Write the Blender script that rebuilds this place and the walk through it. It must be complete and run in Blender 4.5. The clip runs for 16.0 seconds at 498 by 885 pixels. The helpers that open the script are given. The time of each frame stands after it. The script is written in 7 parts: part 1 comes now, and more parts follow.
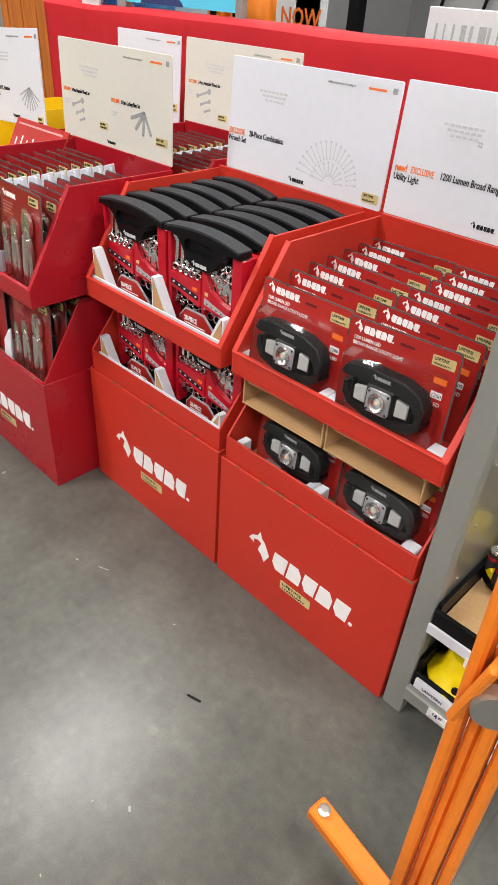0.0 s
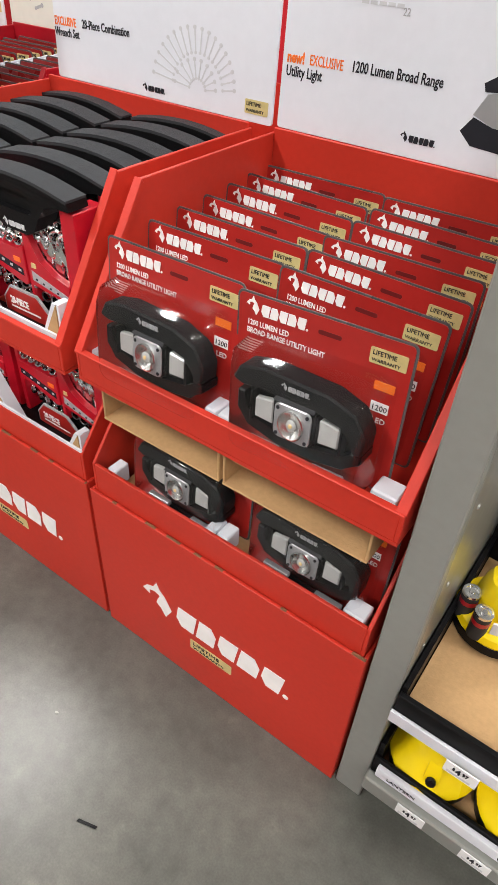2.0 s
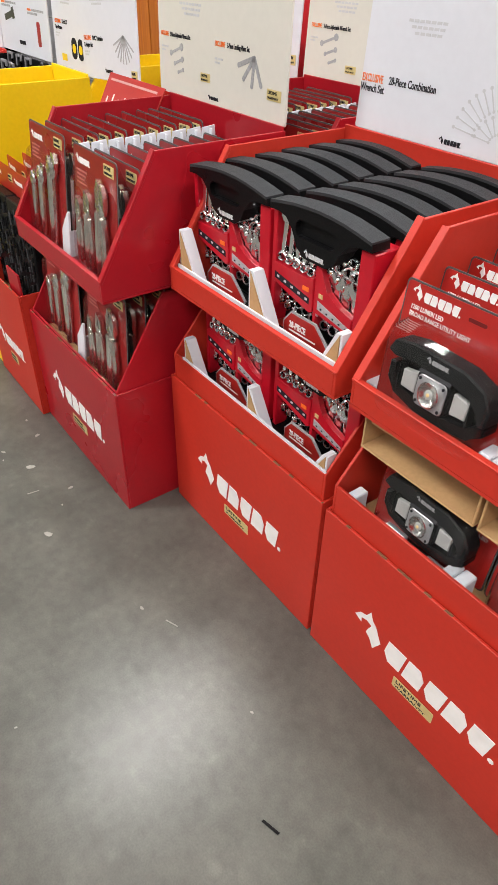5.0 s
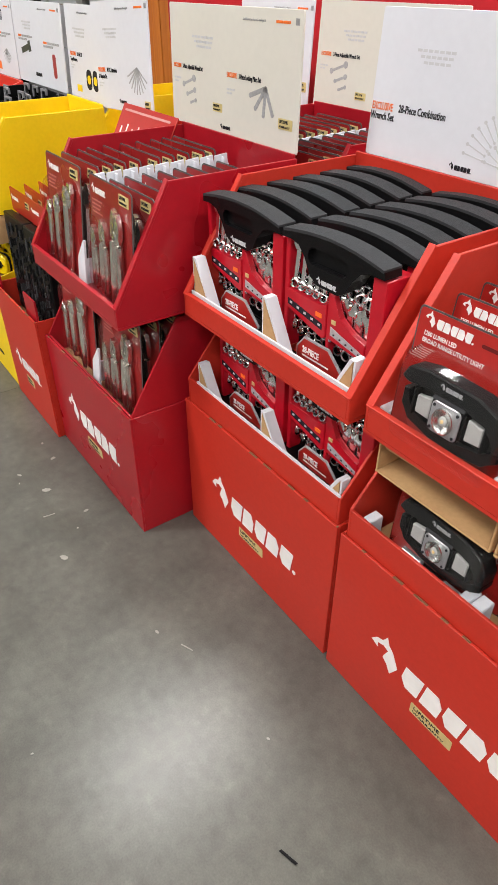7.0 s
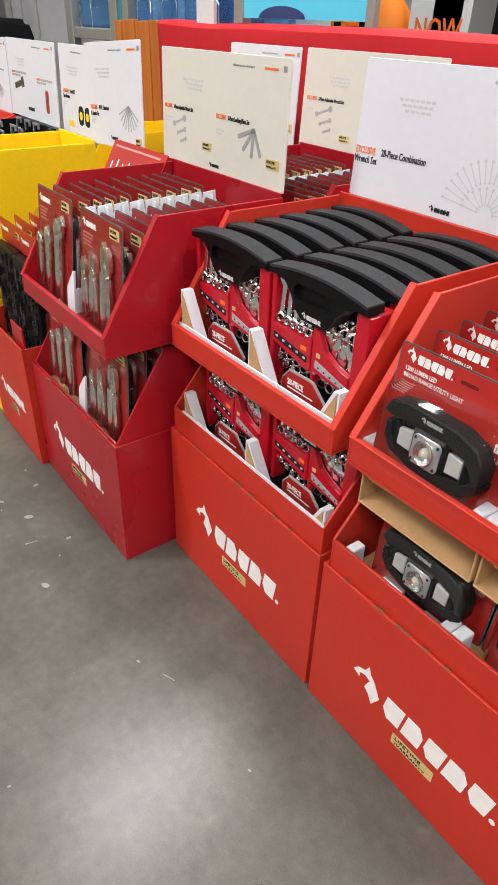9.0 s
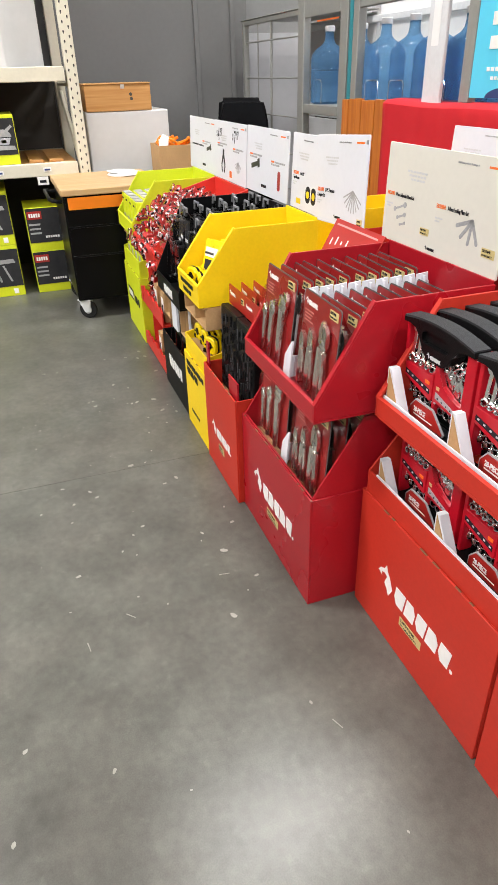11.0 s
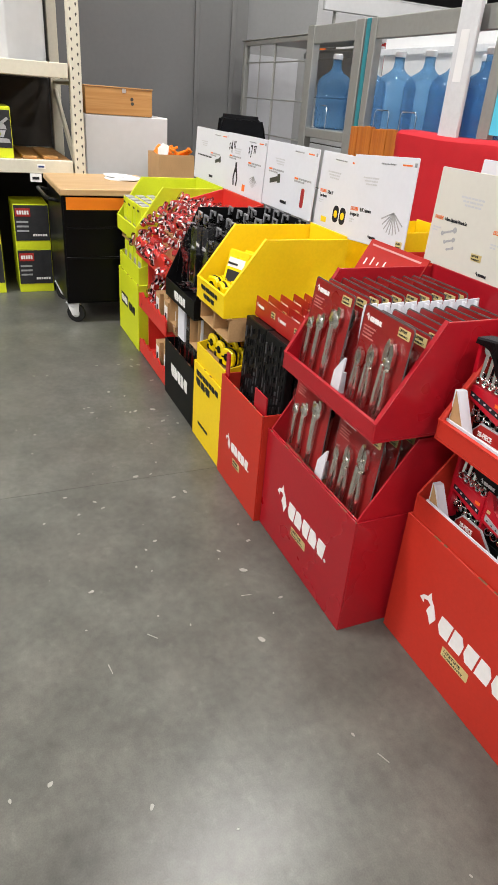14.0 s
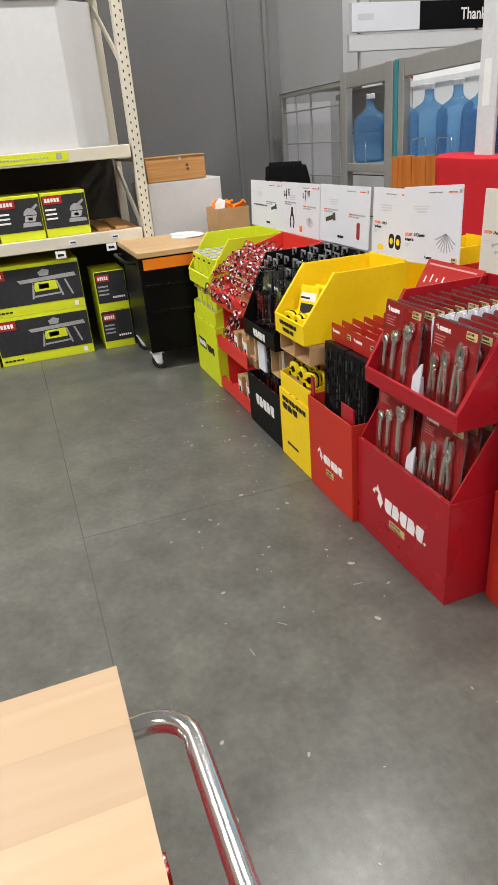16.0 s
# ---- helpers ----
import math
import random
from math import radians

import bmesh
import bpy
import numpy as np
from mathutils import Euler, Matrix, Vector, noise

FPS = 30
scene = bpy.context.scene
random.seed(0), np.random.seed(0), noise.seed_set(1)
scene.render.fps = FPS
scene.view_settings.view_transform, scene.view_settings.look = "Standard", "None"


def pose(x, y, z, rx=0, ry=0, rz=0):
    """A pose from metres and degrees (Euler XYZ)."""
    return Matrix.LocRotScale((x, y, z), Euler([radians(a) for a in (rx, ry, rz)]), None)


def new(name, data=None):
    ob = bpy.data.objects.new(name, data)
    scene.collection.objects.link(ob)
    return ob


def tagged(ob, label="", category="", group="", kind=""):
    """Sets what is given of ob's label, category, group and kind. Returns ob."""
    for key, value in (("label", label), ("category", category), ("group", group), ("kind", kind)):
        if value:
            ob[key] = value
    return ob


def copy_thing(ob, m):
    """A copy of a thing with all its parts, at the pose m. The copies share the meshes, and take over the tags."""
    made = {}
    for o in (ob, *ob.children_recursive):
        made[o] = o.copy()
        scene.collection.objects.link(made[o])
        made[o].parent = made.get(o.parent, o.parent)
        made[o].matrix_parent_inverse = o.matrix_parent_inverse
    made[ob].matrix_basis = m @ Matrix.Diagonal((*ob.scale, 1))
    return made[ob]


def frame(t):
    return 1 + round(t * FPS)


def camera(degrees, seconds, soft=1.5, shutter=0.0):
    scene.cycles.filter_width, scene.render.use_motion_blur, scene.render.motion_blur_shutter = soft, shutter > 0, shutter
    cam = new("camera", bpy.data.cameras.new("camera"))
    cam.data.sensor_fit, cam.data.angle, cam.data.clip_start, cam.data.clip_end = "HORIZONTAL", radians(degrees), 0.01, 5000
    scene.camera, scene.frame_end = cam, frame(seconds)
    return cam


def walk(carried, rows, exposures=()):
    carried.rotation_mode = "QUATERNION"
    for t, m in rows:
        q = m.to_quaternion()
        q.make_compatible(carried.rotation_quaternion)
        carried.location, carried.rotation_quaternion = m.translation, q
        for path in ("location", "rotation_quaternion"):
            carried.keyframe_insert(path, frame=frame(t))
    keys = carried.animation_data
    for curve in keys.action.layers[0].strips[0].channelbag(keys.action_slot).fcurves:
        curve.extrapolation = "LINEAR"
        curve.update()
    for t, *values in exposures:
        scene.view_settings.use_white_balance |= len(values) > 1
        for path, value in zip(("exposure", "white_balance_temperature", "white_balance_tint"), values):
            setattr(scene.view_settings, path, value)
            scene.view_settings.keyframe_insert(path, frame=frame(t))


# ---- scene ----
EXPO = -0.06
SCALE = 1.11
cam = camera(42.7, 16.0)
METRES, EYE, TILT, LEAN, TURN = 1.75 * SCALE, 1.317 * SCALE, 0.0, 0.0, 42.7
ROWS = [
    (0.0, 0.0, 0.0, 0.0, 2.35, -35.73, -3.27),
    (0.5, 0.0318, 0.1073, -0.0028, 4.38, -37.35, -1.96),
    (1.0, 0.083, 0.2111, -0.0185, 3.19, -38.64, 3.8),
    (1.5, 0.0646, 0.24, -0.0588, -3.18, -39.43, -0.17),
    (2.0, 0.052, 0.2348, -0.0752, -6.37, -40.44, -2.45),
    (2.5, 0.0481, 0.2286, -0.0763, -7.45, -39.74, -2.16),
    (3.0, 0.0446, 0.2245, -0.0763, -7.67, -39.87, -2.25),
    (3.5, 0.0381, 0.2214, -0.0788, -6.75, -40.59, -2.32),
    (4.0, 0.0296, 0.2127, -0.0672, -4.2, -39.06, -0.89),
    (4.5, -0.0046, 0.2043, -0.0428, 6.06, -34.66, -0.57),
    (5.0, -0.0293, 0.2086, -0.0655, 11.34, -37.88, -1.07),
    (7.5, -0.0316, 0.2107, -0.0546, 11.87, -35.75, -0.11),
    (8.0, -0.0309, 0.2089, -0.0537, 10.88, -35.15, -1.15),
    (10.5, -0.0373, 0.1729, -0.0086, 18.07, -29.95, 0.15),
    (11.0, -0.046, 0.1456, 0.0156, 27.56, -30.25, 1.4),
    (11.5, -0.1045, 0.0915, 0.0205, 26.01, -27.43, 3.39),
    (12.0, -0.1565, 0.0685, 0.0107, 28.77, -26.99, -1.09),
    (12.5, -0.173, 0.0764, -0.0019, 28.81, -29.23, -2.6),
    (13.0, -0.1828, 0.0905, 0.0001, 27.88, -27.69, -2.02),
    (13.5, -0.1902, 0.1072, -0.0098, 25.84, -29.47, -4.04),
    (14.0, -0.1954, 0.1068, -0.014, 24.76, -28.4, -4.01),
    (14.5, -0.1917, 0.0892, -0.0075, 25.94, -27.59, -3.83),
    (15.0, -0.1484, 0.0575, 0.0213, 29.29, -26.38, 0.87),
    (15.5, -0.1233, 0.0175, 0.0205, 33.59, -29.66, 3.1),
    (16.0, -0.1805, -0.0651, 0.0313, 27.05, -25.57, 4.63),
]
walk(cam, [(t, pose(0, 0, EYE, TILT, LEAN, TURN) @ pose(METRES * x, METRES * y, METRES * z, 90 + pitch, roll, yaw)) for t, x, y, z, yaw, pitch, roll in ROWS],
     [(0.0, EXPO - 0.10), (5.0, EXPO - 0.15), (8.0, EXPO - 0.15), (10.5, EXPO + 0.02), (11.0, EXPO + 0.06), (11.5, EXPO + 0.02), (12.5, EXPO - 0.12), (14.0, EXPO - 0.14), (15.0, EXPO - 0.06), (15.5, EXPO - 0.08), (16.0, EXPO - 0.36)])

# ---- light: rows of high-bay strips under the store's ceiling ----
CEIL = 5.6
world = bpy.data.worlds.new("hall_air")
scene.world = world
world.use_nodes = True
world.node_tree.nodes["Background"].inputs[0].default_value = (0.9, 0.95, 1.0, 1)
world.node_tree.nodes["Background"].inputs[1].default_value = 0.04


# ---- materials ----
def mat(name, colour, rough=0.5, metal=0.0, vary=0.08, scale=40.0, bump=0.0, bump_scale=200.0, coat=0.0, big=3.0, emit=None, rnd=0.0, wear=None):
    m = bpy.data.materials.new(name)
    m.use_nodes = True
    nt = m.node_tree
    n, l = nt.nodes, nt.links
    bs = n["Principled BSDF"]
    bs.inputs["Roughness"].default_value = rough
    bs.inputs["Metallic"].default_value = metal
    bs.inputs["Specular IOR Level"].default_value = 0.12 if max(colour) < 0.05 and not metal else (0.35 if rough > 0.38 else 0.5)
    bs.inputs["Coat Weight"].default_value = coat
    co = n.new("ShaderNodeNewGeometry").outputs["Position"]
    fine = n.new("ShaderNodeTexNoise")
    fine.inputs["Scale"].default_value = scale
    fine.inputs["Detail"].default_value = 5
    l.new(co, fine.inputs["Vector"])
    wide = n.new("ShaderNodeTexNoise")
    wide.inputs["Scale"].default_value = big
    wide.inputs["Detail"].default_value = 3
    l.new(co, wide.inputs["Vector"])
    add = n.new("ShaderNodeMath")
    add.operation = "ADD"
    l.new(fine.outputs["Fac"], add.inputs[0])
    l.new(wide.outputs["Fac"], add.inputs[1])
    hsv = n.new("ShaderNodeHueSaturation")
    hsv.inputs["Color"].default_value = (*colour, 1)
    mr = n.new("ShaderNodeMapRange")
    mr.inputs["From Min"].default_value = 0.6
    mr.inputs["From Max"].default_value = 1.4
    mr.inputs["To Min"].default_value = 1 - vary
    mr.inputs["To Max"].default_value = 1 + vary
    l.new(add.outputs[0], mr.inputs["Value"])
    val = mr.outputs[0]
    if rnd:
        oi = n.new("ShaderNodeObjectInfo")
        r2 = n.new("ShaderNodeMapRange")
        r2.inputs["To Min"].default_value = 1 - rnd
        r2.inputs["To Max"].default_value = 1 + rnd
        l.new(oi.outputs["Random"], r2.inputs["Value"])
        mu = n.new("ShaderNodeMath")
        mu.operation = "MULTIPLY"
        l.new(val, mu.inputs[0])
        l.new(r2.outputs[0], mu.inputs[1])
        val = mu.outputs[0]
    l.new(val, hsv.inputs["Value"])
    col = hsv.outputs[0]
    if wear:
        sc = n.new("ShaderNodeTexNoise")
        sc.inputs["Scale"].default_value = wear[1]
        sc.inputs["Detail"].default_value = 8
        sc.inputs["Roughness"].default_value = 0.7
        l.new(co, sc.inputs["Vector"])
        ra = n.new("ShaderNodeMapRange")
        ra.inputs["From Min"].default_value = wear[2]
        ra.inputs["From Max"].default_value = wear[2] + 0.06
        l.new(sc.outputs["Fac"], ra.inputs["Value"])
        mx = n.new("ShaderNodeMix")
        mx.data_type = "RGBA"
        l.new(ra.outputs[0], mx.inputs["Factor"])
        l.new(col, mx.inputs["A"])
        mx.inputs["B"].default_value = (*wear[0], 1)
        col = mx.outputs["Result"]
    l.new(col, bs.inputs["Base Color"])
    rr = n.new("ShaderNodeMapRange")
    rr.inputs["To Min"].default_value = max(0.02, rough - 0.1)
    rr.inputs["To Max"].default_value = min(1, rough + 0.1)
    l.new(wide.outputs["Fac"], rr.inputs["Value"])
    l.new(rr.outputs[0], bs.inputs["Roughness"])
    if bump:
        bn = n.new("ShaderNodeTexNoise")
        bn.inputs["Scale"].default_value = bump_scale
        bn.inputs["Detail"].default_value = 4
        l.new(co, bn.inputs["Vector"])
        bp = n.new("ShaderNodeBump")
        bp.inputs["Strength"].default_value = bump
        bp.inputs["Distance"].default_value = 0.004
        l.new(bn.outputs["Fac"], bp.inputs["Height"])
        l.new(bp.outputs[0], bs.inputs["Normal"])
    if emit:
        bs.inputs["Emission Color"].default_value = (*emit[:3], 1)
        bs.inputs["Emission Strength"].default_value = emit[3]
    return m


def clear_shell(name, tint, gloss=0.6, rough=0.1):
    m = bpy.data.materials.new(name)
    m.use_nodes = True
    n, l = m.node_tree.nodes, m.node_tree.links
    n.remove(n["Principled BSDF"])
    tr = n.new("ShaderNodeBsdfTransparent")
    tr.inputs[0].default_value = (*tint, 1)
    gl = n.new("ShaderNodeBsdfGlossy")
    gl.inputs["Roughness"].default_value = rough
    fr = n.new("ShaderNodeFresnel")
    fr.inputs["IOR"].default_value = 1.5
    sc = n.new("ShaderNodeMath")
    sc.operation = "MULTIPLY"
    sc.use_clamp = True
    sc.inputs[1].default_value = gloss * 2
    l.new(fr.outputs[0], sc.inputs[0])
    mx = n.new("ShaderNodeMixShader")
    l.new(sc.outputs[0], mx.inputs[0])
    l.new(tr.outputs[0], mx.inputs[1])
    l.new(gl.outputs[0], mx.inputs[2])
    nz = n.new("ShaderNodeTexNoise")
    nz.inputs["Scale"].default_value = 30
    l.new(n.new("ShaderNodeNewGeometry").outputs["Position"], nz.inputs["Vector"])
    bp = n.new("ShaderNodeBump")
    bp.inputs["Strength"].default_value = 0.03
    bp.inputs["Distance"].default_value = 0.01
    l.new(nz.outputs["Fac"], bp.inputs["Height"])
    l.new(bp.outputs[0], gl.inputs["Normal"])
    l.new(bp.outputs[0], fr.inputs["Normal"])
    l.new(mx.outputs[0], n["Material Output"].inputs["Surface"])
    return m


def concrete():
    m = bpy.data.materials.new("polished_concrete")
    m.use_nodes = True
    n, l = m.node_tree.nodes, m.node_tree.links
    bs = n["Principled BSDF"]
    co = n.new("ShaderNodeNewGeometry").outputs["Position"]

    def cloud(scale, detail, lo, hi, a, b, rough=0.55):
        t = n.new("ShaderNodeTexNoise")
        t.inputs["Scale"].default_value = scale
        t.inputs["Detail"].default_value = detail
        t.inputs["Roughness"].default_value = rough
        l.new(co, t.inputs["Vector"])
        r = n.new("ShaderNodeMapRange")
        for key, v in (("From Min", lo), ("From Max", hi), ("To Min", a), ("To Max", b)):
            r.inputs[key].default_value = v
        l.new(t.outputs["Fac"], r.inputs["Value"])
        return r.outputs[0]

    def times(a, b):
        k = n.new("ShaderNodeMath")
        k.operation = "MULTIPLY"
        l.new(a, k.inputs[0])
        l.new(b, k.inputs[1])
        return k.outputs[0]

    tone = times(times(cloud(1.3, 2, 0.3, 0.7, 0.86, 1.14), cloud(6.5, 4, 0.3, 0.7, 0.80, 1.20)), times(cloud(34, 3, 0.3, 0.7, 0.88, 1.12), cloud(260, 2, 0.3, 0.7, 0.90, 1.10)))
    hue = n.new("ShaderNodeMix")
    hue.data_type = "RGBA"
    hue.inputs["A"].default_value = (0.102, 0.103, 0.090, 1)
    hue.inputs["B"].default_value = (0.105, 0.102, 0.089, 1)
    l.new(cloud(2.1, 2, 0.35, 0.65, 0, 1), hue.inputs["Factor"])
    pale = n.new("ShaderNodeMix")
    pale.data_type = "RGBA"
    pale.inputs["B"].default_value = (0.19, 0.186, 0.165, 1)
    l.new(hue.outputs["Result"], pale.inputs["A"])
    l.new(cloud(21, 5, 0.60, 0.74, 0, 0.28, 0.6), pale.inputs["Factor"])
    hsv = n.new("ShaderNodeHueSaturation")
    l.new(pale.outputs["Result"], hsv.inputs["Color"])
    l.new(tone, hsv.inputs["Value"])
    l.new(hsv.outputs[0], bs.inputs["Base Color"])
    bs.inputs["Roughness"].default_value = 0.28
    bs.inputs["Specular IOR Level"].default_value = 0.36
    return m


def wood(name, a, b, rough=0.45, scale=1.0, axis=0):
    m = mat(name, a, rough, 0, 0.06, 60)
    n, l = m.node_tree.nodes, m.node_tree.links
    bs = n["Principled BSDF"]
    co = n.new("ShaderNodeNewGeometry").outputs["Position"]
    mp = n.new("ShaderNodeMapping")
    s = [60 * scale, 60 * scale, 60 * scale]
    s[axis] = 3 * scale
    mp.inputs["Scale"].default_value = s
    l.new(co, mp.inputs["Vector"])
    nz = n.new("ShaderNodeTexNoise")
    nz.inputs["Scale"].default_value = 1
    nz.inputs["Detail"].default_value = 6
    nz.inputs["Distortion"].default_value = 0.8
    l.new(mp.outputs[0], nz.inputs["Vector"])
    cr = n.new("ShaderNodeValToRGB")
    cr.color_ramp.elements[0].position, cr.color_ramp.elements[1].position = 0.3, 0.7
    cr.color_ramp.elements[0].color = (*b, 1)
    cr.color_ramp.elements[1].color = (*a, 1)
    l.new(nz.outputs["Fac"], cr.inputs[0])
    oi = n.new("ShaderNodeObjectInfo")
    rr = n.new("ShaderNodeMapRange")
    rr.inputs["To Min"].default_value = 0.88
    rr.inputs["To Max"].default_value = 1.08
    l.new(oi.outputs["Random"], rr.inputs["Value"])
    hs = n.new("ShaderNodeHueSaturation")
    l.new(cr.outputs[0], hs.inputs["Color"])
    l.new(rr.outputs[0], hs.inputs["Value"])
    l.new(hs.outputs[0], bs.inputs["Base Color"])
    return m


RED = mat("orange_red_card", (0.50, 0.030, 0.016), 0.45, 0, 0.07, 90, 0.04, 60, wear=((0.66, 0.36, 0.26), 60, 0.76))
CRIMSON = mat("crimson_card", (0.36, 0.008, 0.016), 0.3, 0, 0.08, 90, 0.04, 60, wear=((0.5, 0.25, 0.22), 60, 0.77))
PACKRED = mat("red_package_print", (0.38, 0.018, 0.014), 0.32, 0, 0.08, 80, rnd=0.08)
YELLOW = mat("yellow_card", (0.86, 0.60, 0.008), 0.42, 0, 0.06, 90, 0.04, 60)
LIME = mat("lime_card", (0.62, 0.68, 0.02), 0.42, 0, 0.06, 90, 0.04, 60)
BLACKCARD = mat("black_card", (0.005, 0.005, 0.0055), 0.4, 0, 0.15, 90, 0.04, 60)
KRAFT = mat("brown_cardboard", (0.46, 0.28, 0.13), 0.75, 0, 0.12, 120, 0.15, 300, big=9)
TORN = mat("torn_dark_cardboard", (0.20, 0.10, 0.05), 0.8, 0, 0.3, 90)
WHITECARD = mat("white_card", (0.68, 0.69, 0.74), 0.5, 0, 0.03, 50)
CREAM = mat("cream_sign_card", (0.66, 0.635, 0.57), 0.5, 0, 0.03, 50)
INK = mat("dark_ink", (0.02, 0.02, 0.025), 0.5)
MIDLIGHTINK = mat("pinkish_fine_print", (0.55, 0.30, 0.28), 0.5)
GREYINK = mat("pale_grey_ink", (0.56, 0.56, 0.58), 0.5)
MIDINK = mat("mid_grey_ink", (0.36, 0.36, 0.37), 0.5, 0, 0.3, 160)
ORANGEINK = mat("orange_ink", (0.85, 0.17, 0.02), 0.5)
WHITEINK = mat("white_ink", (0.82, 0.80, 0.78), 0.45)
GOLD = mat("gold_foil", (0.66, 0.54, 0.24), 0.34, 0.2, 0.12, 90)
BLACKP = mat("black_plastic", (0.006, 0.006, 0.0065), 0.3, 0, 0.2, 90, 0.1, 500)
GREYRUB = mat("dark_grey_grip", (0.036, 0.037, 0.040), 0.6, 0, 0.2, 400, 0.25, 900)
REDP = mat("red_plastic", (0.46, 0.006, 0.018), 0.3, 0, 0.1, 60)
CHROME = mat("polished_chrome", (0.78, 0.78, 0.79), 0.12, 0.95, 0.06, 40)
STEEL = mat("satin_tool_steel", (0.78, 0.74, 0.68), 0.3, 0.8, 0.12, 60)
TOOLCHROME = mat("bright_tool_chrome", (0.90, 0.90, 0.91), 0.13, 1.0, 0.1, 60, 0.08, 60)
NICKEL = mat("brushed_nickel_tool", (0.88, 0.85, 0.79), 0.24, 1.0, 0.2, 70, 0.2, 45)
EDGE = mat("silvery_card_edge", (0.085, 0.08, 0.08), 0.3, 0, 0.3, 160)
SLOTRED = mat("dark_red_slot", (0.13, 0.008, 0.008), 0.5)
PANELWHITE = mat("greyish_white_panel", (0.57, 0.57, 0.57), 0.5, 0, 0.04, 20)
BOARDGREY = mat("pale_grey_board", (0.40, 0.40, 0.42), 0.6, 0, 0.06, 14)
BITGREY = mat("dark_bit_steel", (0.07, 0.07, 0.074), 0.3, 0.3, 0.2, 90)
SILVER = mat("silver_plastic", (0.48, 0.48, 0.49), 0.32, 0.6, 0.08, 60)
LENS = mat("lamp_lens", (0.46, 0.46, 0.44), 0.15, 0, 0.1, 60, coat=0.6)
REFLECTOR = mat("lamp_reflector", (0.86, 0.86, 0.84), 0.25, 1.0, 0.1, 60)
SHELL = clear_shell("clear_blister", (0.95, 0.95, 0.96), 0.55, 0.07)
GUARD = mat("charcoal_rubber_guard", (0.013, 0.0135, 0.014), 0.42, 0, 0.25, 300, 0.3, 700)
THINSHELL = clear_shell("thin_clear_blister", (0.97, 0.97, 0.98), 0.14, 0.10)
HOOKGREY = mat("smoky_hook_plastic", (0.20, 0.20, 0.21), 0.25, 0, 0.2, 60)
GREYMETAL = mat("grey_green_powder_coat", (0.25, 0.255, 0.235), 0.42, 0.1, 0.06, 60, 0.04, 300, wear=((0.42, 0.43, 0.42), 22, 0.72))
DULLMETAL = mat("bare_shelf_metal", (0.40, 0.40, 0.37), 0.32, 0.75, 0.12, 30, wear=((0.55, 0.47, 0.12), 9, 0.68))
LANTERN = mat("yellow_plastic", (0.84, 0.62, 0.004), 0.28, 0, 0.04, 30, coat=0.25)
BLUEP = mat("blue_plastic", (0.02, 0.12, 0.32), 0.35)
WALLGREY = mat("grey_wall_paint", (0.155, 0.155, 0.155), 0.6, 0, 0.05, 30, 0.05, 90)
WALLPALE = mat("pale_grey_wall_paint", (0.25, 0.25, 0.25), 0.6, 0, 0.05, 30, 0.05, 90)
WHITEWALL = mat("white_wall_paint", (0.58, 0.58, 0.59), 0.6, 0, 0.04, 30)
CEILING = mat("white_deck_paint", (0.62, 0.62, 0.62), 0.7, 0, 0.05, 4)
RACKBEIGE = mat("beige_rack_paint", (0.62, 0.58, 0.47), 0.4, 0.05, 0.06, 50, wear=((0.3, 0.28, 0.24), 30, 0.72))
CAGEMETAL = mat("grey_cage_metal", (0.33, 0.33, 0.31), 0.42, 0.4, 0.08, 40)
TEAL = mat("teal_strip", (0.03, 0.22, 0.26), 0.4)


def bottle_plastic():
    m = clear_shell("blue_bottle_plastic", (0.52, 0.75, 0.94), 0.22, 0.12)
    n, l = m.node_tree.nodes, m.node_tree.links
    tr = [k for k in n if k.bl_idname == "ShaderNodeBsdfTransparent"][0]
    mx = [k for k in n if k.bl_idname == "ShaderNodeMixShader"][0]
    df = n.new("ShaderNodeBsdfDiffuse")
    df.inputs[0].default_value = (0.12, 0.26, 0.46, 1)
    m2 = n.new("ShaderNodeMixShader")
    m2.inputs[0].default_value = 0.28
    l.new(tr.outputs[0], m2.inputs[1])
    l.new(df.outputs[0], m2.inputs[2])
    l.new(m2.outputs[0], mx.inputs[1])
    return m


JUG = bottle_plastic()
CAPWHITE = mat("white_cap", (0.64, 0.65, 0.67), 0.4)
CLOTH = mat("red_table_cloth", (0.52, 0.012, 0.02), 0.7, 0, 0.08, 14, 0.15, 500, big=2)
ORANGEWOOD = wood("orange_stained_wood", (0.60, 0.20, 0.03), (0.42, 0.11, 0.015), 0.5, 0.7, 2)
CRATEWOOD = wood("pine_crate_wood", (0.55, 0.30, 0.11), (0.40, 0.18, 0.05), 0.5, 0.7, 1)
BENCHWOOD = wood("maple_butcher_block", (0.48, 0.345, 0.222), (0.435, 0.30, 0.18), 0.42, 0.45, 1)
CARTTOP = wood("oak_cart_top", (0.56, 0.38, 0.20), (0.46, 0.28, 0.13), 0.45, 0.5, 1)
REDENAMEL = mat("red_enamel", (0.42, 0.008, 0.012), 0.22, 0.1, 0.06, 30, coat=0.4)
ORANGEPAINT = mat("scratched_orange_paint", (0.80, 0.22, 0.02), 0.42, 0.05, 0.1, 50, 0.06, 200, wear=((0.46, 0.36, 0.28), 26, 0.66))
ORANGETAPE = mat("orange_tape", (0.95, 0.24, 0.01), 0.5, 0, 0.04, 30)
CARTBLACK = mat("black_cart_enamel", (0.003, 0.003, 0.0035), 0.35, 0, 0.2, 30)
RUBBER = mat("black_rubber", (0.02, 0.02, 0.02), 0.7)
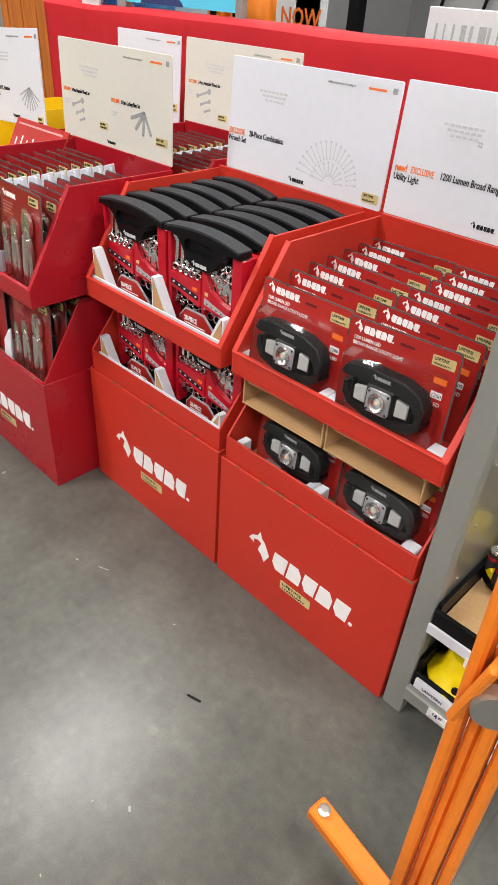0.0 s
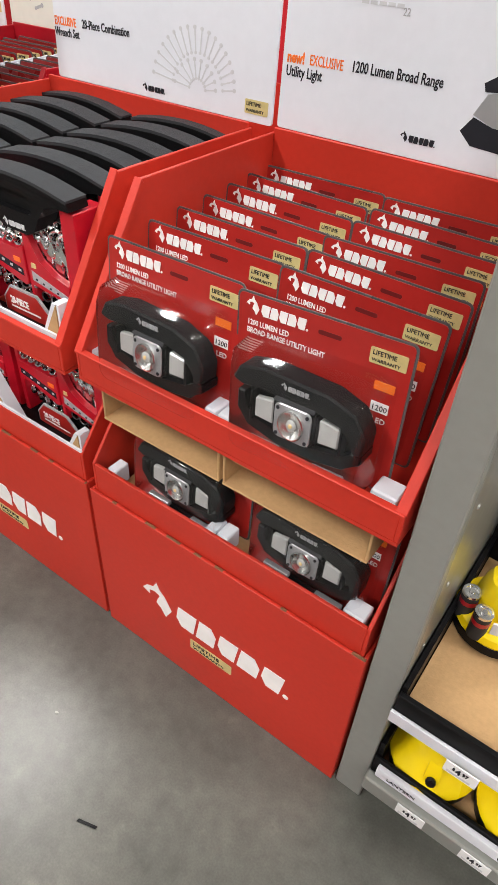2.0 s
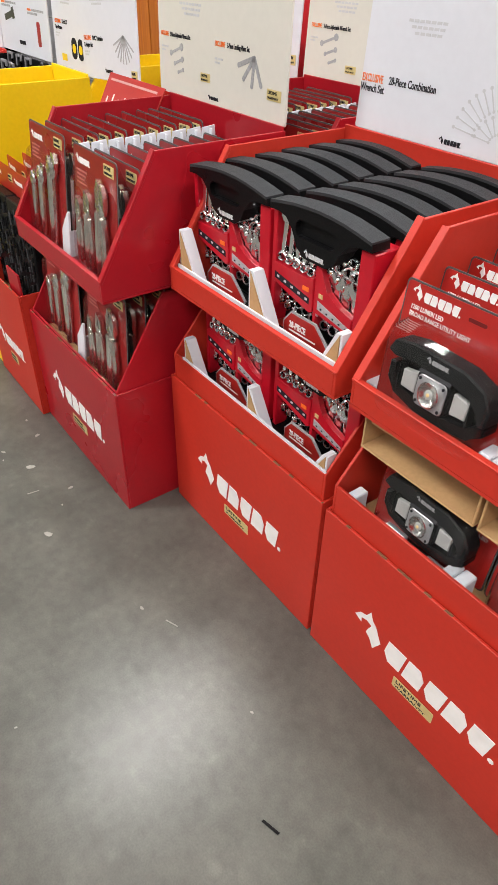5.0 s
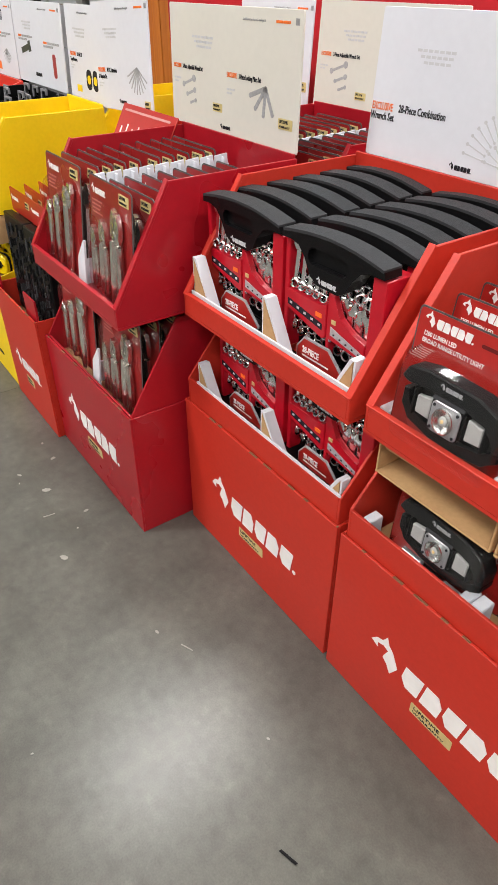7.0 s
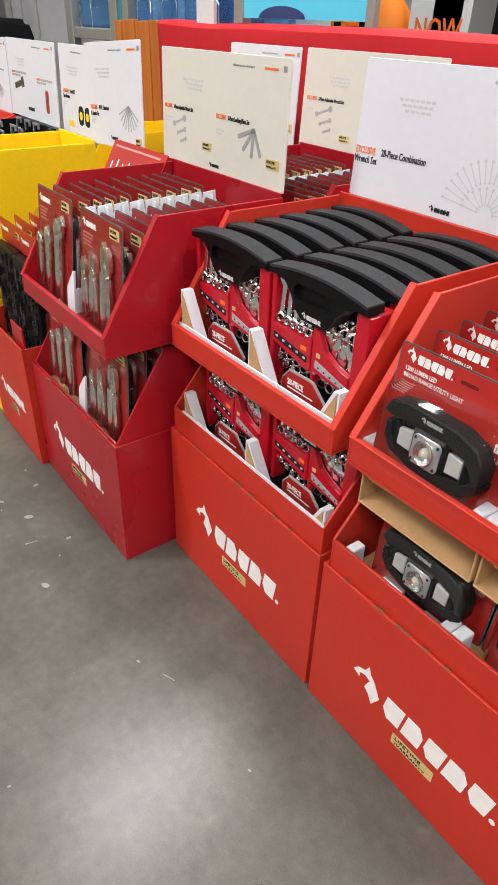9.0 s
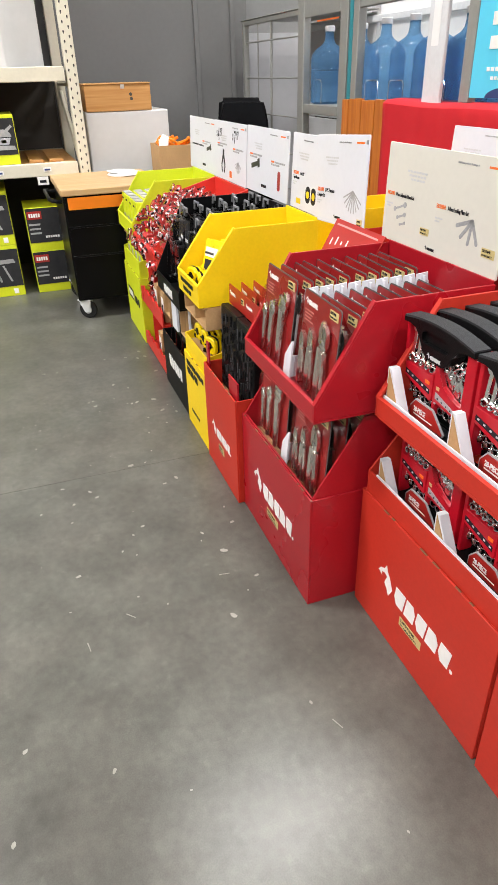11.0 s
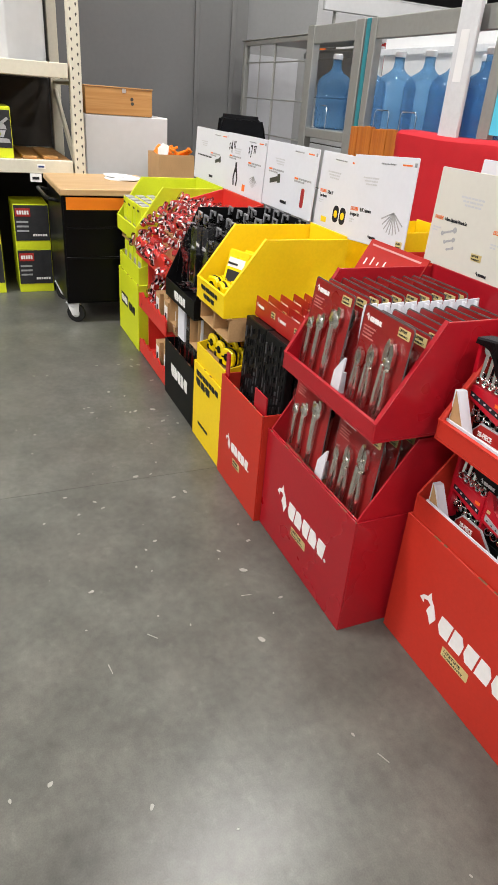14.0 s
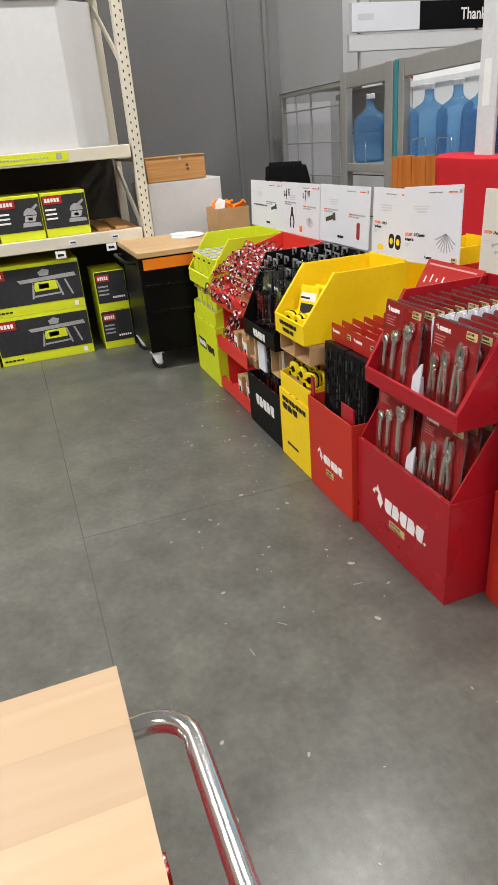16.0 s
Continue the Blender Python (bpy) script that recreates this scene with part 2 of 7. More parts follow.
PAPERWHITE = mat("white_paper", (0.80, 0.80, 0.80), 0.6, 0, 0.03, 20)
SKYBLUE = mat("sky_blue_poster", (0.10, 0.58, 0.80), 0.4, 0, 0.03, 20)
NAVY = mat("navy_print", (0.03, 0.05, 0.16), 0.4)
LEATHER = mat("black_glossy_vinyl", (0.008, 0.008, 0.009), 0.22, 0, 0.2, 30, 0.1, 40)
LAMPGLOW = mat("lamp_diffuser", (0.9, 0.9, 0.9), 0.5, emit=(1.0, 0.98, 0.94, 14.0))
FLOORMAT = concrete()
JOINT = mat("joint_filler", (0.080, 0.078, 0.068), 0.6)
REDBRIGHT = mat("bright_red_plastic_tray", (0.66, 0.035, 0.025), 0.35, 0, 0.06, 60)
DARKGREY = mat("dark_grey_print", (0.034, 0.034, 0.036), 0.4, 0, 0.2, 30)
# dark brown for shade inside the rack and exit, for holes and knots
DARKBROWN = mat("shade_hole_and_knot_brown", (0.06, 0.055, 0.05), 0.7, 0, 0.2, 6)


# ---- mesh helpers ----
def box(bm, x0, x1, y0, y1, z0, z1):
    v = [bm.verts.new((x, y, z)) for z in (z0, z1) for y in (y0, y1) for x in (x0, x1)]
    for f in ((0, 2, 3, 1), (4, 5, 7, 6), (0, 1, 5, 4), (2, 6, 7, 3), (0, 4, 6, 2), (1, 3, 7, 5)):
        bm.faces.new([v[i] for i in f])


def prism(bm, pts, d):
    d = Vector(d)
    a = [bm.verts.new(p) for p in pts]
    b = [bm.verts.new(Vector(p) + d) for p in pts]
    bm.faces.new(a[::-1])
    bm.faces.new(b)
    for i in range(len(a)):
        j = (i + 1) % len(a)
        bm.faces.new((a[i], a[j], b[j], b[i]))


def tube(bm, pts, r, n=8, r_end=None):
    pts = [Vector(p) for p in pts]
    rings = []
    side = None
    for i, p in enumerate(pts):
        d = (pts[min(i + 1, len(pts) - 1)] - pts[max(i - 1, 0)]).normalized()
        if side is None:
            side = d.orthogonal().normalized()
        side = (side - d * side.dot(d)).normalized()
        up = d.cross(side)
        rad = r if r_end is None else r + (r_end - r) * i / (len(pts) - 1)
        rings.append([bm.verts.new(p + (side * math.cos(a) + up * math.sin(a)) * rad) for a in (2 * math.pi * k / n for k in range(n))])
    for q, s in zip(rings, rings[1:]):
        for k in range(n):
            bm.faces.new((q[k], q[(k + 1) % n], s[(k + 1) % n], s[k]))
    bm.faces.new(rings[0][::-1])
    bm.faces.new(rings[-1])


def lathe(bm, prof, n=20, at=(0, 0, 0), m=None):
    m = m or Matrix.Identity(4)
    rings = [[bm.verts.new(m @ Vector((at[0] + r * math.cos(2 * math.pi * k / n), at[1] + r * math.sin(2 * math.pi * k / n), at[2] + z))) for k in range(n)] for r, z in prof]
    for q, s in zip(rings, rings[1:]):
        for k in range(n):
            bm.faces.new((q[k], q[(k + 1) % n], s[(k + 1) % n], s[k]))
    bm.faces.new(rings[0][::-1])
    bm.faces.new(rings[-1])


def rounded(w, h, r, n=4, cx=0.0, cz=0.0):
    out = []
    for sx, sz, a0 in ((1, -1, -90), (1, 1, 0), (-1, 1, 90), (-1, -1, 180)):
        for k in range(n + 1):
            a = radians(a0 + 90 * k / n)
            out.append((cx + sx * (w / 2 - r) + r * math.cos(a), cz + sz * (h / 2 - r) + r * math.sin(a)))
    return out


def xz(pts, y=0.0):
    return [(x, y, z) for x, z in pts]


def mesh_of(name, bm, material, bevel=0.0, smooth=False, seg=1):
    if bevel:
        bmesh.ops.bevel(bm, geom=bm.edges[:], offset=bevel, segments=seg, affect="EDGES", clamp_overlap=True)
    bmesh.ops.recalc_face_normals(bm, faces=bm.faces[:])
    me = bpy.data.meshes.new(name)
    bm.to_mesh(me)
    bm.free()
    me.materials.append(material)
    if smooth:
        me.shade_smooth()
        me.set_sharp_from_angle(angle=radians(35))
    return me


def part(name, bm, material, parent, label="", bevel=0.0, smooth=False, m=None, seg=1):
    me = bm if isinstance(bm, bpy.types.Mesh) else mesh_of(name, bm, material, bevel, smooth, seg)
    ob = new(name, me)
    ob.parent = parent
    if m is not None:
        ob.matrix_basis = m
    return tagged(ob, label)


def thing(name, label, category, group="", at=(0, 0, 0), rz=0, kind=""):
    ob = new(name)
    ob.empty_display_size = 0.05
    ob.matrix_basis = pose(*at, 0, 0, rz)
    return tagged(ob, label, category, group, kind)


def solid(name, bm, material, label, category="", group="", kind="", m=None, bevel=0.0, smooth=False):
    ob = new(name, mesh_of(name, bm, material, bevel, smooth))
    if m is not None:
        ob.matrix_basis = m
    return tagged(ob, label, category, group, kind)


def B():
    return bmesh.new()


def bx(*a):
    bm = bmesh.new()
    box(bm, *a)
    return bm


LETTERS = {}


def lettering(body, size, material, bold=0.0, squeeze=1.0, align="LEFT"):
    """A thin mesh of words in the built-in font, lying in the xz plane and facing -y."""
    key = (body, size, material.name, bold, squeeze, align)
    if key not in LETTERS:
        cu = bpy.data.curves.new("letters", "FONT")
        cu.body, cu.size, cu.extrude, cu.offset, cu.resolution_u = body, size, 0.0004, bold, 2
        cu.align_x = align
        ob = bpy.data.objects.new("letters", cu)
        scene.collection.objects.link(ob)
        bpy.context.view_layer.update()
        me = bpy.data.meshes.new_from_object(ob.evaluated_get(bpy.context.evaluated_depsgraph_get()))
        bpy.data.objects.remove(ob)
        me.transform(Matrix.Diagonal((squeeze, 1, 1, 1)))
        me.transform(Matrix.Rotation(radians(90), 4, "X"))
        me.materials.clear()
        me.materials.append(material)
        LETTERS[key] = me
    return LETTERS[key]


def words(parent, body, size, material, x, y, z, bold=0.0, squeeze=1.0, align="LEFT", name="lettering", label=""):
    return part(name, lettering(body, size, material, bold, squeeze, align), material, parent, label, m=pose(x, y, z))


EMBLEMS = {}
LEAF = ([(0, .135), (.035, .180), (.080, .198), (.108, .252), (.128, .200), (.165, .165), (.212, .075), (.165, -.015), (.132, .042), (.098, .070), (.112, .112), (.128, .150), (.090, .165), (.048, .148), (.052, .112)],)


def cut_block(u0, u1, h, side, slant=0.02):
    """A slanted plain block with one corner cut off."""
    w = u1 - u0
    pts = [(0, 0), (1, 0), (1, .62), (.66, 1), (0, 1)] if side == "top" else [(.34, 0), (1, 0), (1, 1), (0, 1), (0, .38)]
    return [(u0 + p * w + slant * q, q * h) for p, q in pts]


def emblem_shapes():
    shapes, x0 = [LEAF[0]], .238
    for w, side in zip((.130, .124, .120, .130, .124), ("foot", "top", "foot", "top", "foot")):
        shapes.append(cut_block(x0, x0 + w, .165, side, .026))
        x0 += w + .019
    shapes.append([(x0 + .022 + .018 * math.cos(k / 4 * math.pi), .018 + .018 * math.sin(k / 4 * math.pi)) for k in range(8)])
    return shapes


def emblem(parent, material, x, y, z, width, label="", tilt=0.0, split=None):
    """A maker's mark as plain shapes: a pointed leaf and five cut blocks. Facing -y, its lower left corner at x, z."""
    th = 0.0008
    split = parent.parent is None if split is None else split
    key = (material.name, round(width, 4), split)
    if key not in EMBLEMS:
        groups = [[p] for p in emblem_shapes()] if split else [emblem_shapes()]
        EMBLEMS[key] = []
        for g in groups:
            bm = B()
            for p in g:
                prism(bm, [(a * width, 0, b * width) for a, b in p], (0, -th, 0))
            EMBLEMS[key].append(mesh_of("emblem", bm, material))
    first = part("emblem", EMBLEMS[key][0], material, parent, label, m=pose(x, y, z, 0, tilt, 0))
    for me in EMBLEMS[key][1:]:
        part("emblem_block", me, material, first)
    return first


def badge(parent, x, y, z, w, h):
    bm = B()
    prism(bm, xz(rounded(w, h, h * 0.08, 2)), (0, -0.0008, 0))
    b = part("warranty_badge", bm, GOLD, parent, "gold foil badge with dark capitals", m=pose(x, y, z))
    words(b, "LIFETIME", h * 0.42, INK, -w * 0.43, -0.0012, h * 0.06, 0.0, w / h * 0.40)
    words(b, "WARRANTY", h * 0.30, INK, -w * 0.43, -0.0012, -h * 0.36, 0.0, w / h * 0.46)
    return b


# ---- the hall ----
def hall():
    bm = B()
    box(bm, -14, 12, -12, 14, -0.1, 0.0)
    fl = solid("floor", bm, FLOORMAT, "worn grey polished concrete floor with pale drips", "floor", kind="structure")
    for x0, x1, y0, y1 in ((-14, 12, -0.291, -0.287), (-2.4007, -2.3993, -0.287, 1.2), (-0.024, -0.020, -0.287, 2.0)):
        part("joint", bx(x0, x1, y0, y1, -0.01, 0.0006), JOINT, fl)
    solid("ceiling", bx(-14, 12, -12, 14, CEIL, CEIL + 0.1), CEILING, "white painted steel roof deck", "ceiling", kind="structure")
    solid("wall_west", bx(-6.2, -6.0, -12, 2.19, 0, CEIL), WALLGREY, "grey painted panel wall with upright seams", "wall", kind="structure")
    for k, y in enumerate((1.765, 2.065)):
        solid("trim_%d" % (k + 1), bx(-6.0, -5.985, y - 0.02, y + 0.02, 0, CEIL), WALLGREY, "grey upright cover strip on the wall", "wall trim", kind="structure", bevel=0.004)
    solid("wall_panel", bx(-6.45, -6.25, 2.19, 2.93, 0, CEIL), WALLPALE, "pale grey wall panel beyond the cage", "wall", kind="structure")
    solid("wall_far", bx(-9.2, -9.0, 2.0, 14, 0, CEIL), WHITEWALL, "white wall over the store exit", "wall", kind="structure")
    solid("wall_north", bx(-14, 12, 13.8, 14, 0, CEIL), WALLPALE, "pale grey wall far across the store", "wall", kind="structure")
    solid("wall_south", bx(-14, 12, -12, -11.8, 0, CEIL), WALLPALE, "pale grey wall behind the aisle", "wall", kind="structure")
    solid("wall_east", bx(11.8, 12, -11.8, 13.8, 0, CEIL), WALLPALE, "pale grey wall at the aisle's far end", "wall", kind="structure")


hall()


def strip_lamp(x, y, length, power):
    lamp = thing("strip_light", "white suspended high-bay light panel, switched on", "ceiling light", "strip lights under the roof", (x, y, CEIL - 0.25), 90)
    part("housing", bx(-length / 2, length / 2, -0.25, 0.25, 0.0, 0.08), WHITEWALL, lamp, bevel=0.01)
    part("diffuser", bx(-length / 2 + 0.02, length / 2 - 0.02, -0.22, 0.22, -0.03, -0.001), LAMPGLOW, lamp, "glowing white diffuser")
    for sx in (-1, 1):
        bm = B()
        tube(bm, [(sx * length * 0.4, 0, 0.08), (sx * length * 0.4, 0, 0.25)], 0.004, 6)
        part("rod", bm, STEEL, lamp)
    li = bpy.data.lights.new("strip_glow", "AREA")
    li.shape, li.size, li.size_y, li.energy, li.color = "RECTANGLE", length, 0.44, power * length, (1.0, 0.98, 0.955)
    lo = new("strip_glow", li)
    lo.matrix_basis = pose(x, y, CEIL - 0.30, 0, 0, 90)
    return lamp


for lx in (-8.5, -3.5, 1.5, 6.5):
    for ly in (-6.7, -2.6, 1.5, 5.6):
        strip_lamp(lx, ly, 1.6, (236 if lx < -3 else 146) if ly < 0 else 112)


# ---- cardboard display bins ----
T = 0.006


def sleeve(parent, w, d, h, col, t=T):
    """The four walls of an open-topped box, x centred, front at y = 0."""
    for nm, a in (("front_panel", (-w / 2, w / 2, 0, t, 0, h)), ("back_panel", (-w / 2, w / 2, d - t, d, 0, h)),
                  ("side_panel", (-w / 2, -w / 2 + t, t, d - t, 0, h)), ("side_panel", (w / 2 - t, w / 2, t, d - t, 0, h))):
        part(nm, bx(*a), col, parent, bevel=0.0012)


def tray(parent, w, y0, d, z0, lip, kink, top, col, t=T, kink_y=0.14, back=None, cx=0.0):
    """A tray with a low front lip and sides that slope up to a level rim."""
    a, b = cx - w / 2, cx + w / 2
    part("tray_floor", bx(a, b, y0, y0 + d, z0, z0 + t), col, parent)
    part("tray_lip", bx(a + t, b - t, y0, y0 + t, z0 + t, lip), col, parent, bevel=0.001)
    part("tray_back", bx(a + t, b - t, y0 + d - t, y0 + d, z0 + t, back or top), col, parent, bevel=0.001)
    for x in (a, b - t):
        bm = B()
        prism(bm, [(x, y0, z0 + t), (x, y0 + d, z0 + t), (x, y0 + d, top), (x, y0 + kink_y, kink), (x, y0, lip)], (t, 0, 0))
        part("tray_side", bm, col, parent, bevel=0.001)


def flap_rim(w, y0, lip, kink, kink_y, t=T, cx=0.0):
    """Folded double edges along the lip and the sloping sides."""
    bm = B()
    box(bm, cx - w / 2, cx + w / 2, y0 - 0.002, y0 + t + 0.003, lip - 0.001, lip + 0.004)
    for x in (cx - w / 2 - 0.001, cx + w / 2 - t - 0.007):
        prism(bm, [(x, y0, lip + 0.004), (x, y0 + 0.004, lip - 0.004), (x, y0 + kink_y + 0.004, kink - 0.004), (x, y0 + kink_y, kink + 0.004)], (t + 0.008, 0, 0))
    return bm


def torn_edge(w, y, z, seed):
    r = random.Random(seed)
    bm = B()
    a = -w / 2
    while a < w / 2 - 0.01:
        gap, run = r.uniform(0.01, 0.12), r.uniform(0.004, 0.03)
        b = min(a + gap + run, w / 2)
        box(bm, min(a + gap, b - 0.003), b, y, y + 0.0045, z - 0.0022 * r.random(), z + 0.0003 + 0.0011 * r.random())
        a = b
    return bm


def display_bin(x0, x1, y0, d, col, label, box_h=0.385, low_lip=0.44, low_kink=0.61, up_z=0.632, lip=0.68, top=0.888, kink_y=0.14,
                inset=0.016, mark=True, upper=True, rim=True, name="display_bin", tray_x=None):
    w = x1 - x0
    b = thing(name, label, "display bin", "cardboard display bins along the aisle", ((x0 + x1) / 2, y0, 0))
    sleeve(b, w, d, box_h, col)
    tagged(part("torn_edge", torn_edge(w - 0.002, 0.0004, box_h, int(-x0 * 100)), TORN, b, "torn brown cardboard edge"), kind="stuff")
    wi, cx = w - inset * 2, 0.0
    if tray_x:
        wi, cx = tray_x[1] - tray_x[0], (tray_x[0] + tray_x[1] - x0 - x1) / 2
    if low_lip:
        tray(b, w - 0.014, 0.008, d - 0.016, box_h - 0.16, low_lip, low_kink, low_kink, col, kink_y=kink_y)
    if upper:
        tray(b, wi, -0.004, d - 0.004, up_z, lip, top, top, col, kink_y=kink_y + 0.004, back=top + 0.008, cx=cx)
        if rim:
            part("folded_edge", flap_rim(wi, -0.004, lip, top, kink_y + 0.004, cx=cx), col, b, bevel=0.001)
    if mark:
        emblem(b, WHITEINK, -w * 0.295, -0.0005, 0.155, 0.33 * w / 0.55, "white maker's mark of a leaf and five blocks")
        badge(b, w * 0.0, -0.0005, 0.121, 0.096 * w / 0.55, 0.028)
    return b


light_bin = display_bin(-0.885, -0.335, 0.863, 0.48, RED, "orange-red cardboard display bin of packaged work lights", box_h=0.385, low_lip=0.445, tray_x=(-0.860, -0.338))
wrench_bin = display_bin(-1.452, -0.898, 0.866, 0.47, RED, "orange-red cardboard display bin of wrench sets", low_lip=0.445, up_z=0.620, lip=0.668, tray_x=(-1.418, -0.898))
plier_bin = display_bin(-2.015, -1.468, 0.722, 0.475, CRIMSON, "crimson cardboard display bin of carded pliers and wrenches", box_h=0.366, low_lip=0.366, low_kink=0.585, up_z=0.603, lip=0.650, tray_x=(-1.950, -1.456))
drill_bin = display_bin(-2.388, -2.018, 0.700, 0.475, RED, "orange-red cardboard bin of black drill bit cases", box_h=0.406, low_lip=0, upper=False)
yellow_bin = display_bin(-2.720, -2.394, 0.706, 0.47, YELLOW, "yellow cardboard display bin of tape measures", box_h=0.335, low_lip=0.41, low_kink=0.44, up_z=0.603, lip=0.68, top=0.872, mark=False)
coast_bin = display_bin(-3.172, -2.732, 0.712, 0.47, BLACKCARD, "black cardboard display bin of packaged flashlights", box_h=0.272, low_lip=0, up_z=0.487, lip=0.562, top=0.862, mark=False, rim=False)
lime_bin = display_bin(-4.185, -3.715, 0.716, 0.475, LIME, "lime green cardboard display bin of accessories", box_h=0.37, low_lip=0.46, low_kink=0.50, up_z=0.588, lip=0.66, top=0.862, mark=False)
back_bin = display_bin(-2.02, -1.475, 1.235, 0.475, CRIMSON, "crimson cardboard bin of carded wrenches in the back row", box_h=0.366, low_lip=0.366, low_kink=0.585, up_z=0.603, lip=0.648, inset=0.010)
back_drill_bin = display_bin(-2.44, -2.04, 1.235, 0.475, RED, "orange-red cardboard bin in the back row", box_h=0.406, low_lip=0, upper=True, top=0.82)
back_yellow_bin = display_bin(-2.75, -2.46, 1.235, 0.47, YELLOW, "yellow cardboard bin in the back row", box_h=0.335, low_lip=0.41, low_kink=0.44, top=0.88, mark=False)
back_light_bin = display_bin(-0.885, -0.335, 1.40, 0.44, RED, "orange-red cardboard bin in the back row", low_lip=0, top=0.84)
back_wrench_bin = display_bin(-1.452, -0.898, 1.40, 0.44, RED, "orange-red cardboard bin in the back row", low_lip=0, top=0.84)

# printed fronts of the far bins, maker's names as plain blocks
def block_mark(parent, material, x, y, z, w, h, n, gap=0.18, frame_mat=None):
    if frame_mat:
        part("printed_field", bx(x - w * 0.06, x + w * 1.06, y, y + 0.0008, z - h * 0.4, z + h * 1.4), frame_mat, parent)
    cw = w / (n + (n - 1) * gap)
    first = None
    for k in range(n):
        a = x + k * cw * (1 + gap)
        bm = B()
        prism(bm, [(u, y, z + v) for u, v in cut_block(a, a + cw, h, ("foot", "top")[k % 2], 0)], (0, -0.001, 0))
        if first is None:
            first = part("emblem", bm, material, parent, "maker's name as plain blocks")
        elif parent.parent is None:
            part("emblem_block", bm, material, first)
        else:
            part("emblem", bm, material, parent)


block_mark(coast_bin, WHITEINK, -0.11, -0.001, 0.13, 0.24, 0.055, 5)
block_mark(coast_bin, WHITEINK, -0.06, -0.006, 0.505, 0.15, 0.035, 5)
block_mark(yellow_bin, INK, -0.125, -0.001, 0.285, 0.25, 0.022, 7)
block_mark(yellow_bin, INK, -0.125, -0.001, 0.245, 0.16, 0.03, 3)
block_mark(yellow_bin, INK, -0.09, -0.001, 0.075, 0.12, 0.012, 8)
block_mark(yellow_bin, INK, -0.09, -0.006, 0.65, 0.17, 0.016, 7)
block_mark(yellow_bin, INK, -0.06, -0.006, 0.622, 0.11, 0.016, 3)
block_mark(lime_bin, WHITEINK, -0.16, -0.001, 0.19, 0.14, 0.035, 4, frame_mat=INK)
block_mark(lime_bin, INK, 0.02, -0.001, 0.18, 0.14, 0.045, 3)

# the inner red flaps of the drill bit bin
part("inner_flap", bx(-0.178, -0.150, 0.012, 0.018, 0.2, 0.49), CRIMSON, drill_bin, bevel=0.001)
part("inner_flap", bx(0.085, 0.178, 0.012, 0.018, 0.2, 0.465), CRIMSON, drill_bin, bevel=0.001)


# flattened brown cartons between the trays
def carton(x0, x1, y0, y1, z0, z1, label="open-ended brown cardboard spacer carton under the tray"):
    c = thing("cardboard_carton", label, "carton", "brown spacer cartons", ((x0 + x1) / 2, y0, z0))
    w, h, t, d = x1 - x0, z1 - z0, 0.004, y1 - y0
    for nm, a in (("base", (-w / 2, w / 2, 0, d, 0, t)), ("side", (-w / 2, -w / 2 + t, 0.001, d, t, h - t)), ("side", (w / 2 - t, w / 2, 0.001, d, t, h - t)),
                  ("top", (-w / 2, w / 2, 0.012, d, h - t, h)), ("inner_wall", (-w / 2 + t, w / 2 - t, d * 0.45, d * 0.45 + t, t, h - t))):
        part(nm, bx(*a), KRAFT, c, bevel=0.001)
    bm = B()
    prism(bm, [(-w * 0.46, 0.012, h), (w * 0.1, 0.012, h), (w * 0.2, -0.012, h - 0.004), (-w * 0.38, -0.014, h - 0.006)], (0, 0, 0.003))
    prism(bm, [(w * 0.14, 0.012, h), (w * 0.47, 0.012, h), (w * 0.47, -0.006, h - 0.003), (w * 0.24, -0.008, h - 0.003)], (0, 0, 0.003))
    part("folded_flap", bm, KRAFT, c)
    return c


carton(-0.842, -0.612, 0.880, 1.30, 0.553, 0.628)
carton(-0.606, -0.374, 0.880, 1.30, 0.553, 0.628)
for cx in (-2.712, -2.556):
    carton(cx, cx + 0.152, 0.722, 1.1, 0.515, 0.600, "brown cardboard spacer carton between yellow trays")


# ---- header signs ----
def sign_board(x0, x1, y, z0, z1, material, label, lean=3.0, t=0.005):
    s = thing("header_sign", label, "sign", "printed header signs above the bins", ((x0 + x1) / 2, y, z0))
    s.matrix_basis = pose((x0 + x1) / 2, y, z0, -lean, 0, 0)
    w, h = x1 - x0, z1 - z0
    bm = B()
    prism(bm, xz(rounded(w, h, 0.005, 3, 0, h / 2)), (0, t, 0))
    part("board", bm, material, s, bevel=0.0008)
    words(s, "Additional products & savings at", 0.0075, MIDINK, w * 0.43 - 0.172, -0.0006, h - 0.025, 0, 0.85, name="fine_print")
    bm = B()
    for k in range(8):
        a = w * 0.43 - 0.052 + k * 0.0062
        box(bm, a, a + 0.005, -0.0008, 0, h - 0.0255, h - 0.0205)
    bm2 = B()
    for k in range(6):
        box(bm2, w * 0.455 + k * 0.0022, w * 0.455 + k * 0.0022 + 0.0011, -0.0008, 0, h - 0.027, h - 0.015)
    tagged(part("bar_code", bm2, MIDINK, s), kind="stuff")
    tagged(part("web_line", bm, ORANGEINK, s, "small orange print as bars"), kind="stuff")
    bm = B()
    for row in range(3):
        z = h * 0.74 - row * 0.010
        for k in range(7 - row):
            a = -w * 0.30 + k * 0.014 + row * 0.01
            box(bm, a, a + 0.011, -0.0007, 0, z, z + 0.005)
    part("price_print", bm, GREYINK, s, "faded pale price print as bars")
    return s


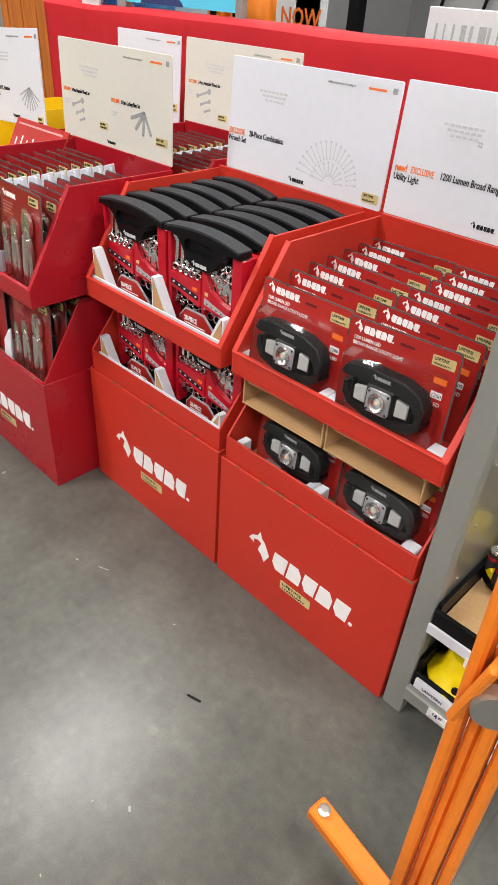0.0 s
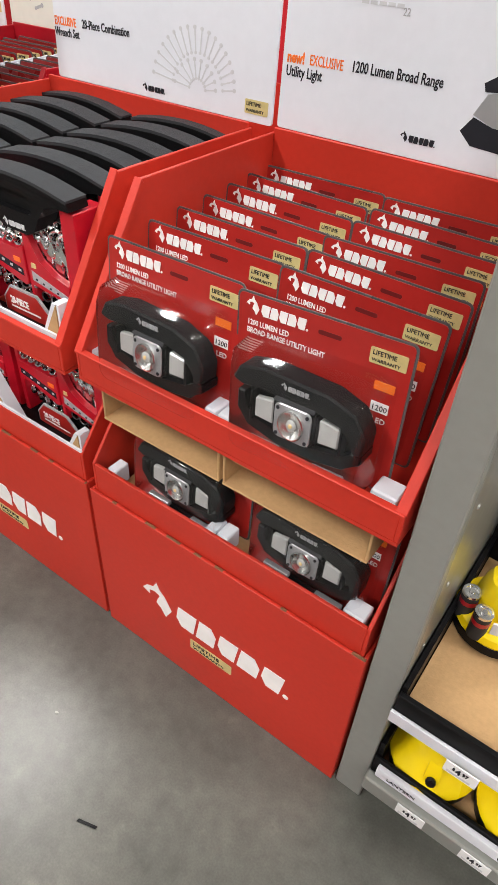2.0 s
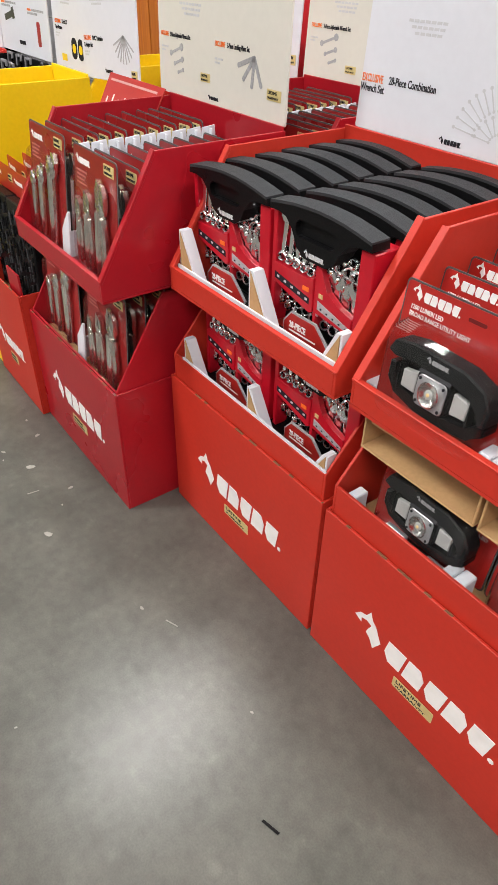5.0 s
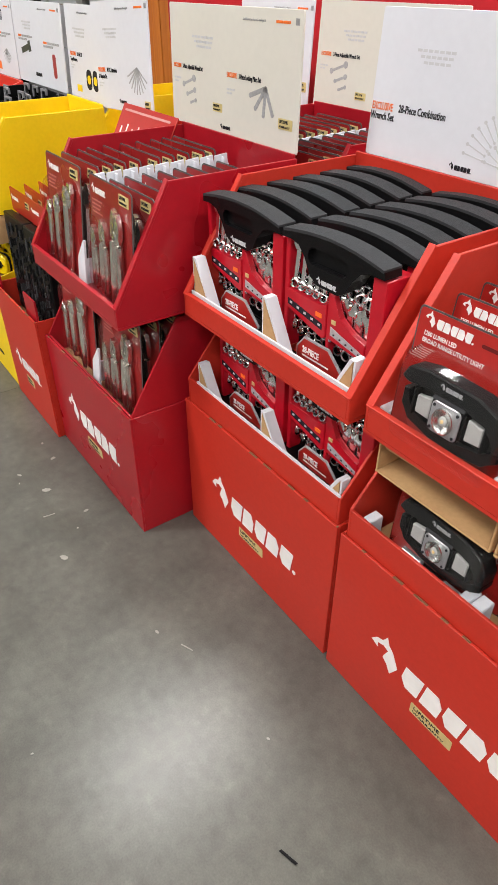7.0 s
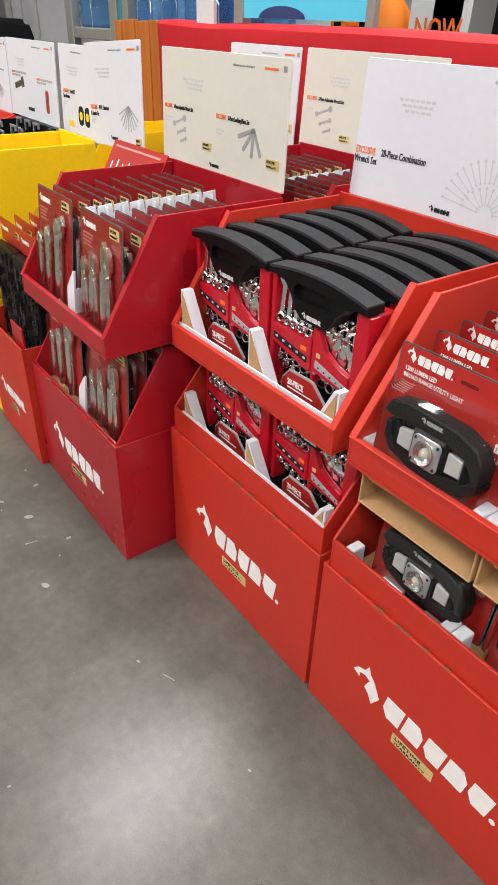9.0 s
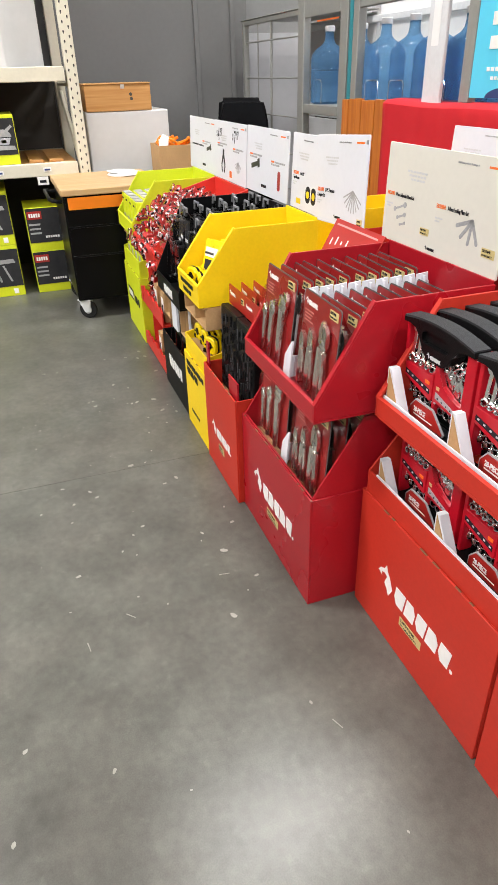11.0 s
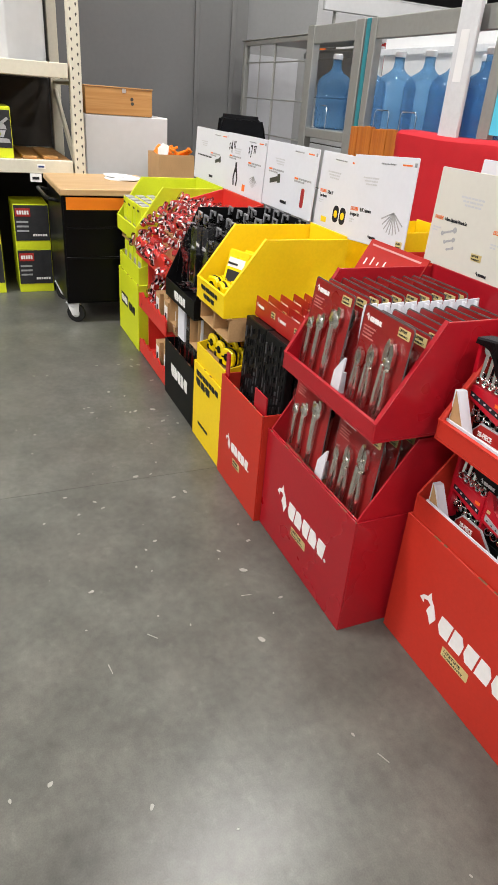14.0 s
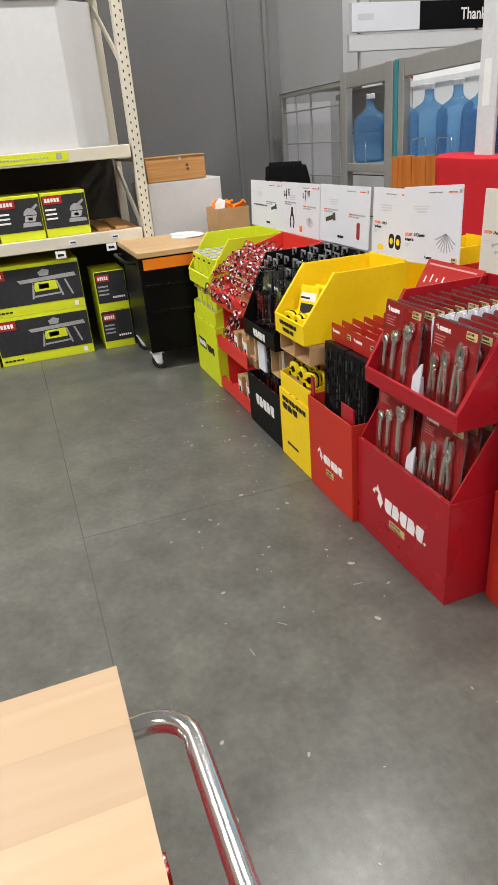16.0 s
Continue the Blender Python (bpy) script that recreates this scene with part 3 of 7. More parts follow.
def tool_picture(s, x, z, kind, size=0.1):
    """Small printed pictures of the goods, as flat grey shapes."""
    bm = B()

    def stick(ax, az, bx_, bz, wd, head=0.0):
        d = Vector((bx_ - ax, bz - az)).normalized()
        n = Vector((-d.y, d.x)) * wd / 2
        prism(bm, [(ax + n.x, -0.0001, az + n.y), (ax - n.x, -0.0001, az - n.y), (bx_ - n.x, -0.0001, bz - n.y), (bx_ + n.x, -0.0001, bz + n.y)], (0, -0.0006, 0))
        if head:
            for px, pz, rr in ((bx_, bz, head), (ax, az, head * 0.8)):
                ring = [(px + rr * math.cos(2 * math.pi * k / 8), -0.0001, pz + rr * math.sin(2 * math.pi * k / 8)) for k in range(8)]
                prism(bm, ring, (0, -0.0007, 0))

    if kind == "fan":
        for ring, n, r0, r1 in ((0, 18, 0.55, 1.0), (1, 10, 0.18, 0.5)):
            for k in range(n):
                a = radians(172 - 164 * k / (n - 1))
                lo = r1 * (1 - 0.22 * k / n)
                stick(x + size * r0 * math.cos(a), z + size * r0 * math.sin(a), x + size * lo * math.cos(a), z + size * lo * math.sin(a), size * 0.022, size * 0.034)
    elif kind == "wrenches":
        for k, (l, dz) in enumerate(((1.0, 0.0), (0.72, -0.36), (0.45, -0.66))):
            stick(x + k * size * 0.28, z + dz * size, x + k * size * 0.28 + l * size * 0.85, z + dz * size + l * size * 0.28, size * 0.1, size * 0.11 * l + 0.002)
    elif kind == "pliers":
        for k in range(4):
            a = radians(200 + 32 * k)
            stick(x, z, x + size * math.cos(a), z + size * math.sin(a) * 0.9, size * 0.16, size * 0.09)
    elif kind == "bits":
        for k in range(9):
            a = radians(20 + 16 * k)
            stick(x, z, x - size * math.cos(a), z - size * math.sin(a), size * 0.07, 0)
    elif kind == "torch":
        stick(x - size * 0.7, z - size * 0.2, x + size * 0.2, z, size * 0.24, 0)
        stick(x + size * 0.2, z, x + size * 0.5, z + size * 0.06, size * 0.42, 0)
    elif kind == "upright":
        for sx in (-1, 1):
            stick(x + sx * size * 0.10, z - size * 0.35, x + sx * size * 0.26, z - size * 0.75, size * 0.15, 0)
            stick(x + sx * size * 0.26, z - size * 0.75, x + sx * size * 0.17, z - size * 1.08, size * 0.14, 0)
            stick(x + sx * size * 0.07, z - size * 0.36, x + sx * size * 0.05, z, size * 0.12, 0)
        stick(x, z - size * 0.46, x, z - size * 0.28, size * 0.30, 0)
    part("goods_picture", bm, {"fan": GREYINK, "upright": INK, "torch": TORCHINK}.get(kind, MIDINK), s, "printed grey picture of the goods")


TORCHINK = mat("olive_black_ink", (0.045, 0.05, 0.038), 0.5)


def text_bars(s, x, z, size=0.007):
    """A line of orange and dark print too small to read, as bars."""
    bm = B()
    box(bm, x, x + 0.034, -0.0008, 0, z, z + size)
    part("orange_print", bm, ORANGEINK, s, "orange print as a bar")
    for row, n in ((0, 6), (1, 5)):
        bm = B()
        for k in range(n):
            a = x + (0.04 if row == 0 else 0.0) + k * 0.019
            box(bm, a, a + 0.015, -0.0008, 0, z - row * size * 1.5, z + size - row * size * 1.5)
        part("dark_print", bm, MIDINK, s)


def headline(s, w, h, first, rest, second="", z=None, size=0.02, x=None, squeeze=0.72):
    x = -w / 2 + 0.02 if x is None else x
    z = h * 0.40 if z is None else z
    words(s, first, size, ORANGEINK, x, -0.0006, z, 0.0003, squeeze, name="orange_heading")
    words(s, rest, size, INK, x + size * squeeze * 0.66 * len(first), -0.0006, z, 0.0003, squeeze, name="black_heading")
    if second:
        words(s, second, size, INK, x, -0.0006, z - size * 1.05, 0.0003, squeeze, name="black_heading")
    bm = B()
    for row in range(2):
        for k in range(3 - row):
            box(bm, x + k * 0.012, x + k * 0.012 + 0.009, -0.0007, 0, z - size * 1.9 - row * 0.008, z - size * 1.9 - row * 0.008 + 0.004)
    part("small_print", bm, GREYINK, s)


sL = sign_board(-0.861, -0.325, 1.347, 0.893, 1.172, WHITECARD, "white header sign for a utility light, with a printed lamp")
words(sL, "new!", 0.022, ORANGEINK, -0.259, -0.0006, 0.098, 0.0007, 0.76, name="orange_heading")
words(sL, "EXCLUSIVE", 0.0205, ORANGEINK, -0.217, -0.0006, 0.0985, 0.0002, 0.60, name="orange_heading")
words(sL, "1200 Lumen Broad Range", 0.021, INK, -0.142, -0.0006, 0.100, 0.0003, 0.68, name="black_heading")
words(sL, "Utility Light", 0.021, INK, -0.259, -0.0006, 0.079, 0.0003, 0.68, name="black_heading")
words(sL, "22", 0.014, MIDINK, -0.074, -0.0006, 0.178, 0, 0.8, name="hand_written_number")
emblem(sL, INK, -0.042, -0.0003, 0.022, 0.058)
lam = pose(-0.058, 0, -0.003)
pl = B()
prism(pl, xz([(0.105, 0.055), (0.125, 0.038), (0.25, 0.03), (0.258, 0.06), (0.15, 0.066), (0.12, 0.075)]), (0, -0.0007, 0))
part("lamp_picture", pl, INK, sL, "printed black picture of a work light", m=lam)
pl = B()
prism(pl, xz([(0.127, 0.108), (0.123, 0.118), (0.145, 0.132), (0.25, 0.135), (0.25, 0.114), (0.155, 0.110)]), (0, -0.0008, 0))
part("lamp_picture", pl, INK, sL, "printed black picture of a work light", m=lam)
pl = B()
prism(pl, xz([(0.118, 0.078), (0.15, 0.066), (0.25, 0.060), (0.25, 0.116), (0.155, 0.110), (0.132, 0.106)]), (0, -0.0006, 0))
part("lamp_picture", pl, SILVER, sL, "printed grey lamp face", m=lam)
pl = B()
prism(pl, xz([(0.18 + 0.020 * math.cos(a / 8 * math.pi), 0.087 + 0.020 * math.sin(a / 8 * math.pi)) for a in range(16)]), (0, -0.0009, 0))
part("lamp_picture", pl, WHITEINK, sL, "printed white lens", m=lam)

sW = sign_board(-1.398, -0.866, 1.338, 0.893, 1.166, WHITECARD, "white header sign for a combination wrench set")
words(sW, "EXCLUSIVE", 0.0205, ORANGEINK, -0.263, -0.0006, 0.0905, 0.0003, 0.60, name="orange_heading")
words(sW, "28-Piece Combination", 0.0205, INK, -0.186, -0.0006, 0.0915, 0.0003, 0.68, name="black_heading")
words(sW, "Wrench Set", 0.0205, INK, -0.264, -0.0006, 0.0725, 0.0003, 0.68, name="black_heading")
tool_picture(sW, 0.102, 0.030, "fan", 0.105)
emblem(sW, INK, -0.030, -0.0003, 0.011, 0.055)
badge(sW, 0.233, -0.0004, 0.024, 0.048, 0.022)

sP = sign_board(-2.000, -1.462, 1.190, 0.893, 1.160, CREAM, "cream header sign for wrench and pliers sets", lean=1.5)
headline(sP, 0.52, 0.278, "EXCLUSIVE", "3-Piece Adjustable Wrench Set", z=0.128, size=0.0135, x=-0.255, squeeze=0.56)
headline(sP, 0.52, 0.278, "EXCLUSIVE", "3-Piece Locking Pliers Set", z=0.127, size=0.0145, x=-0.006, squeeze=0.58)
tool_picture(sP, -0.208, 0.092, "wrenches", 0.06)
tool_picture(sP, 0.15, 0.118, "pliers", 0.062)
badge(sP, -0.047, -0.0004, 0.056, 0.042, 0.019)
badge(sP, 0.226, -0.0004, 0.056, 0.05, 0.022)
emblem(sP, INK, -0.035, -0.0003, 0.012, 0.045)

s5 = sign_board(-2.462, -2.097, 1.172, 0.88, 1.160, WHITECARD, "white header sign for an extension and adapter set")
s5.matrix_basis = pose(-2.268, 1.172, 0.88, -3, -3.5, 0)
headline(s5, 0.368, 0.285, "EXCLUSIVE", "10 PC. Extension", "& Adapter Set", z=0.100, size=0.017, squeeze=0.60)
tool_picture(s5, 0.10, 0.115, "bits", 0.068)
badge(s5, 0.155, -0.0004, 0.022, 0.034, 0.024)
emblem(s5, INK, -0.03, -0.0003, 0.02, 0.05)
s4 = sign_board(-2.745, -2.450, 1.200, 0.868, 1.138, WHITECARD, "white header sign for tape measures")
headline(s4, 0.295, 0.274, "EXCLUSIVE", "2-Pack 25'", "Tape Measure", z=0.125, size=0.016, squeeze=0.62)
for tx in (0.015, 0.065):
    bm = B()
    prism(bm, xz(rounded(0.042, 0.06, 0.018, 4, tx, 0.062)), (0, -0.0006, 0))
    part("goods_picture", bm, INK, s4, "printed black tape measure")
    bm = B()
    prism(bm, xz(rounded(0.026, 0.026, 0.012, 4, tx, 0.062)), (0, -0.001, 0))
    part("goods_picture", bm, YELLOW, s4, "printed yellow tape measure face")
part("print_block", bx(-0.09, -0.05, -0.0006, 0, 0.02, 0.04), YELLOW, s4)
s3 = sign_board(-3.235, -2.750, 1.185, 0.872, 1.138, WHITECARD, "white header sign for flashlights")
text_bars(s3, -0.20, 0.150)
text_bars(s3, 0.06, 0.140)
tool_picture(s3, -0.12, 0.12, "torch", 0.085)
bm = B()
prism(bm, xz(rounded(0.03, 0.075, 0.01, 3, 0.15, 0.075)), (0, -0.0006, 0))
part("goods_picture", bm, CRIMSON, s3, "printed red flashlight pack")
block_mark(s3, INK, -0.05, -0.0004, 0.03, 0.06, 0.012, 5)
s2 = sign_board(-3.735, -3.243, 1.185, 0.868, 1.135, WHITECARD, "white header sign with two prices")
for px, digit in ((-0.215, "4"), (0.04, "7")):
    words(s2, "$", 0.042, INK, px, -0.0006, 0.192, 0.0002, 0.62, name="price")
    words(s2, digit, 0.078, INK, px + 0.024, -0.0006, 0.178, 0.0010, 0.60, name="price")
    words(s2, "97", 0.050, INK, px + 0.060, -0.0006, 0.198, 0.0006, 0.60, name="price")
text_bars(s2, -0.20, 0.160)
text_bars(s2, 0.05, 0.150)
tool_picture(s2, -0.10, 0.14, "upright", 0.10)
tool_picture(s2, 0.13, 0.10, "bits", 0.05)
part("print_block", bx(0.0, 0.035, -0.0006, 0, 0.02, 0.05), ORANGEINK, s2)
s1 = sign_board(-4.265, -3.742, 1.195, 0.862, 1.131, WHITECARD, "white header sign above the lime bin")
text_bars(s1, 0.0, 0.150)
tool_picture(s1, 0.13, 0.13, "torch", 0.07)
block_mark(s1, INK, 0.0, -0.0004, 0.03, 0.06, 0.012, 6)
bm = B()
for k in range(9):
    box(bm, -0.21 + k * 0.026, -0.19 + k * 0.026, -0.0007, 0, 0.125, 0.133)
part("small_print", bm, INK, s1)
b2 = sign_board(-2.02, -1.475, 1.705, 0.87, 1.157, CREAM, "cream header sign of the back row")
headline(b2, 0.545, 0.28, "EXCLUSIVE", "3-Piece Adjustable Wrench Set", z=0.150, size=0.0145, squeeze=0.62)
tool_picture(b2, -0.20, 0.112, "wrenches", 0.07)
badge(b2, -0.065, -0.0004, 0.058, 0.045, 0.02)
b1 = sign_board(-2.43, -2.05, 1.705, 0.87, 1.155, WHITECARD, "white header sign of the back row")
badge(b1, 0.16, -0.0004, 0.055, 0.04, 0.028)


# ---- goods in the bins ----
def work_light_pack():
    p = thing("light_pack", "red carded work light in a clear blister", "packaged lamp", "packaged work lights in the bin")
    w, h = 0.232, 0.202
    bm = B()
    prism(bm, xz(rounded(w, h, 0.008, 3, 0, h / 2)), (0, 0.0012, 0))
    part("card_back", bm, EDGE, p, "silvery dark card border", bevel=0.0003)
    bm = B()
    prism(bm, xz(rounded(w - 0.006, h - 0.006, 0.006, 3, 0, h / 2)), (0, -0.0007, 0))
    card = part("card_front", bm, PACKRED, p)
    emblem(card, WHITEINK, -0.102, -0.0009, h - 0.026, 0.086)
    words(card, "1200 LUMEN LED", 0.0098, WHITEINK, -0.100, -0.0011, h - 0.041, 0.0001, 0.80)
    words(card, "BROAD RANGE UTILITY LIGHT", 0.0098, WHITEINK, -0.100, -0.0011, h - 0.0515, 0.0001, 0.80)
    bm = B()
    for k in range(6):
        box(bm, -0.100, -0.100 + 0.024 - 0.003 * k, -0.0012, -0.0008, h - 0.0605 - k * 0.0036, h - 0.059 - k * 0.0036)
    part("small_print", bm, MIDLIGHTINK, card)
    bm = B()
    prism(bm, xz(rounded(0.030, 0.0055, 0.0025, 3, 0.012, h - 0.021)), (0, -0.0012, 0))
    part("hang_slot", bm, SLOTRED, card, "dark hanging slot")
    badge(card, 0.085, -0.0009, h - 0.026, 0.044, 0.019)
    part("sticker", bx(0.074, 0.099, -0.0013, -0.0008, h - 0.066, h - 0.055), ORANGEINK, card, "small orange sticker")
    part("sticker", bx(0.074, 0.096, -0.0013, -0.0008, h - 0.094, h - 0.081), WHITEINK, card, "small white sticker")
    words(card, "1200", 0.010, INK, 0.075, -0.0015, h - 0.0915)
    words(card, "LED", 0.010, WHITEINK, 0.078, -0.0011, h - 0.108)
    # the lamp: an angular rubber guard over a lamp head between two side lenses
    tall = pose(0.003, 0, 0.010) @ Matrix.Diagonal((0.86, 0.92, 0.98, 1))
    bm = B()
    prism(bm, xz([(-.104, .104), (-.092, .124), (-.052, .131), (.048, .127), (.088, .114), (.105, .090), (.104, .064), (.089, .062), (.087, .080), (.070, .096), (.03, .102), (-.060, .106), (-.086, .098)], -0.052), (0, 0.036, 0))
    part("guard_frame", bm, GUARD, p, "charcoal rubber guard bar", bevel=0.0028, smooth=True, m=tall)
    bm = B()
    prism(bm, xz([(-.098, .088), (-.098, .060), (-.088, .056), (-.080, .040), (-.03, .030), (.03, .028), (.078, .032), (.088, .044), (.102, .048), (.102, .062), (.084, .060), (.070, .048), (.02, .043), (-.03, .045), (-.070, .054), (-.084, .068), (-.084, .088)], -0.046), (0, 0.036, 0))
    part("guard_rail", bm, BLACKP, p, "glossy black lower rail", bevel=0.002, smooth=True, m=tall)
    bm = B()
    prism(bm, xz(rounded(0.172, 0.066, 0.010, 2, 0, 0.072), -0.034), (0, 0.030, 0))
    part("lamp_body", bm, BLACKP, p, bevel=0.002, smooth=True, m=tall)
    # two pale bars stand for the glints along the lower rail
    for a, b, c in ((-0.060, -0.016, 0.030), (0.030, 0.074, 0.026)):
        part("rail_glint", bx(a, b, -0.050, -0.040, c, c + 0.008), SILVER, p, "pale silver bar standing for a glint on the lower rail", bevel=0.0015)
    for sx in (-1, 1):
        for a in (0.032, 0.071):
            part("lens_frame", bx(sx * a - 0.002, sx * a + 0.002, -0.0505, -0.030, 0.052, 0.094), BLACKP, p, "glossy black lens frame", bevel=0.0008, m=tall)
    head = B()
    prism(head, xz(rounded(0.058, 0.048, 0.008, 3, 0, 0.073), -0.056), (0, 0.003, 0))
    hd = part("lamp_head", head, SILVER, p, "grey lamp face plate", bevel=0.001, m=tall)
    bm = B()
    prism(bm, xz(rounded(0.062, 0.052, 0.009, 3, 0, 0.073), -0.0525), (0, 0.02, 0))
    part("head_block", bm, BLACKP, hd, "black head block", bevel=0.0015)
    bm = B()
    prism(bm, [(-0.032, -0.056, 0.0985), (0.032, -0.056, 0.0985), (0.026, -0.042, 0.112), (-0.026, -0.042, 0.112)], (0, 0.004, 0.002))
    part("visor", bm, GREYRUB, hd, "dark grey visor")
    bm = B()
    lathe(bm, [(0.0205, 0.0), (0.0205, 0.0035), (0.0185, 0.0044), (0.0165, 0.0032), (0.0120, 0.0002), (0.006, -0.0002)], 24, m=pose(0, -0.0565, 0.073, 90))
    part("reflector", bm, REFLECTOR, hd, "bright round reflector", smooth=True)
    bm = B()
    lathe(bm, [(0.0080, 0.0008), (0.0070, 0.0028), (0.0045, 0.0040), (0.002, 0.0044)], 18, m=pose(0, -0.0565, 0.073, 90))
    part("lens", bm, LENS, hd, "round pale lens", smooth=True)
    bm = B()
    lathe(bm, [(0.003, 0.004), (0.003, 0.0054), (0.002, 0.0058)], 10, m=pose(0.001, -0.0565, 0.074, 90))
    part("diode", bm, ORANGEDOT, hd, "pale amber diode")
    for sx in (-1, 1):
        bm = B()
        prism(bm, xz([(sx * 0.036, 0.056), (sx * 0.067, 0.058), (sx * 0.067, 0.086), (sx * 0.036, 0.090)], -0.0475), (0, 0.010, 0))
        part("side_lens", bm, LENS, hd, "frosted white side lens", bevel=0.002)
        for sz in (0.055, 0.091):
            bm = B()
            lathe(bm, [(0.0026, 0), (0.0026, 0.0012), (0.0012, 0.0016)], 8, m=pose(sx * 0.023, -0.0565, sz, 90))
            part("screw", bm, INK, hd)
    emblem(p, MIDINK, -0.017, -0.0486, 0.1225, 0.038, split=False)
    bm = B()
    tube(bm, [(-0.064, -0.034, 0.026), (-0.056, -0.036, 0.023), (-0.034, -0.036, 0.022)], 0.005, 8)
    part("hook", bm, CHROME, p, "shiny folding hook", smooth=True)
    bm = B()
    tube(bm, [(-0.03, -0.034, 0.021), (0.02, -0.034, 0.017), (0.07, -0.030, 0.013)], 0.006, 8)
    part("stand", bm, BLACKP, p, "black folding stand", smooth=True)
    # clear blister bulging over the lamp
    bm = B()
    outer, mid, top = rounded(0.198, 0.150, 0.016, 3, 0.003, 0.083), rounded(0.190, 0.144, 0.016, 3, 0.003, 0.083), rounded(0.170, 0.122, 0.014, 3, 0.003, 0.082)
    rings = [[bm.verts.new((x, y, z)) for x, z in pts] for pts, y in ((outer, -0.0012), (mid, -0.042), (top, -0.058))]
    for q, s in zip(rings, rings[1:]):
        for k in range(len(q)):
            bm.faces.new((q[k], q[(k + 1) % len(q)], s[(k + 1) % len(s)], s[k]))
    bm.faces.new(rings[-1])
    sh = part("blister", bm, SHELL, p, "clear plastic blister", smooth=True)
    sh.visible_shadow = False
    return p


ORANGEDOT = mat("amber_diode", (0.75, 0.55, 0.25), 0.3)


pack = work_light_pack()
rp = random.Random(5)
for row in range(7):
    for cx in (-0.722, -0.499):
        if row == 0 and cx == -0.722:
            continue
        jx = 0.003 * rp.uniform(-1, 1) - (0.0033 if cx < -0.6 else 0.0018) * row
        copy_thing(pack, pose(cx + jx, 0.913 + 0.0655 * row + 0.004 * rp.uniform(-1, 1), 0.638, -5 + 2 * rp.uniform(-1, 1), (-2.2 if row == 0 else 0.5 * rp.uniform(-1, 1)), 1.2 * rp.uniform(-1, 1)))
for row in range(3):
    for cx in (-0.722, -0.487):
        copy_thing(pack, pose(cx + 0.014, 0.938 + 0.066 * row, 0.387, -4, 0, 0.8 * rp.uniform(-1, 1)))
pack.matrix_basis = pose(-0.726, 0.911, 0.638, -5, -0.6, 0)


def pack_rest(x0, x1, y0, y1, z0, z1):
    s = thing("white_insert", "white folded card insert between the packs", "card insert", "white card inserts", ((x0 + x1) / 2, y0, z0))
    w, h, d = x1 - x0, z1 - z0, y1 - y0
    bm = B()
    prism(bm, [(-w / 2, 0, 0), (-w / 2, d, 0), (-w / 2, d, h), (-w / 2, d * 0.25, h)], (w, 0, 0))
    part("fold", bm, WHITECARD, s, bevel=0.002)


for cx in (-0.855, -0.617, -0.378):
    for z0, zz in ((0.638, 0.674), (0.40, 0.438)):
        if cx == -0.617:
            pack_rest(cx - 0.022, cx - 0.002, 0.872, 0.915, z0, zz)
            pack_rest(cx, cx + 0.022, 0.872, 0.915, z0, zz)
        else:
            pack_rest(cx - 0.014 if cx > -0.5 else cx, cx + 0.02, 0.874, 0.915, z0, zz)
# supports inside the lower tray
solid("inner_crate", bx(-0.85, -0.36, 0.90, 1.30, 0.0, 0.386), KRAFT, "brown inner carton inside the bin", "carton")
# this one is black to hold the shade inside the wrench tray
solid("inner_crate", bx(-1.42, -0.93, 0.885, 1.30, 0.0, 0.386), BLACKCARD, "inner carton coloured black for the shade inside the bin", "carton")


# ---- wrench racks ----
def wrench_mesh(length, head=1.0):
    """Ring at the foot, open jaw at the top."""
    bm = B()
    s = length
    hw = 0.0105 * head
    prism(bm, xz([(-.0034 * head, .014 * head), (.0034 * head, .014 * head), (.0044 * head, s - .018 * head), (-.0044 * head, s - .018 * head)], -0.0018), (0, 0.0036, 0))
    z = s - 0.020 * head
    jaw = [(-.005 * head, z), (.005 * head, z), (hw, z + .009 * head), (hw * 0.95, z + .020 * head), (hw * 0.5, z + .021 * head), (hw * 0.4, z + .012 * head), (-hw * 0.3, z + .011 * head), (-hw * 0.5, z + .023 * head), (-hw, z + .019 * head), (-hw, z + .008 * head)]
    prism(bm, xz(jaw, -0.003), (0, 0.006, 0))
    bmesh.ops.bevel(bm, geom=bm.edges[:], offset=0.0009, segments=1, affect="EDGES")
    n, ro, ri, cz = 14, 0.0090 * head, 0.0052 * head, 0.0090 * head
    prof = [(ri, 0.0036), (ri, -0.0036), ((ri + ro) / 2, -0.0046), (ro, -0.0026), (ro, 0.0026), ((ri + ro) / 2, 0.0046)]
    rings = [[bm.verts.new((r * math.cos(2 * math.pi * k / n), y, cz + r * math.sin(2 * math.pi * k / n))) for r, y in prof] for k in range(n)]
    for k in range(n):
        for q in range(len(prof)):
            q2 = (q + 1) % len(prof)
            bm.faces.new((rings[k][q], rings[(k + 1) % n][q], rings[(k + 1) % n][q2], rings[k][q2]))
    return mesh_of("wrench", bm, TOOLCHROME, smooth=True)


WR = {"long": wrench_mesh(0.092, 1.12), "short": wrench_mesh(0.070, 1.1), "big": wrench_mesh(0.115, 1.35)}


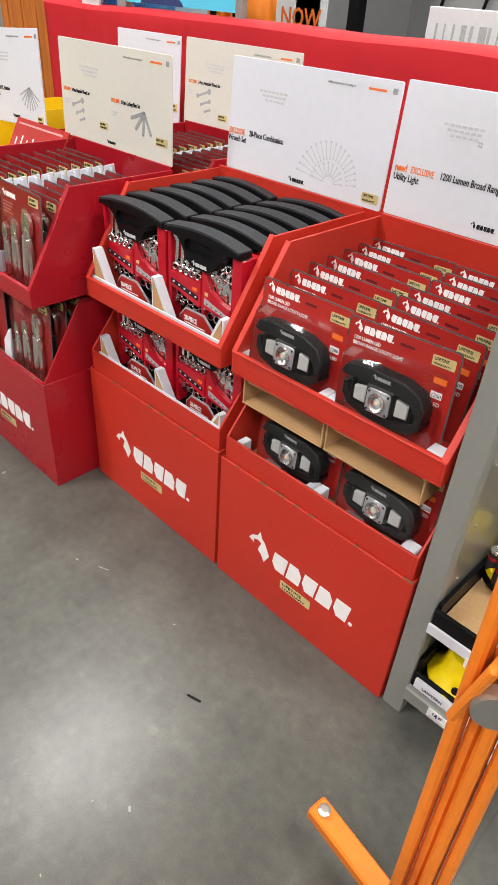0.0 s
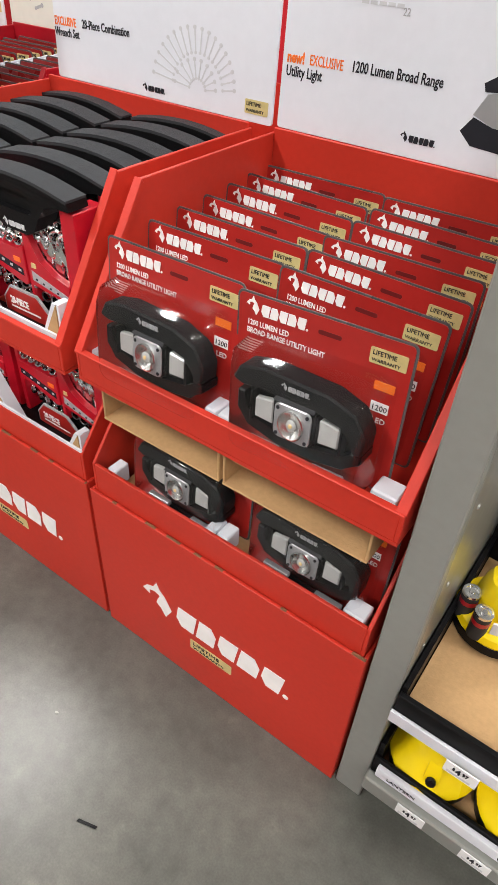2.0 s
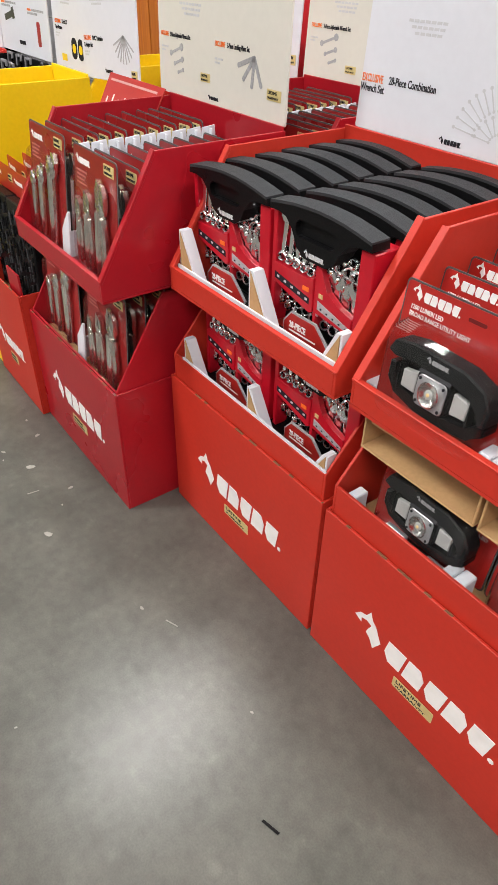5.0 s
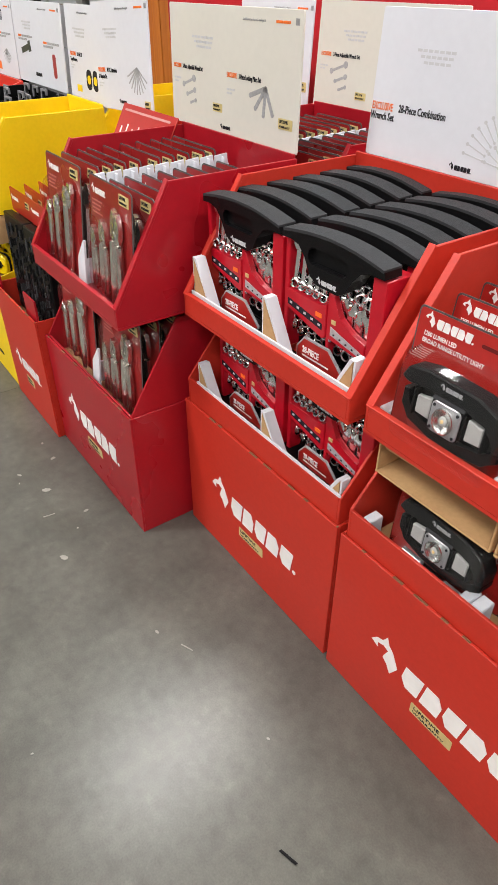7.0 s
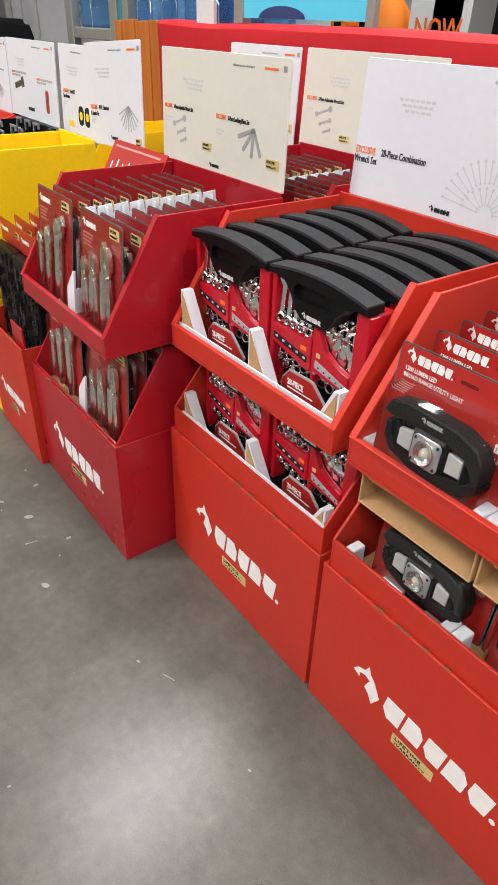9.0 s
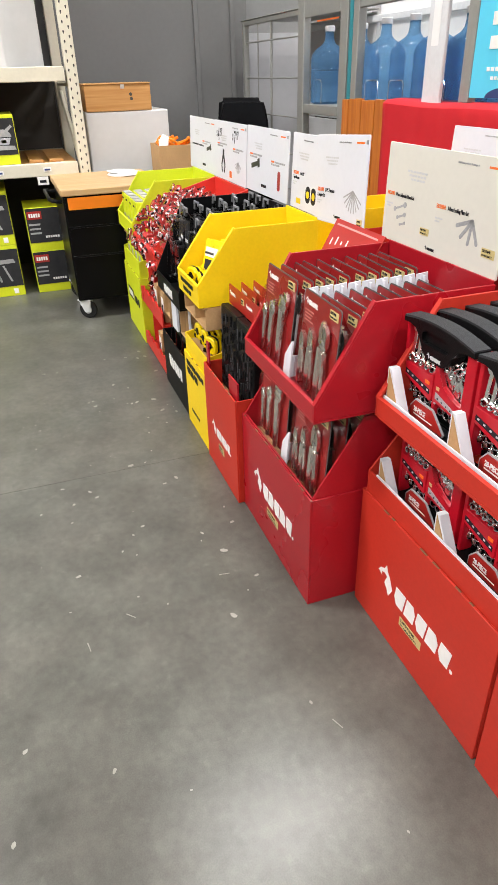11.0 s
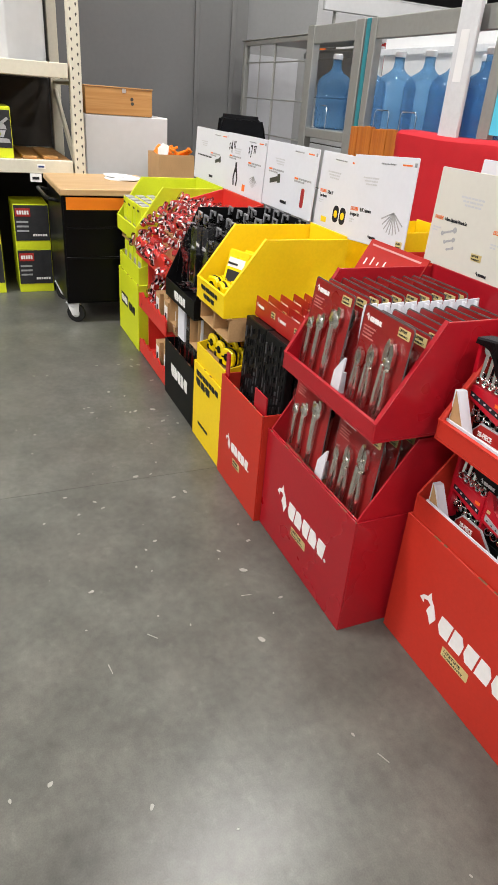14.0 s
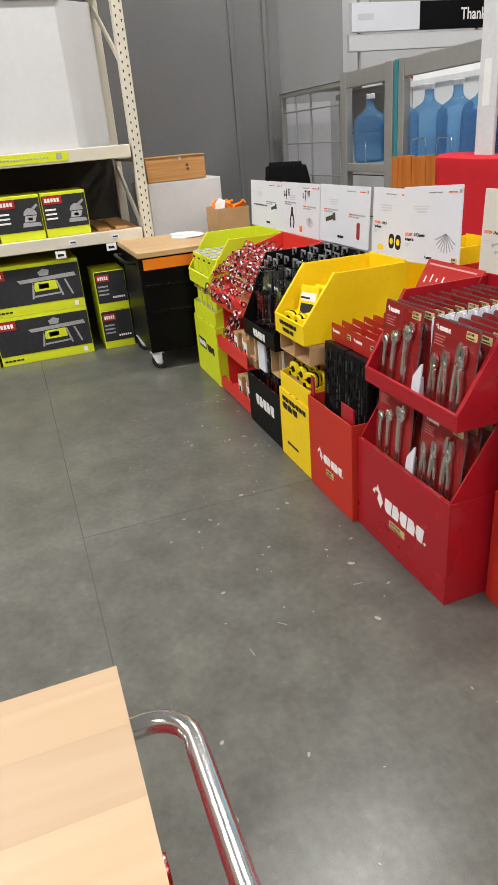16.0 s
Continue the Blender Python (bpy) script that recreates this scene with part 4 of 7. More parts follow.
def wrench_rack():
    k = thing("wrench_rack", "red plastic rack of chrome wrenches under a black handle", "wrench set", "wrench sets in the bin")
    w, d = 0.247, 0.062
    part("cheek", bx(-w / 2, -w / 2 + 0.012, 0.004, d, 0, 0.212), REDP, k, bevel=0.0015)
    part("cheek", bx(w / 2 - 0.030, w / 2, 0.002, d, 0, 0.208), REDP, k, bevel=0.0015)
    part("rib", bx(-0.004, 0.004, 0.003, d, 0.03, 0.150), REDP, k, bevel=0.001)
    part("back_panel", bx(-w / 2 + 0.012, w / 2 - 0.030, d - 0.012, d - 0.004, 0.002, 0.20), BLACKP, k, "black inner panel")
    # added black panel and floor sheet darken the gaps around the wrenches' feet
    part("gap_shade_panel", bx(-w / 2 + 0.012, w / 2 - 0.030, 0.034, 0.038, 0.0, 0.110), BLACKP, k, "added black panel for the shade behind the lower wrenches")
    part("floor_shade_sheet", bx(-w / 2, w / 2, -0.045, 0.003, -0.0002, 0.0024), BLACKP, k, "added thin black sheet for the shade on the tray floor")
    bm = B()
    prism(bm, xz([(-w / 2 + 0.012, 0.086), (-0.012, 0.060), (-0.004, 0.064), (-0.004, 0.128), (-0.018, 0.120), (-w / 2 + 0.012, 0.122)], 0.0), (0, 0.012, 0))
    part("front_plate", bm, REDP, k, bevel=0.0012)
    bm = B()
    prism(bm, xz([(0.004, 0.066), (w / 2 - 0.030, 0.056), (w / 2 - 0.030, 0.090), (0.060, 0.096), (0.030, 0.112), (0.012, 0.148), (0.004, 0.150)], 0.0), (0, 0.012, 0))
    part("front_plate", bm, REDP, k, bevel=0.0012)
    bm = B()
    prism(bm, xz([(-w / 2 + 0.016, 0.094), (-0.012, 0.076), (-0.012, 0.088), (-w / 2 + 0.016, 0.106)], -0.0006), (0, 0.0012, 0))
    st = part("size_strip", bm, INK, k, "black size strip")
    for i in range(5):
        a = -w / 2 + 0.026 + i * 0.0195
        part("size_mark", bx(a - 0.003, a + 0.003, -0.0014, -0.0007, 0.097 - i * 0.0037, 0.101 - i * 0.0037), GREYINK, st)
    part("size_tab", bx(-0.030, -0.014, -0.0012, 0.0, 0.098, 0.106), ORANGEINK, k, "orange tab")
    bm = B()
    prism(bm, xz([(0.010, 0.076), (w / 2 - 0.034, 0.062), (w / 2 - 0.034, 0.071), (0.010, 0.092)], -0.0006), (0, 0.0012, 0))
    st = part("size_strip", bm, MIDINK, k, "grey size strip")
    for i in range(5):
        a = 0.020 + i * 0.0155
        part("size_mark", bx(a - 0.002, a + 0.002, -0.0014, -0.0007, 0.078 - i * 0.003, 0.081 - i * 0.003), INK, st)
    part("size_tab", bx(0.012, 0.022, -0.0012, 0.0, 0.098, 0.106), GOLD, k, "pale tab")
    first = "chrome combination wrench"
    for i in range(5):
        x = -w / 2 + 0.024 + i * 0.0200
        part("wrench", WR["long"], CHROME, k, first, m=pose(x, 0.008, 0.124 - 0.0006 * i, -4, 3 - i, 14))
        part("wrench", WR["long"], CHROME, k, m=pose(x + 0.005, 0.024, 0.132, -2, -5 + 2 * i, -16))
        part("wrench", WR["long"], CHROME, k, m=pose(x + 0.004, 0.0175, 0.057 - 0.0058 * i, -1, 2, 20))
        part("wrench", WR["short"], CHROME, k, m=pose(x - 0.006, 0.0165, 0.037 - 0.0062 * i, 0, -6, -24))
        x = 0.018 + i * 0.0170
        part("wrench", WR["big"], CHROME, k, m=pose(x + 0.004, 0.0205, 0.172 - 0.003 * i, 2, 186 - 3 * i, 28))
        part("wrench", WR["long"], CHROME, k, m=pose(x - 0.002, 0.0180, 0.152 - 0.008 * i, 1, 176 + 3 * i, -34))
        part("wrench", WR["big"], CHROME, k, m=pose(x + 0.002, 0.033, 0.180 - 0.002 * i, 1, 182, 10))
        if i < 4:
            part("wrench", WR["big"], CHROME, k, m=pose(0.018 + i * 0.0215, 0.0160, 0.032 - 0.0018 * i, 0, 0, 6))
    bm = B()
    prism(bm, xz([(-0.070, 0.0), (0.058, 0.0), (0.062, 0.008), (0.016, 0.050), (-0.050, 0.050), (-0.070, 0.026)], -0.006), (0, 0.004, 0))
    part("size_card_border", bm, MIDINK, k, "grey dotted card border")
    bm = B()
    prism(bm, xz([(-0.067, 0.001), (0.055, 0.001), (0.058, 0.007), (0.014, 0.0465), (-0.049, 0.0465), (-0.067, 0.025)], -0.0068), (0, 0.0006, 0))
    lb = part("size_card", bm, PACKRED, k, "red card with white figures")
    words(lb, "28-PIECE", 0.017, WHITEINK, -0.052, -0.0074, 0.020, 0.0005, 0.70)
    part("fine_print", bx(-0.052, 0.020, -0.0074, -0.0069, 0.012, 0.015), WHITEINK, lb)
    # black handle: an arch with a grip slot
    arch = [(-w / 2, 0.216), (-w / 2 + 0.002, 0.228), (-0.06, 0.237), (0.0, 0.240), (0.06, 0.236), (w / 2 - 0.002, 0.225), (w / 2, 0.213),
            (0.094, 0.213), (0.074, 0.207), (0.056, 0.188), (0.042, 0.164), (0.026, 0.155), (-0.028, 0.156), (-0.046, 0.168), (-0.062, 0.196), (-0.078, 0.212), (-0.098, 0.217)]
    y0, y1 = -0.006, 0.032
    bm = B()
    n = len(arch)
    outer_f = [bm.verts.new((x, y0, z)) for x, z in arch]
    outer_b = [bm.verts.new((x, y1, z)) for x, z in arch]
    slot = rounded(0.098, 0.029, 0.013, 3, -0.004, 0.2025)
    inner_f = [bm.verts.new((x, y0, z)) for x, z in slot]
    inner_b = [bm.verts.new((x, y1, z)) for x, z in slot]
    for i in range(n):
        bm.faces.new((outer_f[i], outer_f[(i + 1) % n], outer_b[(i + 1) % n], outer_b[i]))
    for i in range(len(slot)):
        bm.faces.new((inner_f[(i + 1) % len(slot)], inner_f[i], inner_b[i], inner_b[(i + 1) % len(slot)]))
    for out, inn in ((outer_f, inner_f), (outer_b, inner_b)):
        edges = [bm.edges.get((loop[i], loop[(i + 1) % len(loop)])) for loop in (out, inn) for i in range(len(loop))]
        bmesh.ops.triangle_fill(bm, use_beauty=True, edges=edges)
    hd = part("handle", bm, BLACKP, k, "black moulded carrying handle")
    # added plate: the slot's inner shade as solid black
    part("slot_shade", bx(-0.0525, 0.0445, 0.004, 0.006, 0.1885, 0.2165), BLACKP, hd, "added black plate standing for the shade in the grip slot")
    emblem(hd, GREYINK, -0.027, -0.0065, 0.161, 0.050)
    bm = B()
    top = [(-w / 2 + 0.003, 0.2290), (-0.09, 0.2340), (-0.06, 0.2380), (-0.03, 0.2402), (0.0, 0.2411), (0.03, 0.2400), (0.06, 0.2372), (0.09, 0.2322), (w / 2 - 0.003, 0.2262)]
    prism(bm, [(x, -0.0065, z - 0.003) for x, z in top] + [(x, -0.0065, z + 0.002) for x, z in top[::-1]], (0, 0.039, 0))
    part("grip_pad", bm, GREYRUB, hd, "dark grey textured grip pad")
    return k


rack = wrench_rack()
first = True
for row in range(6):
    for cx in (-1.298, -1.040):
        m = pose(cx + 0.004 * rp.uniform(-1, 1), 0.932 + 0.0745 * row + 0.002 * rp.uniform(-1, 1), 0.633, 0.6 * rp.uniform(-1, 1), 0, 1.5 * rp.uniform(-1, 1))
        if first:
            rack.matrix_basis, first = m, False
        else:
            copy_thing(rack, m)
for row in range(2):
    for cx in (-1.298, -1.040):
        copy_thing(rack, pose(cx + 0.01, 0.940 + 0.0745 * row, 0.387, 0, 0, 0))


def corner_insert(x, y, z, h=0.10, run=0.066, flip=1):
    """A tent of folded card: an upright leg and a slope, brown inside."""
    s = thing("white_corner_insert", "white folded corrugated corner insert in the tray", "card insert", "white corner inserts", (x, y, z))
    dp, t = 0.024, 0.005
    f = flip
    bm = B()
    prism(bm, [(f * 0.0, 0, h), (f * (t * 1.6), 0, h), (f * (run + t), 0, 0), (f * run, 0, 0)], (0, dp, 0))
    part("slope", bm, WHITECARD, s)
    bm = B()
    prism(bm, [(f * -t, 0.001, 0), (f * -0.0005, 0.001, 0), (f * -0.0005, 0.001, h), (f * -t, 0.001, h)], (0, dp - 0.002, 0))
    part("leg", bm, WHITECARD, s)
    bm = B()
    prism(bm, [(f * 0.0003, 0, 0), (f * (run - 0.001), 0, 0), (f * 0.0003, 0, h - 0.002)], (0, 0.003, 0))
    part("cut_side", bm, KRAFT, s, "brown corrugated inner side", m=pose(0, -0.0008, 0))
    return s


for z in (0.634, 0.395):
    hh = 0.112 if z > 0.5 else 0.102
    corner_insert(-1.404, 0.882, z, hh)
    corner_insert(-1.160, 0.882, z, hh)
    corner_insert(-0.920, 0.882, z, hh * 0.80, 0.05, -1)
    solid("white_liner", bx(-1.408, -0.908, 0.8755, 0.8795, z, 0.675 if z > 0.5 else 0.450), WHITECARD, "white card liner behind the tray's lip", "card insert")


# ---- carded wrenches and pliers ----
def dome(bm, x, y, z, r, d):
    lathe(bm, [(r, 0), (r, d * 0.5), (r * 0.72, d * 0.9), (r * 0.3, d)], 14, m=pose(x, y, z, 90))


def adjustable(bm, x, z, s, y=-0.010):
    tube(bm, [(x, y, z), (x, y, z + .02 * s), (x, y, z + .40 * s), (x, y, z + .76 * s)], .042 * s, 10, .060 * s)
    dome(bm, x, y + 0.003, z + .82 * s, .118 * s, 0.012)
    prism(bm, xz([(x + .02 * s, z + .84 * s), (x + .10 * s, z + .80 * s), (x + .135 * s, z + .90 * s), (x + .10 * s, z + .99 * s), (x + .04 * s, z + 1.0 * s)], y - 0.005), (0, 0.010, 0))
    prism(bm, xz([(x - .115 * s, z + .80 * s), (x - .05 * s, z + .84 * s), (x - .045 * s, z + .95 * s), (x - .10 * s, z + .93 * s)], y - 0.005), (0, 0.010, 0))


def locking(bm, x, z, s, y=-0.010):
    tube(bm, [(x - .055 * s, y, z), (x - .06 * s, y, z + .03 * s), (x - .06 * s, y, z + .36 * s), (x - .035 * s, y, z + .70 * s)], .046 * s, 10, .060 * s)
    tube(bm, [(x + .055 * s, y, z + .05 * s), (x + .065 * s, y, z + .10 * s), (x + .07 * s, y, z + .38 * s), (x + .03 * s, y, z + .64 * s)], .036 * s, 10, .046 * s)
    dome(bm, x, y + 0.003, z + .72 * s, .082 * s, 0.011)
    prism(bm, xz([(x - .095 * s, z + .72 * s), (x - .01 * s, z + .76 * s), (x - .015 * s, z + .97 * s), (x - .05 * s, z + 1.0 * s), (x - .09 * s, z + .90 * s)], y - 0.006), (0, 0.011, 0))
    prism(bm, xz([(x + .01 * s, z + .76 * s), (x + .09 * s, z + .72 * s), (x + .085 * s, z + .88 * s), (x + .03 * s, z + .96 * s), (x + .008 * s, z + .92 * s)], y - 0.006), (0, 0.011, 0))


PINKINK = mat("pale_pink_print", (0.52, 0.17, 0.15), 0.35)
TOOLRED = mat("dark_red_package_print", (0.27, 0.014, 0.014), 0.28, 0, 0.1, 80, rnd=0.12)


def tool_pack(kind):
    w, h = 0.212, 0.262
    nm = "adjustable wrenches" if kind == "adj" else "locking pliers"
    p = thing("tool_pack", "red carded set of three steel " + nm, "packaged tools", "carded " + nm)
    bm = B()
    prism(bm, xz(rounded(w, h, 0.01, 3, 0, h / 2)), (0, 0.0014, 0))
    part("card_back", bm, EDGE, p, "silvery dark card border", bevel=0.0003)
    bm = B()
    prism(bm, xz(rounded(w - 0.007, h - 0.007, 0.008, 3, 0, h / 2)), (0, -0.0007, 0))
    card = part("card_front", bm, TOOLRED, p)
    emblem(card, WHITEINK, -0.092, -0.0009, h - 0.036, 0.072)
    badge(card, 0.070, -0.0009, h - 0.022, 0.046, 0.022)
    bm = B()
    for r in range(4):
        box(bm, -0.092, -0.04 - 0.006 * (r % 3), -0.0012, -0.0008, h - 0.053 - r * 0.0085, h - 0.0495 - r * 0.0085)
    part("small_print", bm, PINKINK, card)
    prof = adjustable if kind == "adj" else locking
    for x, s, z in ((-0.066, 0.140, 0.020), (-0.016, 0.170, 0.014), (0.050, 0.212, 0.008)):
        bm = B()
        prof(bm, x, z, s)
        part("adjustable_wrench" if kind == "adj" else "locking_pliers", bm, NICKEL, p, smooth=True)
    bm = B()
    outer, top = rounded(w - 0.02, 0.21, 0.02, 3, 0, 0.112), rounded(w - 0.04, 0.19, 0.02, 3, 0, 0.110)
    rings = [[bm.verts.new((x, y, z)) for x, z in pts] for pts, y in ((outer, -0.001), (top, -0.020))]
    for i in range(len(outer)):
        j = (i + 1) % len(outer)
        bm.faces.new((rings[0][i], rings[0][j], rings[1][j], rings[1][i]))
    bm.faces.new(rings[1])
    sh = part("blister", bm, THINSHELL, p, "clear plastic blister", smooth=True)
    sh.visible_shadow = False
    return p


def fill(p, spots):
    for i, m in enumerate(spots):
        if i == 0:
            p.matrix_basis = m
        else:
            copy_thing(p, m)


adj, lck = tool_pack("adj"), tool_pack("lock")
jit = lambda a: a * rp.uniform(-1, 1)
fill(adj, [pose(-1.838 + (0 if r == 0 else 0.004), 0.765 + 0.041 * r, 0.611 + (0 if r == 0 else -0.006), -5 + jit(2), 0, jit(2)) for r in range(10)]
     + [pose(-1.862, 0.770 + 0.05 * r, 0.332 - 0.004 * r, -4, 0, jit(1)) for r in range(3)]
     + [pose(-1.868, 1.29 + 0.041 * r, 0.607, -5 + jit(2), 0, jit(2)) for r in range(10)])
fill(lck, [pose(-1.574, 0.768 + 0.041 * r, 0.585 + 0.026, -5 + jit(2), 0, jit(2)) if r < 1 else pose(-1.572, 0.775 + 0.041 * r, 0.611 - 0.018, -5 + jit(2), 0, jit(2)) for r in range(9)]
     + [pose(-1.602, 0.770 + 0.05 * r, 0.318, -4, 0, jit(1)) for r in range(3)]
     + [pose(-1.598, 1.29 + 0.041 * r, 0.607, -5 + jit(2), 0, jit(2)) for r in range(9)])
for x0, y0 in ((-1.704, 0.80), (-1.735, 1.30)):
    dv = thing("white_divider", "white corrugated comb divider between the packs", "card divider", "white comb dividers", (x0, y0, 0.611))
    part("comb", bx(0, 0.004, 0, 0.37, 0, 0.226), WHITECARD, dv)
    for k in range(9):
        bm = B()
        prism(bm, [(0.0, 0.041 * k, 0.2265), (0.0, 0.041 * k + 0.039, 0.2265), (0.0, 0.041 * k + 0.037, 0.250), (0.0, 0.041 * k + 0.002, 0.247)], (0.004, 0, 0))
        part("tooth", bm, WHITECARD, dv)
        part("fin", bx(0.0045, 0.020, 0.041 * k + 0.018, 0.041 * k + 0.022, 0.10, 0.245), WHITECARD, dv)


def wedge_insert(x, y, z):
    s = thing("white_corner_insert", "white folded corner insert between carded tools", "card insert", "white corner inserts", (x, y, z))
    bm = B()
    prism(bm, [(0, 0, 0), (0.042, 0, 0), (0.042, 0.0116, 0.116), (0.036, 0.0116, 0.116), (0.002, 0.0070, 0.070)], (0, 0.005, 0))
    part("slope", bm, WHITECARD, s)
    bm = B()
    prism(bm, [(0.0025, 0.0053, 0), (0.0025, 0.045, 0), (0.0025, 0.045, 0.060), (0.0025, 0.0113, 0.060)], (0.004, 0, 0))
    part("leg", bm, WHITECARD, s)


wedge_insert(-1.728, 0.748, 0.609)
wedge_insert(-1.754, 0.752, 0.32)
solid("inner_crate", bx(-1.995, -1.49, 0.76, 1.15, 0.0, 0.315), KRAFT, "brown inner carton inside the bin", "carton")


# ---- drill bit cases ----
def bit_case():
    p = thing("drill_bit_case", "black drill bit case on a red hang card", "packaged tools", "drill bit cases in the bin")
    part("case", bx(-0.083, 0.083, 0.0, 0.03, 0, 0.31), BLACKP, p, bevel=0.003)
    bm = B()
    prism(bm, xz(rounded(0.168, 0.07, 0.008, 3, 0, 0.345), 0.032), (0, 0.0016, 0))
    card = part("hang_card", bm, PACKRED, p, "red hang card")
    emblem(card, WHITEINK, -0.075, 0.0318, 0.345, 0.06)
    badge(card, 0.058, 0.0318, 0.35, 0.03, 0.02)
    rc = random.Random(3)
    for k in range(8):
        z = 0.025
        x = -0.068 + k * 0.0195
        while z < 0.27:
            ln = rc.uniform(0.012, 0.04)
            bm = B()
            tube(bm, [(x + 0.002 * rc.random(), -0.0006, z), (x, -0.0006, z + ln)], rc.uniform(0.002, 0.0045), 6)
            part("drill_bit", bm, rc.choice((BLACKP, DARKGREY, BLACKP, BITGREY)), p)
            z += ln + rc.uniform(0.006, 0.02)
    return p


case = bit_case()
fill(case, [pose(cx, 0.735 + 0.046 * r + (0.03 if cx > -2.3 else 0), 0.335 - (0.018 if cx > -2.3 else 0), -1.5 + jit(0.8), 0, jit(1.5)) for cx in (-2.288, -2.114) for r in range(8)])
solid("inner_crate", bx(-2.375, -2.03, 0.735, 1.17, 0.0, 0.312), KRAFT, "brown inner carton inside the bin", "carton")
pc = thing("print_card", "red product card with white tool drawings", "card", at=(-2.13, 1.045, 0.79), rz=0)
pc.matrix_basis = pose(-2.10, 1.095, 0.775, -30, 0, 0)
part("card", bx(-0.16, 0.16, 0, 0.003, 0, 0.15), PACKRED, pc, bevel=0.0005)
part("heading_print", bx(-0.14, 0.13, -0.0006, 0, 0.130, 0.136), MIDLIGHTINK, pc, "pale heading print as a bar")
for k in range(8):
    part("tool_print", bx(-0.13 + k * 0.034, -0.123 + k * 0.034, -0.0006, 0, 0.062 + 0.006 * (k % 3), 0.086 + 0.010 * (k % 2)), WHITEINK, pc)


# ---- yellow bin: tape measures and carded packs ----
def tape_measure():
    p = thing("tape_measure", "yellow and black tape measure in the yellow tray", "tape measure", "tape measures in the yellow trays")
    bm = B()
    prism(bm, xz(rounded(0.07, 0.068, 0.022, 4, 0, 0.034)), (0, 0.036, 0))
    part("case", bm, LANTERN, p, bevel=0.004, smooth=True)
    bm = B()
    prism(bm, xz(rounded(0.073, 0.071, 0.023, 4, 0, 0.034), 0.013), (0, 0.010, 0))
    part("grip_band", bm, BLACKP, p, "black rubber band", bevel=0.002, smooth=True)
    bm = B()
    lathe(bm, [(0.015, 0), (0.015, 0.002), (0.012, 0.003)], 16, m=pose(0, -0.0, 0.036, 90))
    part("face", bm, BLACKP, p, "black round face", smooth=True)
    part("print_bar", bx(-0.024, 0.024, -0.0045, -0.003, 0.033, 0.039), BLACKP, p)
    bm = B()
    prism(bm, xz([(-0.040, 0.0), (-0.020, 0.0), (-0.024, 0.022), (-0.040, 0.016)], -0.002), (0, 0.040, 0))
    part("nose", bm, BLACKP, p, "black nose", bevel=0.002)
    part("hook", bx(-0.044, -0.0405, 0.008, 0.028, 0.0, 0.012), STEEL, p)
    return p


fill(tape_measure(), [pose(x, y, z, 0, 0, rp.uniform(-25, 25)) for z, ys in ((0.622, (0.742, 0.79)), (0.392, (0.752, 0.805))) for y in ys for x in (-2.652, -2.566, -2.480)])
solid("inner_crate", bx(-2.71, -2.405, 0.73, 1.15, 0.0, 0.381), KRAFT, "brown inner carton inside the bin", "carton")


def yellow_pack():
    p = thing("yellow_pack", "yellow and white carded tape measure pack", "packaged tools", "carded tape packs")
    bm = B()
    prism(bm, xz(rounded(0.11, 0.13, 0.008, 3, 0, 0.065)), (0, 0.03, 0))
    part("card", bm, LANTERN, p, bevel=0.002)
    part("label", bx(-0.045, 0.045, -0.001, 0, 0.065, 0.10), WHITEINK, p, "white label")
    part("label", bx(-0.045, 0.01, -0.002, -0.001, 0.074, 0.082), DARKGREY, p, "dark print on the label")
    part("window", bx(-0.04, 0.04, -0.001, 0, 0.012, 0.055), DARKGREY, p, "dark window")
    return p


fill(yellow_pack(), [pose(-2.60 + 0.035 * k, 0.80 + 0.046 * k, 0.668, -16, 0, 18) for k in range(4)])


